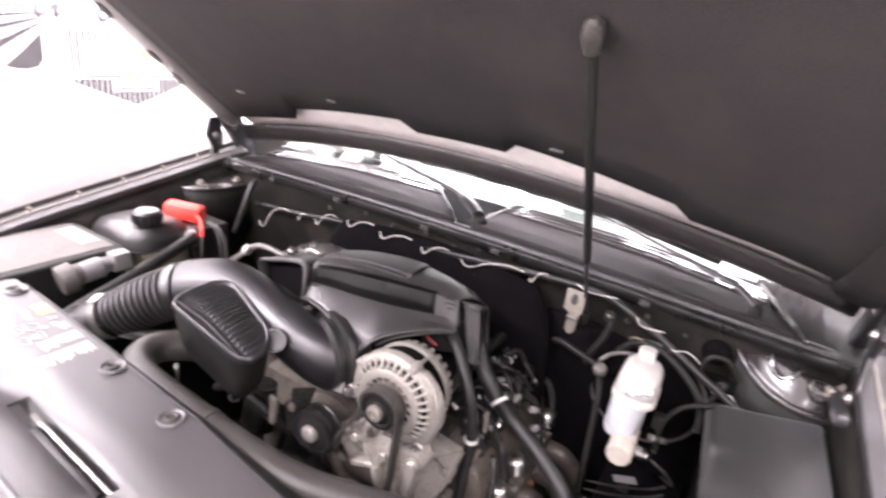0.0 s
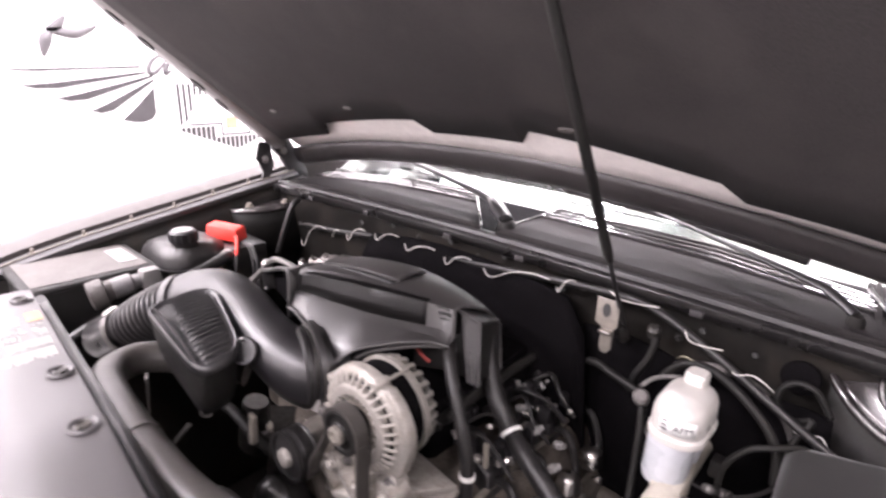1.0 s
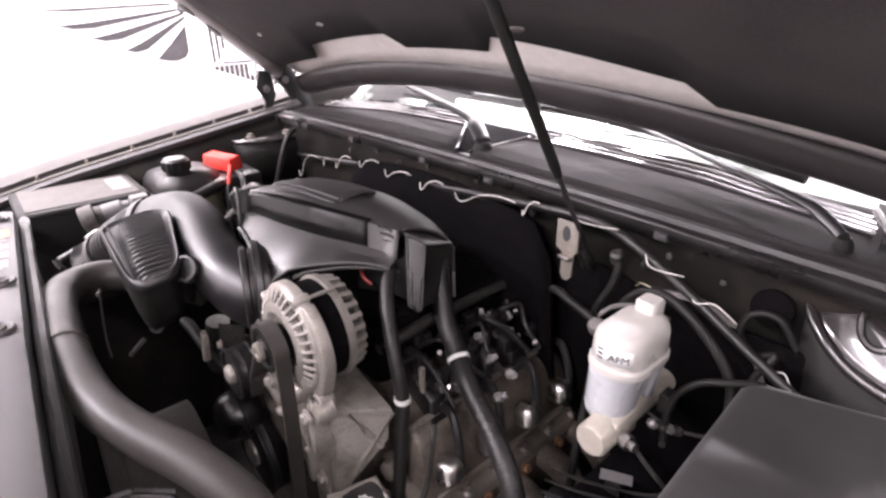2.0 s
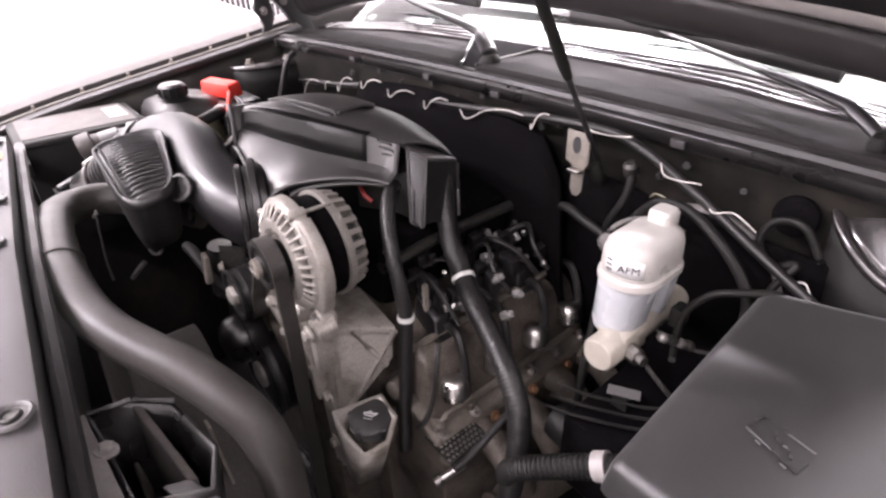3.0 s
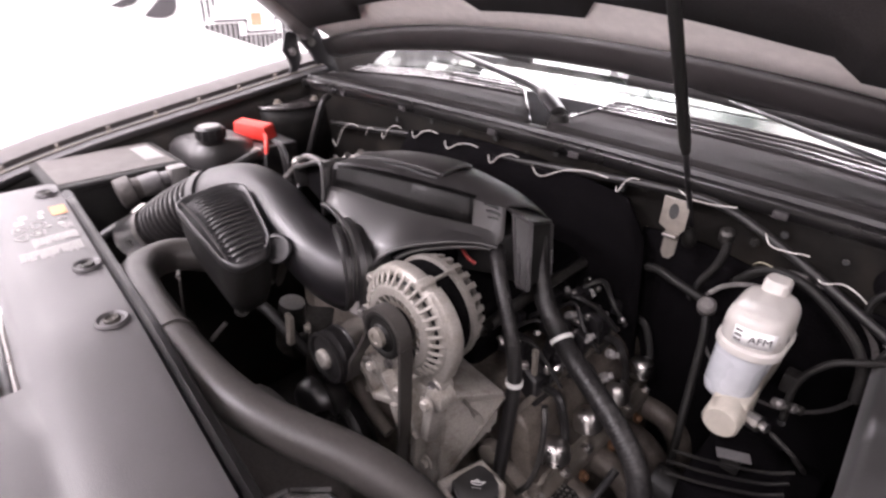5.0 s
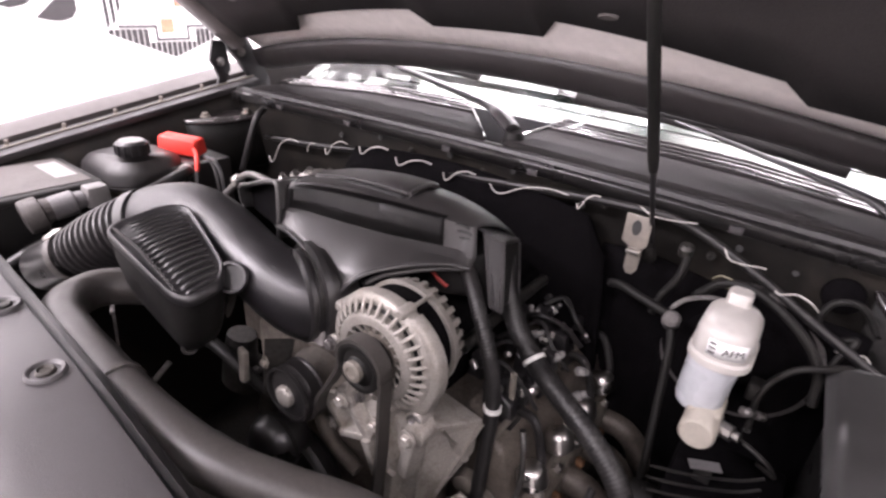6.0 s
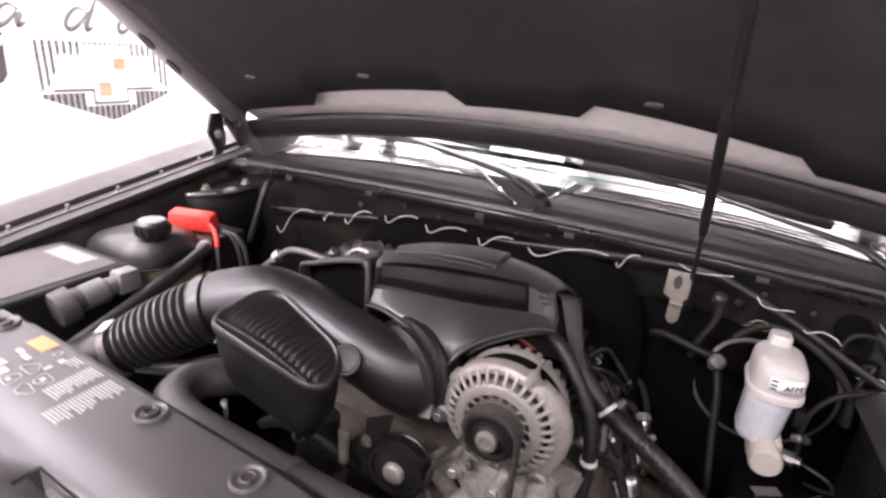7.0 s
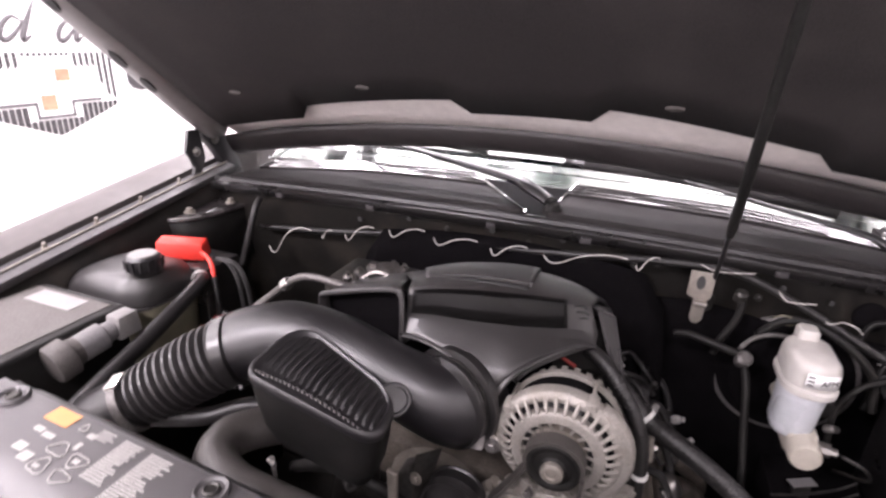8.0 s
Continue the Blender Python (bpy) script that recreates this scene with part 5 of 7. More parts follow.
part("housing_flange", hexa([(-0.130, 0.535, 0.930), (-0.050, 0.530, 0.930), (-0.046, 0.570, 0.930), (-0.132, 0.575, 0.930)], [(-0.130, 0.537, 0.942), (-0.050, 0.532, 0.942), (-0.046, 0.570, 0.942), (-0.132, 0.575, 0.942)]), M_DARKMET, ENG, bevel=0.003)
for x, y in ((-0.122, 0.546), (-0.056, 0.542)):
    bolt("flange_bolt", (x, y, 0.942), (0, -0.2, 1), 0.006, 0.007, ENG, M_DULL)
part("cast_rib", hexa([(-0.045, 0.530, 0.885), (0.000, 0.540, 0.885), (0.000, 0.575, 0.885), (-0.045, 0.575, 0.885)], [(-0.040, 0.545, 0.975), (-0.022, 0.545, 0.985), (-0.022, 0.575, 0.985), (-0.040, 0.575, 0.975)]), M_DARKMET, ENG, bevel=0.004)
part("heater_pipe", tube([(-0.19, 0.53, 0.94), (-0.15, 0.515, 0.972), (-0.10, 0.512, 0.985), (-0.05, 0.515, 0.972), (-0.02, 0.53, 0.94)], 0.0085, 10), M_MATTBLACK, ENG, "black heater pipe")
part("pipe_strap", tube([(-0.122, 0.411, 1.084), (-0.112, 0.404, 1.045), (-0.104, 0.399, 1.010), (-0.098, 0.398, 0.985)], [0.0035, 0.0028, 0.0028, 0.0034], 8, 3, squash=0.5), M_DULL, ENG, "thin pale steel strap")
part("strap_head", lathe((-0.121, 0.409, 1.078), (0.9, -0.4, 0.1), [(-0.007, 0.0025), (0.007, 0.0025)], 8), M_DULL, ENG)
part("short_pipe", tube([(-0.084, 0.420, 0.985), (-0.080, 0.432, 0.998), (-0.078, 0.442, 1.007)], 0.0035, 8), M_DULL, ENG)
part("pipe_ring", lathe((-0.060, 0.460, 1.030), (0.9, -0.3, 0.3), [(0, 0.0085), (0.004, 0.010), (0.007, 0.009), (0.007, 0.006), (0.002, 0.005)], 16, caps=False), M_DARKMET, ENG)
# alternator bracket: a ribbed casting with a broad side web
part("alternator_bracket", prism([(0.098, 0.568, 0.985), (0.150, 0.568, 0.992), (0.205, 0.568, 0.985), (0.212, 0.568, 0.93), (0.205, 0.568, 0.84), (0.198, 0.568, 0.72), (0.168, 0.568, 0.70), (0.160, 0.568, 0.86), (0.12, 0.568, 0.92)], (0, 0.022, 0)), M_CAST, ENG, bevel=0.004)
part("bracket_web", prism([(0.208, 0.573, 0.985), (0.246, 0.647, 0.966), (0.246, 0.642, 0.918), (0.226, 0.610, 0.868), (0.204, 0.578, 0.815), (0.196, 0.572, 0.72)], (-0.009, 0.004, 0)), M_CAST, ENG, bevel=0.002)
part("bracket_shelf", hexa([(0.12, 0.572, 0.966), (0.212, 0.570, 0.974), (0.248, 0.648, 0.956), (0.14, 0.664, 0.956)], [(0.12, 0.572, 0.979), (0.214, 0.570, 0.987), (0.250, 0.650, 0.969), (0.14, 0.664, 0.969)]), M_CAST, ENG, bevel=0.003)
for a, b in (((0.2105, 0.571, 0.984), (0.198, 0.570, 0.72)), ((0.248, 0.648, 0.962), (0.206, 0.577, 0.818)), ((0.222, 0.598, 0.975), (0.238, 0.636, 0.905))):
    part("web_rib", tube([a, b], 0.0048, 8, 2), M_CAST, ENG)
# a fan of cast arms between the bosses
for x0, z0, x1, z1, w in ((0.109, 0.985, 0.143, 0.938, 0.008), (0.163, 0.978, 0.143, 0.938, 0.008), (0.163, 0.978, 0.186, 0.915, 0.008), (0.109, 0.985, 0.074, 0.968, 0.007), (0.074, 0.968, 0.100, 0.925, 0.007), (0.100, 0.925, 0.143, 0.938, 0.007), (0.213, 0.990, 0.198, 0.915, 0.010), (0.143, 0.938, 0.160, 0.875, 0.008), (0.109, 0.985, 0.122, 1.012, 0.008), (0.163, 0.978, 0.172, 1.004, 0.008), (0.186, 0.915, 0.176, 0.85, 0.008)):
    d = Vector((x1 - x0, 0, z1 - z0))
    n = Vector((-d.z, 0, d.x)).normalized() * w
    a, b = Vector((x0, 0.550, z0)), Vector((x1, 0.556, z1))
    back = Vector((0, 0.022, 0))
    part("bracket_arm", hexa([a - n * 1.3 + back, b - n * 1.3 + back, b + n * 1.3 + back, a + n * 1.3 + back], [a - n * 0.7, b - n * 0.7, b + n * 0.7, a + n * 0.7]), M_CAST, ENG, bevel=0.002)
part("bracket_boss", lathe((0.212, 0.560, 0.990), (0, -1, 0), [(-0.02, 0.018), (0.004, 0.016), (0.006, 0.010)], 20), M_CAST, ENG)
part("bracket_boss", lathe((0.109, 0.558, 0.985), (0, -1, 0), [(-0.02, 0.016), (0.006, 0.015), (0.008, 0.009)], 20), M_CAST, ENG)
for x, y, z in ((0.212, 0.549, 0.990), (0.109, 0.549, 0.985), (0.163, 0.549, 0.978), (0.074, 0.549, 0.968), (0.192, 0.567, 0.86), (0.185, 0.567, 0.76), (0.06, 0.573, 0.90), (-0.02, 0.573, 0.915)):
    bolt("bracket_bolt", (x, y, z), (0, -1, 0), 0.0075, 0.008, ENG, M_CAST)
part("water_pump", lathe((-0.02, 0.55, 0.86), (0, 1, 0), [(0, 0.03), (0.02, 0.06), (0.06, 0.075), (0.09, 0.08)], 24), M_BLOCK, ENG)
part("pump_rib", tube([(0.085, 0.57, 0.985), (0.05, 0.565, 0.93), (0.07, 0.565, 0.88), (0.12, 0.565, 0.86)], 0.010, 10), M_BLOCK, ENG)
# oil filler
part("filler_neck", loft([[(0.230, 0.551, 0.870), (0.266, 0.543, 0.862), (0.306, 0.549, 0.852), (0.314, 0.582, 0.858), (0.292, 0.612, 0.866), (0.246, 0.618, 0.870)], [(0.224, 0.558, 0.76), (0.244, 0.553, 0.755), (0.262, 0.556, 0.75), (0.272, 0.585, 0.75), (0.262, 0.60, 0.755), (0.232, 0.61, 0.76)]], closed=True), M_CAST, ENG, thick=0.007, angle=20)
part("filler_floor", lathe((0.264, 0.587, 0.835), (0, 0, 1), [(0, 0.034), (0.004, 0.033)], 20), M_GRIME, ENG)
oil_cap = part("oil_cap", lathe((0.264, 0.589, 0.842), (0.05, -0.12, 1), [(0, 0.025), (0.010, 0.027), (0.014, 0.029), (0.022, 0.0285), (0.025, 0.025), (0.026, 0.0)], 14), M_FUSE, ENG, "black oil filler cap with a white oil can sign")
for k in range(5):
    a = k * math.tau / 5
    part("cap_lobe", lathe((0.264 + 0.027 * math.cos(a), 0.589 + 0.027 * math.sin(a), 0.846), (0, 0, 1), [(0, 0.006), (0.016, 0.006), (0.018, 0.004)], 10), M_FUSE, oil_cap)
CT_X, CT_Y, CT_Z = 0.2655, 0.5862, 0.8695
def can(u, v):
    """A place of the oil can sign on the cap, turned towards the front of the car."""
    return (CT_X + 0.82 * u - 0.57 * v, CT_Y + 0.57 * u + 0.82 * v, CT_Z + 0.12 * v)
part("oil_can_sign", tube([can(0.0075 * math.cos(a), 0.0032 * math.sin(a)) for a in [math.pi * (1.0 + k / 8) for k in range(9)]] + [can(0.0105, 0.0022), can(0.004, 0.0008), can(-0.0075, 0.0006)], 0.0008, 6, 2), M_LABEL, oil_cap, "white printed oil can")
part("oil_can_lid", tube([can(-0.003, 0.0014), can(0.0, 0.0038), can(0.003, 0.0014)], 0.0008, 6, 3), M_LABEL, oil_cap)
for u0, u1 in ((-0.006, -0.002), (-0.001, 0.002), (0.003, 0.006)):
    part("oil_cap_print", tube([can(u0, -0.0075), can(u1, -0.0075)], 0.0006, 6, 2), M_LABEL, oil_cap)
# valve cover with coils, plugs and exhaust
part("valve_cover", hexa([(0.205, 0.665, 0.86), (0.305, 0.665, 0.81), (0.305, 1.03, 0.81), (0.205, 1.03, 0.86)], [(0.200, 0.672, 0.945), (0.275, 0.672, 0.905), (0.275, 1.02, 0.905), (0.200, 1.02, 0.945)]), M_GRIME, ENG, bevel=0.010)
part("cover_flange", hexa([(0.205, 0.655, 0.835), (0.318, 0.655, 0.782), (0.318, 1.03, 0.782), (0.205, 1.03, 0.835)], [(0.205, 0.655, 0.850), (0.314, 0.655, 0.797), (0.314, 1.03, 0.797), (0.205, 1.03, 0.850)]), M_BLOCK, ENG, bevel=0.003)
part("cylinder_head", hexa([(0.18, 0.66, 0.62), (0.33, 0.66, 0.60), (0.33, 1.03, 0.60), (0.18, 1.03, 0.62)], [(0.18, 0.66, 0.85), (0.318, 0.66, 0.784), (0.318, 1.03, 0.784), (0.18, 1.03, 0.85)]), M_GRIME, ENG, bevel=0.008)
for k in range(6):
    y = 0.672 + k * 0.062
    bolt("cover_bolt", (0.308, y, 0.800), (0.45, 0, 1), 0.0055, 0.009, ENG, M_STEEL)
    part("cover_boss", lathe((0.296, y, 0.806), (0.45, 0, 1), [(-0.01, 0.011), (0.012, 0.009), (0.014, 0.006)], 14), M_BLOCK, ENG)
part("cover_ridge", tube([(0.255, 0.668, 0.925), (0.255, 0.80, 0.925), (0.255, 1.0, 0.925)], 0.005, 8), M_BLOCK, ENG)
part("cover_edge", tube([(0.300, 0.662, 0.822), (0.300, 0.80, 0.822), (0.300, 1.02, 0.822)], 0.006, 8), M_BLOCK, ENG)
part("breather_hose", tube([(0.285, 0.69, 0.945), (0.298, 0.675, 0.925), (0.305, 0.662, 0.88), (0.300, 0.652, 0.84), (0.287, 0.646, 0.815)], 0.0042, 8), M_DARKMET, ENG, "thin dusty breather hose")
part("head_lug", lathe((0.232, 0.652, 0.845), (0.2, -1, 0.1), [(-0.01, 0.016), (0.008, 0.014), (0.010, 0.008)], 16), M_BLOCK, ENG)
part("head_lug", lathe((0.325, 0.668, 0.775), (0.6, -0.8, 0.2), [(-0.01, 0.014), (0.008, 0.012), (0.010, 0.007)], 16), M_BLOCK, ENG)
part("intake_side", box(-0.16, 0.17, 0.68, 1.0, 0.93, 1.04), M_BLACKFELT, ENG, bevel=0.02)
rnd = random.Random(4)
for k in range(4):
    y = 0.705 + k * 0.082
    part("ignition_coil", hexa([(0.212, y, 0.932), (0.262, y, 0.908), (0.262, y + 0.045, 0.908), (0.212, y + 0.045, 0.932)], [(0.212, y + 0.004, 0.972), (0.256, y + 0.004, 0.950), (0.256, y + 0.041, 0.950), (0.212, y + 0.041, 0.972)]), M_GLOSS, ENG, "glossy black ignition coil", bevel=0.004)
    bolt("coil_bolt", (0.232, y + 0.008, 0.965), (0.3, 0, 1), 0.005, 0.006, ENG, M_STEEL)
    part("plug_wire", tube([(0.258, y + 0.022, 0.935), (0.285, y + 0.018, 0.935), (0.305, y + 0.012, 0.90), (0.312, y + 0.008, 0.865)], 0.0065, 8), M_RUBBER, ENG)
    part("plug_shield", lathe((0.300, y - 0.006, 0.888), (0.3, -0.05, -1), [(0, 0.009), (0.004, 0.0160), (0.012, 0.0205), (0.030, 0.0215), (0.036, 0.015)], 9), M_SHINY, ENG, "bright plug heat shield")
    part("exhaust_runner", tube([(0.31, y + 0.03, 0.77), (0.355, y + 0.03, 0.765), (0.385, y + 0.04, 0.72), (0.39, y + 0.07, 0.62)], 0.022, 12), M_GRIME, ENG)
    bolt("manifold_bolt", (0.325, y + 0.055, 0.785), (0.8, 0, 0.5), 0.006, 0.008, ENG, M_BRASS)
part("exhaust_log", tube([(0.385, 0.70, 0.68), (0.395, 0.85, 0.66), (0.39, 1.02, 0.62)], 0.030, 14), M_GRIME, ENG)
for k in range(26):
    x, y = 0.175 + rnd.random() * 0.085, 0.70 + rnd.random() * 0.28
    z = 0.985 - 0.3 * (x - 0.2) + rnd.random() * 0.02
    w, d, h = rnd.uniform(0.005, 0.012), rnd.uniform(0.005, 0.011), rnd.uniform(0.015, 0.04)
    part("connector", hexa([(x - w, y - d, z - h), (x + w, y - d, z - h), (x + w, y + d, z - h), (x - w, y + d, z - h)], [(x - w * 0.8, y - d * 0.8, z), (x + w * 0.8, y - d, z - 0.004), (x + w * 0.8, y + d * 0.9, z - 0.003), (x - w * 0.9, y + d * 0.8, z)]), M_GLOSS, ENG, bevel=0.0015)
# randomly scattered fittings, some of them added only to give small highlights
for k in range(26):
    x, y = 0.18 + rnd.random() * 0.10, 0.70 + rnd.random() * 0.28
    z = 0.99 - 0.35 * (x - 0.2) + rnd.random() * 0.014
    part("small_fitting", lathe((x, y, z - 0.012), (rnd.uniform(-1, 1), rnd.uniform(-1, 0.2), 1), [(0, 0.0045), (0.011, 0.0045), (0.013, 0.003)], 10), M_STEEL if k % 3 else M_STICKER, ENG)
for k in range(7):
    y = 0.70 + k * 0.042
    x0 = 0.18 + 0.02 * rnd.random()
    part("small_cable", tube([(x0, y, 0.985), (x0 + 0.03, y + rnd.uniform(-0.02, 0.02), 1.0 + 0.01 * rnd.random()), (x0 + 0.06, y + rnd.uniform(-0.02, 0.03), 0.985), (x0 + 0.085, y + rnd.uniform(-0.02, 0.03), 0.95)], rnd.choice((0.003, 0.0045)), 8), M_RUBBER, ENG)
for x, y, z, a in ((0.214, 0.835, 0.990, 0.4), (0.262, 0.808, 0.985, 0.9), (0.296, 0.822, 0.975, -0.3), (0.312, 0.776, 0.965, 0.7)):
    d = Vector((math.cos(a), math.sin(a), 0.5)).normalized()
    part("pale_connector", lathe((x, y, z - 0.012), d, [(0, 0.0045), (0.003, 0.0070), (0.012, 0.0070), (0.014, 0.005), (0.020, 0.0045)], 8), M_STICKER, ENG, "pale plastic connector", smooth=False)
part("fuel_rail", tube([(0.178, 0.68, 1.01), (0.178, 0.80, 1.02), (0.178, 1.0, 1.02)], 0.009, 10), M_DARKMET, ENG)
part("clip_tag", hexa([(0.262, 0.685, 0.985), (0.268, 0.685, 0.985), (0.268, 0.690, 0.985), (0.262, 0.690, 0.985)], [(0.258, 0.688, 1.02), (0.264, 0.688, 1.02), (0.264, 0.694, 1.02), (0.258, 0.694, 1.02)]), M_TAN, ENG, "pale plastic tag")
# perforated heat shield
part("heat_shield", hexa([(0.292, 0.652, 0.790), (0.345, 0.655, 0.782), (0.345, 0.728, 0.782), (0.292, 0.722, 0.790)], [(0.292, 0.652, 0.796), (0.345, 0.655, 0.788), (0.345, 0.728, 0.788), (0.292, 0.722, 0.796)]), M_DARKMET, ENG, bevel=0.001)
for i in range(7):
    for j in range(9):
        part("shield_dimple", lathe((0.296 + 0.0072 * i, 0.657 + 0.0075 * (j + 0.5 * (i % 2)), 0.7955 - 0.15 * 0.0072 * i), (0, 0, 1), [(0, 0.0034), (0.002, 0.0022)], 4), M_STEEL, ENG)
part("dipstick_tube", tube([(0.352, 0.655, 0.784), (0.360, 0.676, 0.80), (0.372, 0.717, 0.84), (0.376, 0.74, 0.86)], 0.006, 10, ridge=0.001, pitch=0.004), M_RUBBER, ENG)
part("dipstick_end", lathe((0.340, 0.630, 0.766), (0.35, 0.75, 0.45), [(0, 0.006), (0.003, 0.009), (0.010, 0.009), (0.012, 0.006), (0.045, 0.0055), (0.048, 0.004)], 12), M_STEEL, ENG)
# passenger's side pieces that show behind the duct
part("far_valve_cover", box(-0.30, -0.20, 0.68, 1.02, 0.82, 0.95), M_GRIME, ENG, bevel=0.012)
part("manifold_pipe", tube([(-0.42, 0.70, 1.03), (-0.37, 0.72, 1.075), (-0.315, 0.72, 1.120), (-0.28, 0.72, 1.132), (-0.23, 0.72, 1.130), (-0.185, 0.72, 1.125)], 0.0062, 10), M_DULL, ENG, "dull steel pipe")
for x, y, z, r in ((-0.226, 0.742, 1.142, 0.006), (-0.212, 0.757, 1.146, 0.008), (-0.198, 0.776, 1.150, 0.009), (-0.184, 0.782, 1.144, 0.006), (-0.170, 0.794, 1.150, 0.008), (-0.154, 0.801, 1.146, 0.006)):
    part("injector_fitting", lathe((x, y, z - 0.03), (0.2, -0.3, 1), [(0, r), (0.022, r), (0.024, r * 1.25), (0.030, r * 1.25), (0.032, r * 0.6), (0.038, r * 0.6)], 12), M_STEEL, ENG, "worn steel fitting")
part("pipe_joint", lathe((-0.335, 0.72, 1.105), (0.7, 0, 0.6), [(0, 0.011), (0.012, 0.011), (0.016, 0.008)], 8), M_STEEL, ENG)
part("manifold_valve", lathe((-0.17, 0.77, 1.12), (0.2, -0.7, 0.8), [(0, 0.030), (0.02, 0.032), (0.024, 0.022), (0.03, 0.020), (0.034, 0.008)], 22), M_STEEL, ENG)
part("valve_arm", tube([(-0.20, 0.74, 1.135), (-0.17, 0.738, 1.155), (-0.14, 0.74, 1.15)], 0.005, 8), M_STEEL, ENG)
part("valve_body", box(-0.30, -0.12, 0.78, 0.90, 1.0, 1.10), M_DARKMET, ENG, bevel=0.01)

# ---- hoses ----
def hose(name, pts, r, label, material=M_HOSE, category="hose", ridge=0.0, bands=(), band_w=0.008, base=None, pitch=0.008):
    t = thing(name, base or pts[-1], label, category)
    part("hose_body", tube(pts, r, 18 if not ridge else 14, 8, ridge=ridge, pitch=pitch), material, t)
    for p, d, m in bands:
        rr = (r if isinstance(r, float) else max(r)) + 0.0018
        part("band", lathe(Vector(p) - Vector(d).normalized() * band_w / 2, d, [(0, rr), (band_w, rr)], 20), m, t)
    return t
RH = hose("radiator_hose", [(-0.09, 0.54, 1.045), (-0.15, 0.490, 1.060), (-0.187, 0.435, 1.073), (-0.178, 0.392, 1.078), (-0.138, 0.366, 1.084), (-0.080, 0.356, 1.087), (-0.024, 0.352, 1.088), (0.026, 0.349, 1.088), (0.092, 0.351, 1.084), (0.140, 0.357, 1.079), (0.181, 0.367, 1.075), (0.223, 0.385, 1.068), (0.265, 0.406, 1.060), (0.305, 0.424, 1.045), (0.332, 0.437, 1.020), (0.347, 0.443, 0.975), (0.336, 0.445, 0.89)], [0.0235] * 8 + [0.0225, 0.0215] + [0.0210] * 7, "thick black rubber radiator hose with a moulded joint")
part("joint_ring", lathe((0.020, 0.349, 1.088), (1, 0.0, -0.02), [(0, 0.022), (0.002, 0.0255), (0.010, 0.0255), (0.012, 0.022)], 24), M_HOSE, RH)
hose("wiring_loom", [(0.170, 0.800, 1.115), (0.188, 0.788, 1.07), (0.213, 0.777, 1.03), (0.255, 0.762, 0.996), (0.294, 0.744, 0.983), (0.358, 0.725, 0.955), (0.405, 0.708, 0.925), (0.425, 0.696, 0.890), (0.434, 0.680, 0.84), (0.430, 0.67, 0.76)], 0.0148, "black taped wiring loom with a white band", M_RUBBER, "wiring loom", 0.0004, [((0.255, 0.762, 0.996), (0.05, -0.02, -0.035), M_TAPE)], 0.006, pitch=0.0048)
hose("cable_loom", [(0.150, 0.735, 1.112), (0.185, 0.698, 1.112), (0.212, 0.676, 1.092), (0.236, 0.664, 1.058), (0.248, 0.662, 1.02), (0.252, 0.664, 0.978), (0.252, 0.660, 0.92), (0.252, 0.652, 0.84), (0.250, 0.645, 0.74)], 0.0097, "black corrugated cable loom with a white tie", M_RUBBER, "cable", 0.0006, [((0.252, 0.664, 0.978), (0.002, -0.003, -0.06), M_TAPE)], 0.006, pitch=0.004)

# ---- brake master cylinder and reservoir ----
def rounded(cx, cy, wx, wy, z, r, n=6):
    pts = []
    for qx, qy, a0 in ((1, 1, 0), (-1, 1, 90), (-1, -1, 180), (1, -1, 270)):
        for k in range(n + 1):
            a = radians(a0 + 90 * k / n)
            pts.append((cx + qx * (wx / 2 - r) + r * math.cos(a), cy + qy * (wy / 2 - r) + r * math.sin(a), z))
    return pts
BR = thing("brake_fluid_reservoir", (0.45, 0.83, 0.98), "milky white brake fluid reservoir with a square cap", "fluid reservoir", moved=(0.004, 0.0, -0.005))
cx, cy = 0.452, 0.853
part("upper_tank", loft([rounded(cx, cy, 0.0620, 0.0990, 1.0760, 0.0285), rounded(cx, cy, 0.0658, 0.1026, 1.0820, 0.0294), rounded(cx, cy, 0.0639, 0.1008, 1.1040, 0.0285), rounded(cx, cy, 0.0602, 0.0972, 1.1120, 0.0276), rounded(cx, cy, 0.0526, 0.0900, 1.1170, 0.0239), rounded(cx, cy, 0.0395, 0.0756, 1.1200, 0.0175)], closed=True, caps=True), M_WHITEPL, BR)
part("collar", loft([rounded(cx, cy, 0.0639, 0.1008, 1.0660, 0.0285), rounded(cx, cy, 0.0705, 0.1071, 1.0690, 0.0313), rounded(cx, cy, 0.0710, 0.1075, 1.0730, 0.0313), rounded(cx, cy, 0.0705, 0.1071, 1.0770, 0.0313), rounded(cx, cy, 0.0639, 0.1008, 1.0800, 0.0285)], closed=True, caps=True), M_WHITEPL, BR)
part("lower_tank", loft([rounded(cx - 0.006, cy - 0.018, 0.0432, 0.0504, 0.9960, 0.0184), rounded(cx - 0.006, cy - 0.018, 0.0508, 0.0594, 1.0000, 0.0230), rounded(cx - 0.006, cy - 0.017, 0.0555, 0.0648, 1.0080, 0.0258), rounded(cx - 0.003, cy - 0.014, 0.0592, 0.0738, 1.0680, 0.0276)], closed=True, caps=True), M_FLUID, BR, "milky plastic with fluid showing through")
part("rear_leg", loft([rounded(cx + 0.006, cy + 0.036, 0.0282, 0.0270, 1.0020, 0.0110), rounded(cx + 0.006, cy + 0.034, 0.0470, 0.0360, 1.0680, 0.0147)], closed=True, caps=True), M_FLUID, BR)
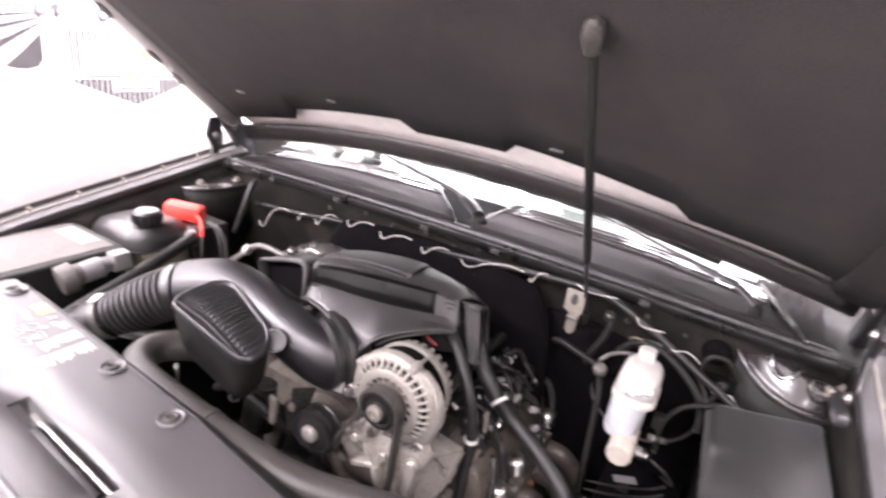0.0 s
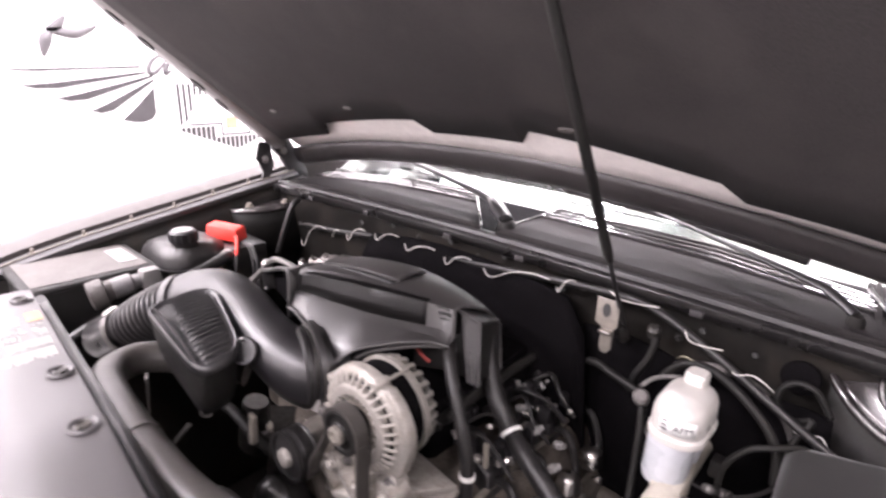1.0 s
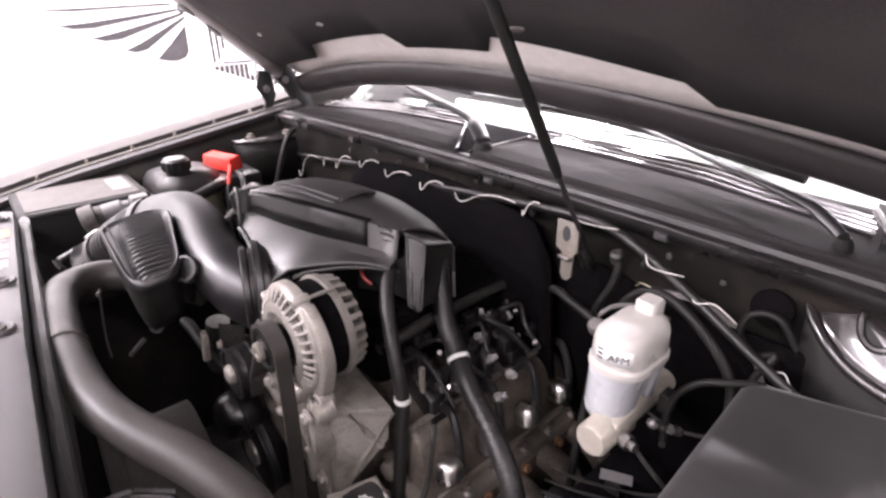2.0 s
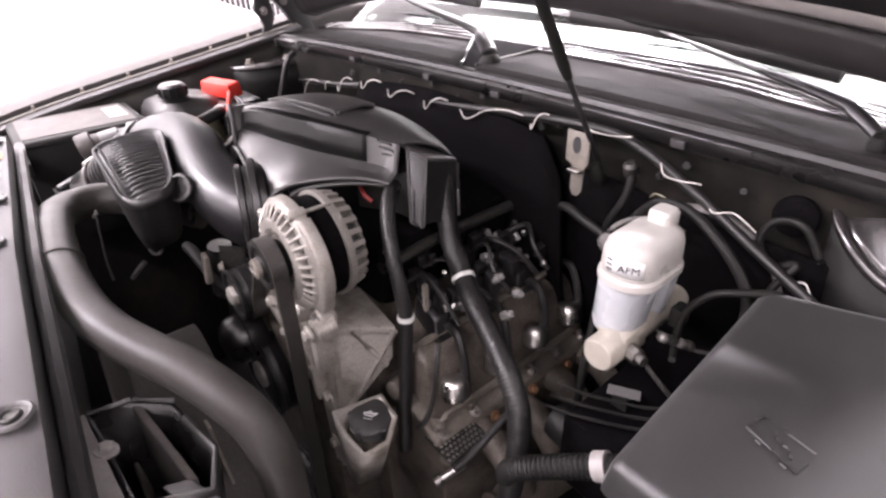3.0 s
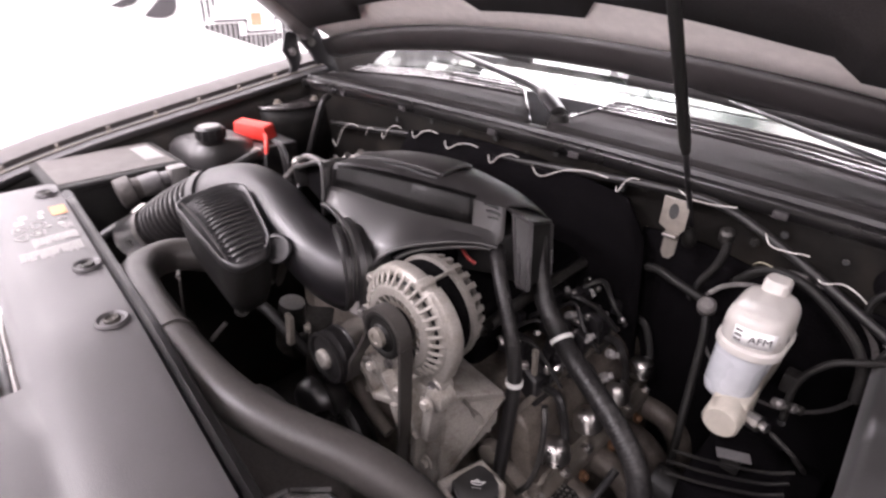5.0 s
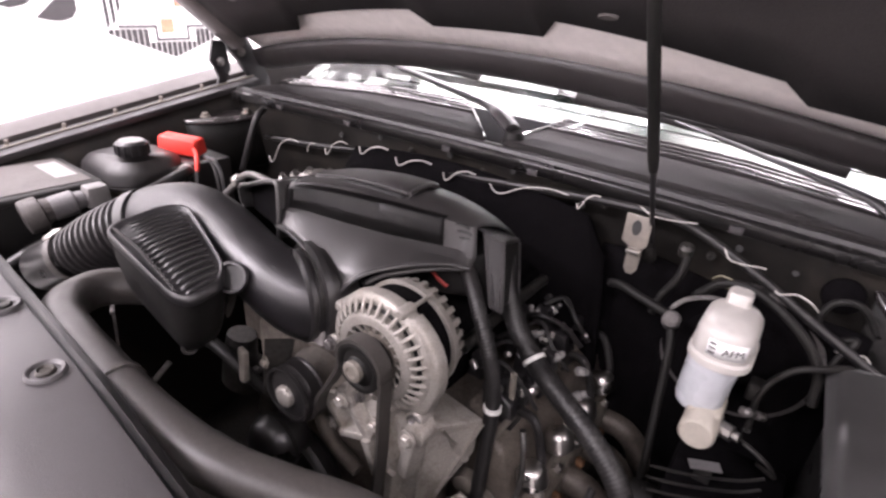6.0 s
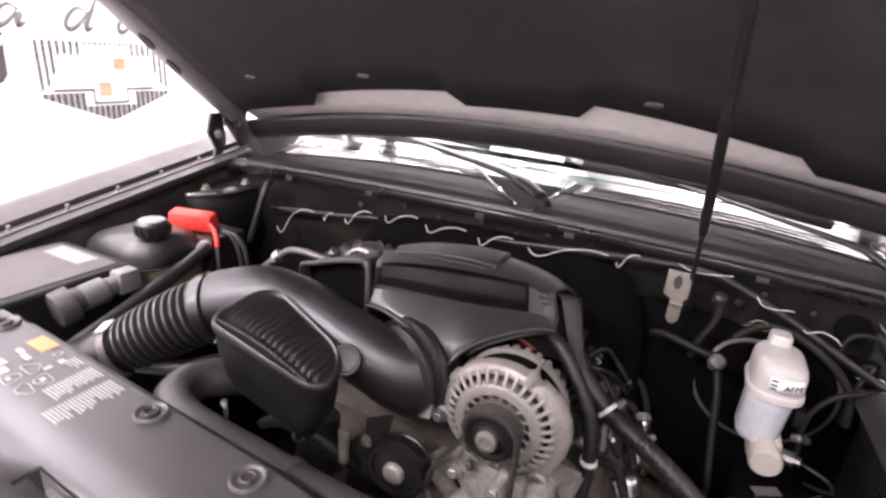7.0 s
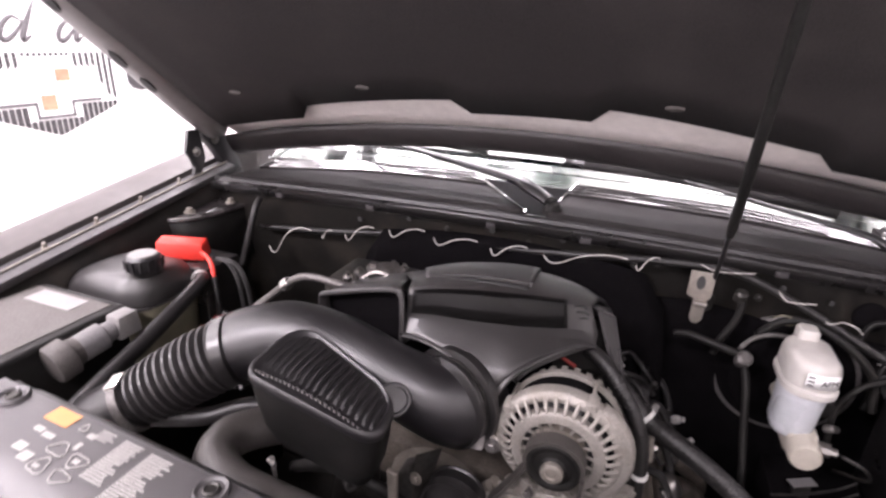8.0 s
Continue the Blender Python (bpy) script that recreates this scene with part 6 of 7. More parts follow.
part("cap", loft([rounded(cx - 0.002, cy + 0.036, 0.0282, 0.0288, 1.1160, 0.0074), rounded(cx - 0.002, cy + 0.036, 0.0282, 0.0288, 1.1310, 0.0074), rounded(cx - 0.002, cy + 0.036, 0.0235, 0.0243, 1.1340, 0.0064)], closed=True, caps=True), M_WHITEPL, BR)
MC = thing("brake_master_cylinder", (0.45, 0.9, 0.94), "cast metal brake master cylinder under its reservoir", "master cylinder", moved=(0.007, 0.012, 0.010))
part("cylinder", lathe((0.456, 0.765, 0.975), (0, 1, 0), [(0, 0.018), (0.004, 0.021), (0.05, 0.021), (0.06, 0.017), (0.20, 0.017)], 22), M_CREAM, MC)
part("port_block", box(0.435, 0.475, 0.79, 0.84, 0.96, 0.995), M_CREAM, MC, bevel=0.006)
part("line_nut", lathe((0.47, 0.80, 0.975), (1, -0.3, 0.1), [(0, 0.010), (0.022, 0.010), (0.022, 0.006), (0.03, 0.006)], 8), M_STEEL, MC)
part("brake_line", tube([(0.50, 0.79, 0.978), (0.53, 0.78, 0.97), (0.545, 0.80, 0.94), (0.53, 0.86, 0.90)], 0.0026, 8), M_DARKMET, MC)
part("booster", lathe((0.46, 0.99, 0.985), (0, -1, 0), [(-0.03, 0.10), (0.0, 0.105), (0.02, 0.10), (0.03, 0.07), (0.05, 0.05), (0.055, 0.0)], 40), M_BLACKFELT, MC, "matt black brake booster drum")
part("booster_rim", lathe((0.46, 0.975, 0.985), (0, -1, 0), [(0, 0.102), (0.004, 0.108), (0.010, 0.108), (0.012, 0.101)], 44, caps=False), M_DULL, MC, "dull metal rim")
part("sensor", box(0.488, 0.504, 0.85, 0.872, 0.992, 1.018), M_MATTBLACK, MC, bevel=0.003)
for k in range(4):
    part("line_clip", lathe((0.492 + 0.006 * k, 0.836 + 0.010 * k, 0.985 - 0.006 * k), (0.6, -0.5, 0.4), [(0, 0.006), (0.010, 0.006), (0.013, 0.003)], 8), M_DARKMET if k % 2 else M_DULL, MC)
# ABS unit beneath
AB = thing("brake_control_unit", (0.50, 0.76, 0.80), "black brake control unit with pipes and a label", "control unit")
part("body", box(0.445, 0.575, 0.75, 0.90, 0.78, 0.895), M_BLACKFELT, AB, bevel=0.006)
part("motor", lathe((0.44, 0.79, 0.83), (1, 0, 0), [(-0.03, 0.026), (0, 0.030), (0.02, 0.030)], 20), M_MATTBLACK, AB)
for k in range(3):
    part("brake_pipe", tube([(0.43, 0.755 - 0.012 * k, 0.93 - 0.008 * k), (0.47, 0.775 - 0.012 * k, 0.927 - 0.008 * k), (0.52, 0.805 - 0.012 * k, 0.927 - 0.008 * k), (0.545, 0.815 - 0.012 * k, 0.94 - 0.008 * k)], 0.0019, 8), M_MATTBLACK, AB)
part("label_plate", hexa([(0.470, 0.800, 0.9155), (0.504, 0.818, 0.9155), (0.497, 0.832, 0.9155), (0.463, 0.814, 0.9155)], [(0.470, 0.800, 0.917), (0.504, 0.818, 0.917), (0.497, 0.832, 0.917), (0.463, 0.814, 0.917)]), M_MIDGREY, AB, "grey printed label")
part("label_post", box(0.474, 0.494, 0.808, 0.824, 0.894, 0.9155), M_MATTBLACK, AB)

# ---- fuse box ----
FB = thing("fuse_box", (0.69, 0.70, 0.85), "matt grey-black fuse box cover with a moulded van sign", "fuse box", moved=(-0.008, 0.035, -0.012))
FRONT_Y = 0.566
part("lid", hexa([(0.588, FRONT_Y, 1.045), (0.745, FRONT_Y, 1.045), (0.745, 0.93, 1.055), (0.570, 0.915, 1.055)], [(0.594, FRONT_Y + 0.005, 1.083), (0.742, FRONT_Y + 0.005, 1.083), (0.742, 0.92, 1.090), (0.580, 0.858, 1.088)]), M_FUSE, FB, bevel=0.008)
part("case", box(0.598, 0.738, FRONT_Y + 0.01, 0.90, 0.75, 1.046), M_PLASTIC, FB, bevel=0.006)
def fb(u, v):
    """A place on the lid, for the moulded sign."""
    return (0.646 + 0.040 * u + 0.005 * v, 0.690 - 0.015 * u + 0.036 * v - 0.02, 1.0865)
for a, b in (((0, 0), (0, 0.55)), ((0, 0.55), (1, 0.75)), ((1, 0.75), (1, 0)), ((1, 0), (0, 0)), ((0.15, -0.1), (0.35, -0.1)), ((0.65, -0.1), (0.85, -0.1)), ((0.35, 0.45), (0.5, 0.28)), ((0.5, 0.28), (0.65, 0.35)), ((0.65, 0.35), (0.8, 0.15))):
    part("moulded_line", tube([fb(*a), fb(*b)], 0.0011, 6, 2), M_FUSE, FB)
# white label with its letters on the tank's rounded front
def tank_face(a, z):
    """A place on the front corner of the tank at an angle."""
    c = Vector((cx - 0.0329 + 0.0294, cy - 0.0513 + 0.0294))
    return Vector((c.x + 0.0304 * math.cos(a) + 0.009 * max(0.0, math.sin(a - radians(270))), c.y + 0.0304 * math.sin(a), z))
angs = [radians(v) for v in (250, 262, 274, 286, 298, 310, 320)]
bm = loft([[tank_face(a, 1.086) for a in angs], [tank_face(a, 1.107) for a in angs]])
tank_label = part("label", bm, M_LABEL, BR, "white paper label", thick=-0.0006)
MID_A = radians(295)
fx = tank_face(MID_A, 1.0965) + Vector((math.cos(MID_A), math.sin(MID_A), 0)) * 0.0014
right = Vector((-math.sin(MID_A), math.cos(MID_A), 0))
out = Vector((math.cos(MID_A), math.sin(MID_A), 0))
m = Matrix((( right.x, 0, out.x, fx.x), (right.y, 0, out.y, fx.y), (0, 1, 0, fx.z - 0.004), (0, 0, 0, 1)))
glyphs("label_letters", "AFM", 0.0125, m, M_INK, tank_label, 0.0003)
for k in range(3):
    a0, a1 = radians(254), radians(268)
    part("label_print", loft([[tank_face(a, 1.089 + k * 0.006) * 1.0 + Vector((math.cos(a), math.sin(a), 0)) * 0.0012 for a in (a0, a1)], [tank_face(a, 1.092 + k * 0.006) + Vector((math.cos(a), math.sin(a), 0)) * 0.0012 for a in (a0, a1)]]), M_MIDGREY, tank_label, thick=-0.0003)

# ---- battery ----
BT = thing("car_battery", (-0.65, 0.50, 0.86), "black car battery with a grey label on top", "battery", moved=(0.011, -0.028, 0.011))
part("case", box(-0.755, -0.548, 0.385, 0.612, 0.86, 1.067), M_MATTBLACK, BT, bevel=0.006)
part("lid", hexa([(-0.76, 0.38, 1.066), (-0.543, 0.38, 1.066), (-0.543, 0.617, 1.066), (-0.76, 0.617, 1.066)], [(-0.756, 0.384, 1.078), (-0.547, 0.384, 1.078), (-0.547, 0.613, 1.078), (-0.756, 0.613, 1.078)]), M_MATTBLACK, BT, bevel=0.004)
part("top_label", box(-0.745, -0.562, 0.397, 0.600, 1.077, 1.0795), M_DUSTY, BT, "dusty grey printed label")
part("pale_sticker", box(-0.70, -0.60, 0.558, 0.593, 1.0795, 1.0805), M_STICKER, BT, "pale sticker")
part("hold_down", hexa([(-0.545, 0.37, 1.03), (-0.47, 0.37, 1.03), (-0.49, 0.395, 1.03), (-0.545, 0.395, 1.03)], [(-0.545, 0.37, 1.06), (-0.47, 0.37, 1.055), (-0.49, 0.395, 1.055), (-0.545, 0.395, 1.06)]), M_GREYPL, BT, bevel=0.003)
LEAD = hose("battery_lead", [(-0.447, 0.385, 1.012), (-0.462, 0.439, 1.024), (-0.482, 0.55, 1.042), (-0.502, 0.65, 1.060), (-0.520, 0.72, 1.072), (-0.540, 0.745, 1.068), (-0.558, 0.76, 1.04)], [0.011, 0.012, 0.013, 0.013, 0.013, 0.012, 0.011], "thick black battery cable loom", M_RUBBER, "cable")
part("lead_collar", lathe((-0.531, 0.732, 1.0715), (-0.6, 0.8, -0.05), [(0, 0.0135), (0.002, 0.0155), (0.010, 0.0155), (0.012, 0.0135)], 18), M_STRAP, LEAD, "pale grey collar")
AC = thing("canister", (-0.545, 0.52, 0.95), "grey cylindrical sensor canister beside the battery", "canister", moved=(0.010, -0.012, 0.010))
part("barrel", lathe((-0.535, 0.462, 1.046), (0.10, 0.95, 0.18), [(0, 0.016), (0.002, 0.027), (0.005, 0.029), (0.028, 0.029), (0.031, 0.022), (0.046, 0.019)], 28), M_DUSTY, AC)
part("neck", lathe((-0.530, 0.508, 1.054), (0.12, 0.95, 0.15), [(-0.008, 0.015), (-0.004, 0.021), (0.030, 0.021), (0.034, 0.016), (0.046, 0.015)], 16), M_MIDGREY, AC, "grey sensor head")
part("connector", hexa([(-0.540, 0.552, 1.045), (-0.508, 0.552, 1.045), (-0.508, 0.592, 1.045), (-0.540, 0.592, 1.045)], [(-0.538, 0.555, 1.082), (-0.510, 0.555, 1.082), (-0.510, 0.589, 1.082), (-0.538, 0.589, 1.082)]), M_STICKER, AC, "pale connector", bevel=0.004)
hose("coolant_pipe", [(-0.43, 0.43, 1.02), (-0.40, 0.452, 1.018), (-0.36, 0.47, 1.012), (-0.30, 0.495, 1.015), (-0.25, 0.52, 1.03), (-0.20, 0.545, 1.03)], 0.012, "black pipe running below the intake bellows", M_RUBBER, "pipe")

# ---- coolant tank ----
CT = thing("coolant_tank", (-0.64, 0.70, 0.92), "grey-black coolant tank with a ribbed cap", "coolant tank", moved=(0.008, -0.022, 0.004))
part("tank", loft([rounded(-0.655, 0.71, 0.19, 0.15, 1.048, 0.05), rounded(-0.655, 0.71, 0.20, 0.16, 1.054, 0.055), rounded(-0.652, 0.71, 0.195, 0.155, 1.072, 0.058), rounded(-0.645, 0.708, 0.175, 0.14, 1.086, 0.055), rounded(-0.63, 0.704, 0.13, 0.11, 1.097, 0.045), rounded(-0.60, 0.692, 0.075, 0.07, 1.104, 0.032), rounded(-0.585, 0.684, 0.05, 0.05, 1.110, 0.024)], closed=True, caps=True), M_COVER, CT)
part("seam", loft([rounded(-0.655, 0.71, 0.206, 0.166, 1.046, 0.056), rounded(-0.655, 0.71, 0.206, 0.166, 1.051, 0.056)], closed=True, caps=True), M_COVER, CT)
part("cap_top", lathe((-0.582, 0.682, 1.1362), (0, 0, 1), [(0, 0.0225), (0.0015, 0.0215), (0.002, 0.0)], 18), M_STICKER, CT, "dusty cap top")
part("lower_tank", loft([rounded(-0.635, 0.71, 0.16, 0.13, 0.90, 0.04), rounded(-0.635, 0.71, 0.17, 0.14, 1.047, 0.045)], closed=True, caps=True), M_OLIVE, CT, "aged translucent lower tank")
tank_cap = part("cap", lathe((-0.582, 0.682, 1.108), (0, 0, 1), [(0, 0.026), (0.004, 0.029), (0.024, 0.028), (0.028, 0.024), (0.028, 0.0)], 18), M_GLOSS, CT, "ribbed black cap")
for k in range(14):
    a = k * math.tau / 14
    part("cap_rib", box(-0.582 + 0.0285 * math.cos(a) - 0.002, -0.582 + 0.0285 * math.cos(a) + 0.002, 0.682 + 0.0285 * math.sin(a) - 0.002, 0.682 + 0.0285 * math.sin(a) + 0.002, 1.112, 1.130), M_GLOSS, tank_cap)

# ---- remote terminal with red cover ----
RT = thing("remote_terminal", (-0.61, 0.80, 1.05), "red plastic cover over the remote battery terminal", "terminal cover", moved=(0.024, -0.032, 0.0))
part("cover", hexa([(-0.664, 0.768, 1.090), (-0.580, 0.806, 1.086), (-0.600, 0.846, 1.088), (-0.684, 0.806, 1.092)], [(-0.661, 0.771, 1.124), (-0.584, 0.806, 1.119), (-0.602, 0.841, 1.121), (-0.680, 0.804, 1.126)]), M_RED, RT, "bright red plastic cover", bevel=0.005)
part("lug", box(-0.662, -0.632, 0.752, 0.772, 1.080, 1.096), M_OLIVE, RT, "yellowed plastic lug", bevel=0.004)
part("red_cable", tube([(-0.590, 0.808, 1.104), (-0.565, 0.798, 1.100), (-0.547, 0.788, 1.090), (-0.537, 0.780, 1.074)], 0.0046, 10), M_RED, RT)
part("cable_sleeve", tube([(-0.538, 0.781, 1.077), (-0.528, 0.772, 1.05), (-0.520, 0.766, 1.02), (-0.514, 0.764, 0.97)], 0.0052, 10), M_RUBBER, RT)
part("base", box(-0.66, -0.555, 0.775, 0.87, 0.95, 1.084), M_PLASTIC, RT, bevel=0.006)
for dx in (0.0, 0.018):
    part("black_cable", tube([(-0.56 + dx, 0.81, 1.095), (-0.525 + dx, 0.805, 1.095), (-0.50 + dx, 0.80, 1.065), (-0.485 + dx, 0.795, 0.99)], 0.0045, 8), M_RUBBER, RT)

# ---- passenger's tower plate ----
TP = thing("tower_plate", (-0.70, 0.94, 1.05), "black steel tower plate below the hood hinge", "tower plate")
P_RIM = even([(-0.775, 0.842, 1.118), (-0.735, 0.842, 1.120), (-0.700, 0.856, 1.121), (-0.672, 0.892, 1.121), (-0.656, 0.940, 1.122), (-0.648, 1.000, 1.126), (-0.640, 1.040, 1.134)], 19)
P_BACK = even([(-0.778, 0.930, 1.122), (-0.760, 0.945, 1.124), (-0.745, 0.960, 1.126), (-0.735, 0.985, 1.128), (-0.728, 1.010, 1.130), (-0.722, 1.035, 1.134), (-0.715, 1.060, 1.140)], 19)
part("plate", loft([[a.lerp(b, v) + Vector((0, 0, 0.008 * math.sin(math.pi * v) + 0.004 * math.sin(3 * math.pi * v))) for v in [k / 8 for k in range(9)]] for a, b in zip(P_RIM, P_BACK)]), M_PAINT, TP, thick=0.003)
part("plate_rim", tube(P_RIM[::2], 0.0055, 10, 3), M_PAINT, TP)
# grey bead for the worn edge, its highlight put into the colour
part("worn_edge", tube([q + Vector((0.0, -0.001, 0.0045)) for q in P_RIM[2:9]], 0.0022, 6, 2), M_DULL, TP, "worn grey edge with its highlight in the colour")
part("plate_wall", loft([P_RIM, [q + Vector((0.002, 0.004, -0.04)) for q in P_RIM], [q + Vector((0.0, 0.012, -0.12)) for q in P_RIM]]), M_MATTBLACK, TP, thick=-0.003)
for k in (6, 13, 17):
    bolt("tower_bolt", P_RIM[k].lerp(P_BACK[k], 0.25) + Vector((0, 0, 0.008)), (0, 0, 1), 0.0075, 0.010, TP, M_TAN)
hose("washer_tube", [(-0.565, 0.955, 1.165), (-0.560, 0.93, 1.15), (-0.565, 0.91, 1.10), (-0.575, 0.89, 1.03)], 0.007, "black washer tube on the firewall", M_RUBBER, "tube")

# ---- driver's tower plate: a glossy stamped sheet ----
TD = thing("tower_plate", (0.66, 0.98, 1.05), "glossy black stamped tower plate with bright bolts", "tower plate")
FRONT_RIM = [(0.566, 1.045, 1.160), (0.580, 1.005, 1.146), (0.606, 0.972, 1.122), (0.645, 0.955, 1.098), (0.695, 0.950, 1.086), (0.748, 0.962, 1.082)]
REAR_RIM = [(0.606, 1.100, 1.172), (0.626, 1.058, 1.166), (0.652, 1.032, 1.154), (0.682, 1.018, 1.140), (0.716, 1.012, 1.126), (0.756, 1.018, 1.116)]
fr, rr = even(FRONT_RIM, 19), even(REAR_RIM, 19)
rows = [[a.lerp(b, v) + Vector((0, 0, 0.020 * math.sin(math.pi * v) - 0.004 * math.sin(3 * math.pi * v))) for v in [j / 8 for j in range(9)]] for a, b in zip(fr, rr)]
part("plate", loft(rows), M_PAINT, TD, thick=0.003)
part("plate_rim", tube(FRONT_RIM, 0.0065, 10, 4), M_PAINT, TD)
part("plate_rim", tube(REAR_RIM, 0.0045, 8, 4), M_PAINT, TD)
for f0, f1 in ((0.12, 0.34), (0.45, 0.66), (0.76, 0.92)):
    hole = []
    for k in range(18):
        a = k * math.tau / 18
        f = (f0 + f1) / 2 + (f1 - f0) / 2 * math.cos(a)
        g = f * 18
        i0 = min(int(g), 17)
        v = 0.5 + 0.24 * math.sin(a)
        hole.append(fr[i0].lerp(fr[i0 + 1], g - i0).lerp(rr[i0].lerp(rr[i0 + 1], g - i0), v) + Vector((0, 0, 0.020 * math.sin(math.pi * v) - 0.004 * math.sin(3 * math.pi * v) - 0.001)))
    part("oval_hole", prism(hole, (0, -0.001, 0.003)), M_INK, TD, "dark oval hole")
    part("hole_rim", tube([q + Vector((0, -0.001, 0.003)) for q in hole] + [hole[0] + Vector((0, -0.001, 0.003))], 0.0042, 8, 2), M_PAINT, TD)
part("plate_skirt", loft([fr, [q + Vector((0.008, 0.012, -0.15)) for q in fr]]), M_MATTBLACK, TD, thick=-0.003)
part("plate_wall", loft([rr, [q + Vector((0.01, 0.02, -0.12)) for q in rr]]), M_FIREWALL, TD, thick=-0.003)
for q, up in (((0.590, 1.070, 1.172), (0, 0, 1)), ((0.728, 0.985, 1.118), (0, 0, 1)), ((0.575, 1.030, 1.158), (-0.3, -0.3, 1))):
    bolt("tower_bolt", q, up, 0.008, 0.012, TD, M_TAN)

# ---- firewall fittings ----
BK = thing("steel_bracket", (0.293, 0.95, 1.08), "pale steel bracket with a slot on the firewall", "bracket", moved=(0.019, -0.021, 0.0))
o = [(0.270, 1.176), (0.306, 1.176), (0.306, 1.135), (0.301, 1.129), (0.300, 1.095), (0.294, 1.087), (0.286, 1.087), (0.281, 1.095), (0.281, 1.129), (0.270, 1.135)]
part("plate", prism([(x, 0.940, z) for x, z in o], (0, 0.003, 0)), M_TAN, BK, bevel=0.0008)
part("slot", prism([(0.287 + 0.0065 * math.cos(a), 0.9393, 1.158 + 0.0115 * math.sin(a)) for a in [k * math.tau / 14 for k in range(14)]], (0, 0.0044, 0)), M_INK, BK, "dark slot")
part("tab", hexa([(0.282, 0.928, 1.124), (0.301, 0.928, 1.124), (0.301, 0.940, 1.121), (0.282, 0.940, 1.121)], [(0.282, 0.928, 1.128), (0.301, 0.928, 1.128), (0.301, 0.940, 1.127), (0.282, 0.940, 1.127)]), M_SHINY, BK, "bright bent tab", bevel=0.001)

HN = thing("wiring_harness", (0.0, 0.955, 1.16), "black wiring harness wrapped with thin white wire along the firewall", "wiring harness")
hp = [(-0.58, 0.965, 1.095), (-0.40, 0.958, 1.115), (-0.2, 0.952, 1.142), (0.0, 0.946, 1.150), (0.2, 0.944, 1.170), (0.30, 0.946, 1.176), (0.365, 0.945, 1.172), (0.455, 0.938, 1.138), (0.545, 0.928, 1.095), (0.62, 0.92, 1.06)]
part("loom", tube(hp, 0.006, 10, 6), M_RUBBER, HN)
for x0, z0, x1, z1 in ((-0.530, 1.054, -0.430, 1.120), (-0.401, 1.107, -0.377, 1.127), (-0.343, 1.114, -0.281, 1.148), (-0.243, 1.138, -0.173, 1.160), (-0.148, 1.138, -0.069, 1.157), (-0.038, 1.137, 0.024, 1.161), (0.065, 1.142, 0.193, 1.171), (0.210, 1.155, 0.241, 1.181)):
    w, drop = x1 - x0, min(0.010, 0.16 * (x1 - x0))
    part("white_wire", tube([(x0 - 0.10 * w, 0.940, z0 + drop), (x0, 0.936, z0), (x0 + 0.14 * w, 0.934, z0 - 0.1 * drop + 0.10 * (z1 - z0)), (x0 + 0.42 * w, 0.933, z0 + 0.72 * (z1 - z0)), (x0 + 0.75 * w, 0.934, z1 + 0.12 * drop), (x1, 0.938, z1 - 0.15 * drop)], 0.0011, 8), M_WIRE, HN, "thin white wire")

for wire in ([(0.300, 1.184), (0.320, 1.178), (0.350, 1.177), (0.378, 1.184)], [(0.416, 1.160), (0.426, 1.149), (0.444, 1.145), (0.460, 1.150), (0.468, 1.148)], [(0.481, 1.129), (0.490, 1.123), (0.508, 1.127), (0.524, 1.125), (0.536, 1.114)], [(0.566, 1.071), (0.580, 1.072), (0.594, 1.077), (0.604, 1.070), (0.607, 1.062)]):
    part("white_wire", tube([(x, 0.934 - 0.006 * (k % 2), z) for k, (x, z) in enumerate(wire)], 0.0010, 8), M_WIRE, HN, "thin white wire")

VH = hose("vacuum_hose", [(0.285, 0.925, 1.060), (0.305, 0.915, 1.068), (0.335, 0.905, 1.066), (0.378, 0.900, 1.058)], 0.0062, "black vacuum hose with a grey elbow to the brake booster", M_MATTBLACK)
part("elbow", lathe((0.385, 0.897, 1.050), (0.1, -0.5, 0.6), [(-0.008, 0.010), (0, 0.0120), (0.012, 0.0120), (0.016, 0.008)], 16), M_DULL, VH, "dull grey elbow")
part("drop_hose", tube([(0.387, 0.895, 1.048), (0.396, 0.880, 1.015), (0.404, 0.858, 0.95), (0.413, 0.832, 0.88), (0.418, 0.82, 0.80)], 0.0058, 10), M_MATTBLACK, VH)
part("elbow_pipe", tube([(0.378, 0.905, 1.064), (0.395, 0.914, 1.082), (0.425, 0.922, 1.092), (0.465, 0.926, 1.088)], 0.0035, 8), M_DULL, VH)
ST = thing("drain_tube", (0.335, 0.95, 1.05), "dusty grey drain tube on the firewall", "tube")
part("tube_body", tube([(0.370, 0.950, 1.135), (0.375, 0.946, 1.118), (0.370, 0.943, 1.090), (0.357, 0.940, 1.060), (0.350, 0.938, 1.030)], 0.006, 10), M_MATTBLACK, ST)
part("tube_head", lathe((0.370, 0.952, 1.128), (0.05, -0.4, 1), [(0, 0.010), (0.014, 0.010), (0.018, 0.006)], 12), M_DARKMET, ST)
hose("cable_pair", [(0.40, 0.925, 1.085), (0.43, 0.920, 1.118), (0.47, 0.915, 1.122), (0.52, 0.905, 1.098), (0.555, 0.90, 1.060), (0.565, 0.895, 1.01)], 0.006, "thick black cable arching over the brake booster", M_MATTBLACK, "cable")
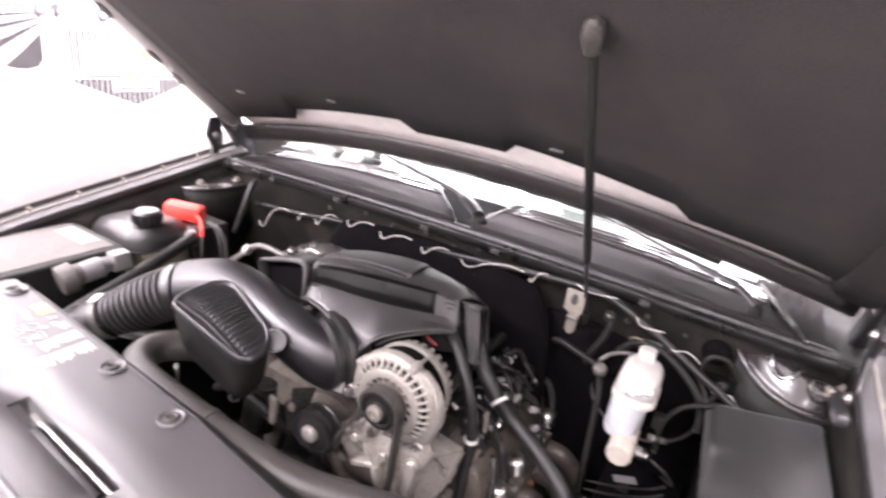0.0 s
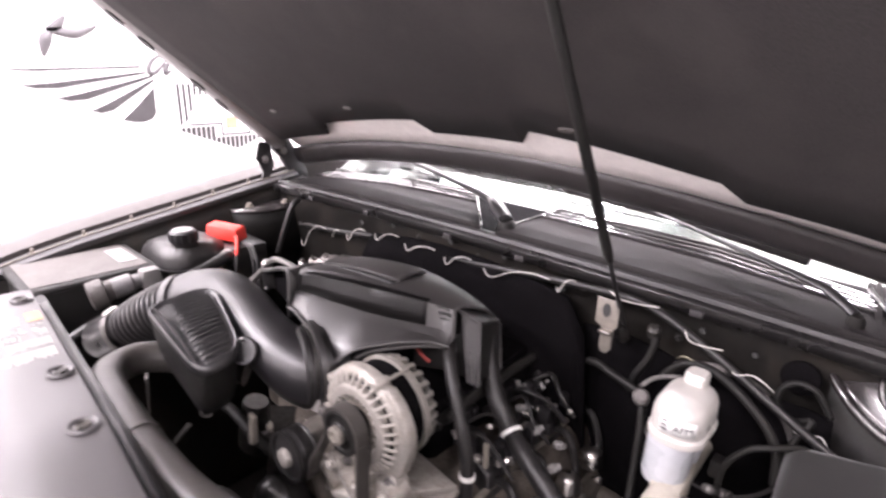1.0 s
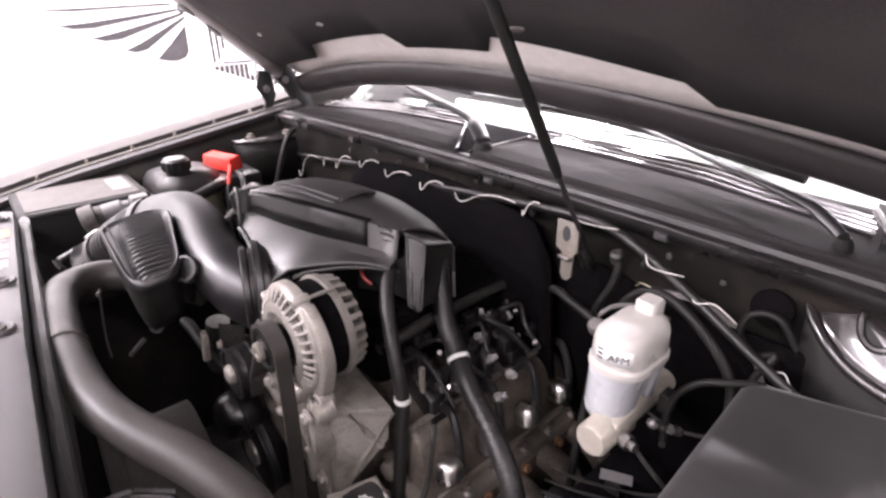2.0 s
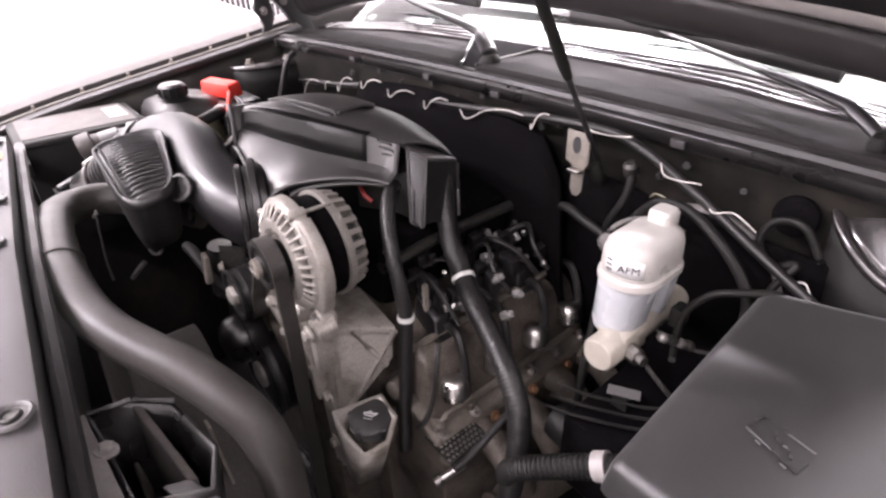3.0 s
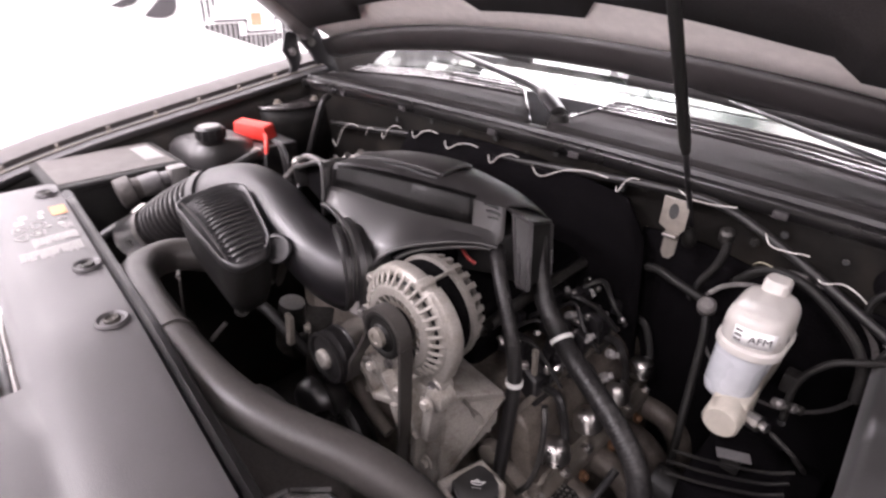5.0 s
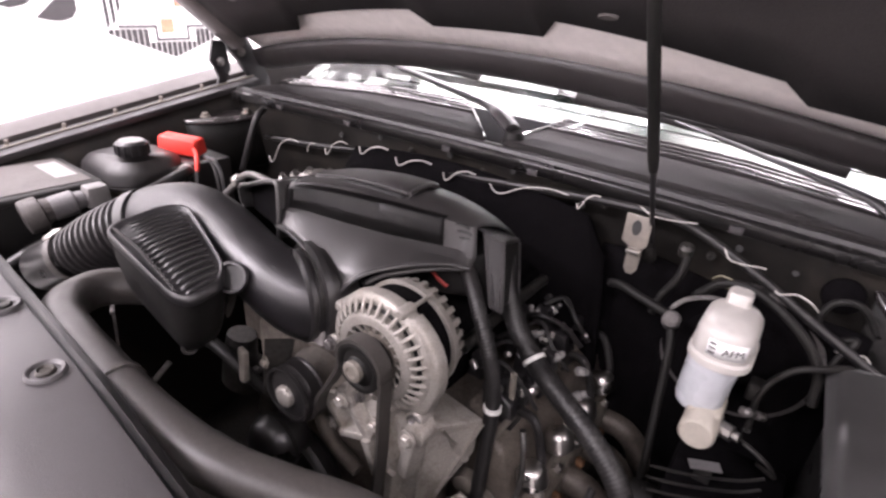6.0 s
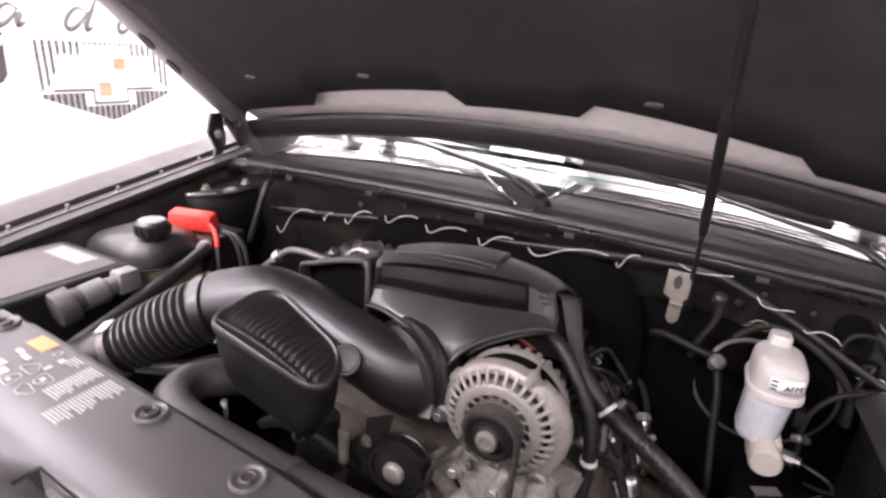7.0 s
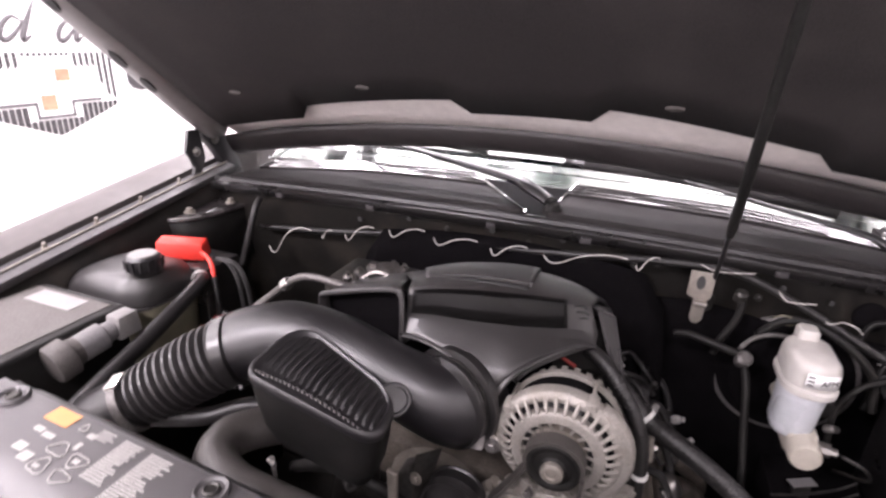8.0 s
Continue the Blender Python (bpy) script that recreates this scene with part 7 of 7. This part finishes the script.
hose("cable_loop", [(0.60, 0.945, 1.10), (0.575, 0.944, 1.132), (0.548, 0.943, 1.128), (0.540, 0.942, 1.100), (0.560, 0.941, 1.080), (0.582, 0.935, 1.092), (0.570, 0.925, 1.06), (0.562, 0.915, 1.0)], 0.0042, "black cable looped beside the tower plate", M_MATTBLACK, "cable")
GC = thing("pipe_clip", (0.43, 0.935, 1.11), "small yellowed spring clip on the cables", "clip")
part("clip_wire", tube([(0.415, 0.925, 1.118), (0.425, 0.918, 1.128), (0.440, 0.918, 1.126), (0.448, 0.922, 1.118), (0.436, 0.918, 1.114), (0.422, 0.920, 1.118)], 0.0012, 6), M_OLIVE, GC)
hose("cable_arch", [(0.512, 0.86, 0.96), (0.510, 0.865, 1.02), (0.53, 0.87, 1.058), (0.56, 0.88, 1.072), (0.585, 0.90, 1.072), (0.595, 0.915, 1.05)], 0.0042, "black cable arching beside the fuse box", M_MATTBLACK, "cable")
hose("loom_to_fuse_box", [(0.426, 0.676, 0.825), (0.438, 0.664, 0.858), (0.463, 0.660, 0.892), (0.520, 0.682, 0.932), (0.60, 0.715, 0.975)], 0.0135, "corrugated black loom with a white band", M_MATTBLACK, "wiring loom", 0.002, [((0.538, 0.690, 0.943), (0.060, 0.025, 0.035), M_STRAP)], 0.014, pitch=0.006)

# ---- radiator and fan shroud ----
RD = thing("radiator", (0.0, 0.29, 0.0), "dark radiator below its plastic cover", "radiator")
part("core", hexa([(-0.42, 0.27, 0.0), (0.48, 0.19, 0.0), (0.48, 0.25, 0.0), (-0.42, 0.33, 0.0)], [(-0.42, 0.27, 0.98), (0.48, 0.19, 0.98), (0.48, 0.25, 0.98), (-0.42, 0.33, 0.98)]), M_DARKMET, RD, bevel=0.004)
part("top_tank", hexa([(-0.42, 0.28, 0.95), (0.48, 0.20, 0.95), (0.48, 0.265, 0.95), (-0.42, 0.355, 0.95)], [(-0.42, 0.28, 1.03), (0.48, 0.20, 1.03), (0.48, 0.26, 1.03), (-0.42, 0.35, 1.03)]), M_DUSTY, RD, bevel=0.006)
FS = thing("fan_shroud", (0.0, 0.40, 0.0), "black plastic fan shroud with a grey bracket", "fan shroud")
ring = []
for k in range(33):
    a = k * math.tau / 32
    ring.append([(0.05 + r * math.cos(a), y - 0.08 * (0.05 + r * math.cos(a)), 0.66 + r * math.sin(a)) for r, y in ((0.25, 0.47), (0.25, 0.40), (0.27, 0.37), (0.36, 0.36))])
part("fan_ring", loft(ring), M_DUSTY, FS, thick=0.004)
part("backing", hexa([(-0.40, 0.34, 0.0), (0.47, 0.28, 0.0), (0.47, 0.30, 0.0), (-0.40, 0.36, 0.0)], [(-0.40, 0.34, 0.98), (0.47, 0.28, 0.98), (0.47, 0.30, 0.98), (-0.40, 0.36, 0.98)]), M_DUSTY, FS)
for k in range(6):
    a = 0.4 + k * math.tau / 6
    part("fan_blade", prism([(0.05 + 0.05 * math.cos(a), 0.40, 0.66 + 0.05 * math.sin(a)), (0.05 + 0.05 * math.cos(a + 0.9), 0.40, 0.66 + 0.05 * math.sin(a + 0.9)), (0.05 + 0.235 * math.cos(a + 0.55), 0.385, 0.66 + 0.235 * math.sin(a + 0.55)), (0.05 + 0.24 * math.cos(a + 0.1), 0.405, 0.66 + 0.24 * math.sin(a + 0.1))], (0, 0.004, 0)), M_DUSTY, FS)
part("fan_hub", lathe((0.05, 0.39, 0.66), (0, 1, 0), [(0, 0.05), (0.03, 0.05), (0.05, 0.03)], 24), M_DUSTY, FS)
# corner of the shroud with a pale strap
part("corner_box", loft([[(0.226, 0.322, 1.031), (0.234, 0.357, 1.031), (0.255, 0.387, 1.024), (0.330, 0.402, 1.020), (0.372, 0.384, 1.020), (0.352, 0.330, 1.026)], [(0.238, 0.322, 0.93), (0.246, 0.350, 0.92), (0.262, 0.376, 0.90), (0.325, 0.388, 0.90), (0.355, 0.374, 0.91), (0.345, 0.330, 0.93)]], closed=True), M_PLASTIC, FS, thick=0.004, angle=20)
part("box_floor", hexa([(0.24, 0.322, 0.93), (0.345, 0.330, 0.93), (0.35, 0.38, 0.90), (0.26, 0.38, 0.90)], [(0.24, 0.322, 0.938), (0.345, 0.330, 0.938), (0.35, 0.38, 0.908), (0.26, 0.38, 0.908)]), M_DARKMET, FS)
# lighter beads along two of the box's top edges
part("box_rim", tube([(0.227, 0.322, 1.033), (0.235, 0.357, 1.033)], 0.0024, 6, 2), M_MIDGREY, FS, "thin pale rim")
part("box_rim", tube([(0.236, 0.359, 1.033), (0.256, 0.388, 1.026)], 0.0022, 6, 2), M_MIDGREY, FS, "thin pale rim")
part("divider", hexa([(0.246, 0.352, 0.93), (0.250, 0.360, 0.93), (0.350, 0.372, 0.93), (0.346, 0.364, 0.93)], [(0.240, 0.355, 1.030), (0.245, 0.363, 1.030), (0.345, 0.378, 1.012), (0.341, 0.370, 1.012)]), M_DUSTY, FS, bevel=0.002)
part("flap", hexa([(0.332, 0.352, 1.006), (0.366, 0.360, 1.006), (0.376, 0.386, 1.006), (0.340, 0.372, 1.006)], [(0.332, 0.352, 1.011), (0.366, 0.360, 1.011), (0.376, 0.386, 1.011), (0.340, 0.372, 1.011)]), M_MIDGREY, FS, "grey bent flap", bevel=0.001)
part("strap", hexa([(0.226, 0.302, 1.024), (0.345, 0.310, 1.020), (0.345, 0.327, 1.020), (0.228, 0.320, 1.024)], [(0.226, 0.302, 1.035), (0.345, 0.310, 1.031), (0.345, 0.327, 1.031), (0.228, 0.320, 1.035)]), M_STRAP, FS, "pale grey steel strap", bevel=0.001)
bolt("strap_bolt", (0.282, 0.326, 1.031), (0.1, 0.4, 1), 0.0065, 0.007, FS, M_STRAP)
part("tan_star", prism([(0.196, 0.412, 0.93), (0.214, 0.412, 0.93), (0.222, 0.412, 0.90), (0.245, 0.412, 0.865), (0.205, 0.412, 0.850), (0.200, 0.412, 0.89)], (0, 0.003, 0)), M_TAN, FS, "tan stamped plate")
for k in range(2):
    part("star_bar", tube([(0.186, 0.408, 0.893 - 0.008 * k), (0.236, 0.408, 0.915 - 0.008 * k)], 0.0016, 6, 2), M_TAN, FS)
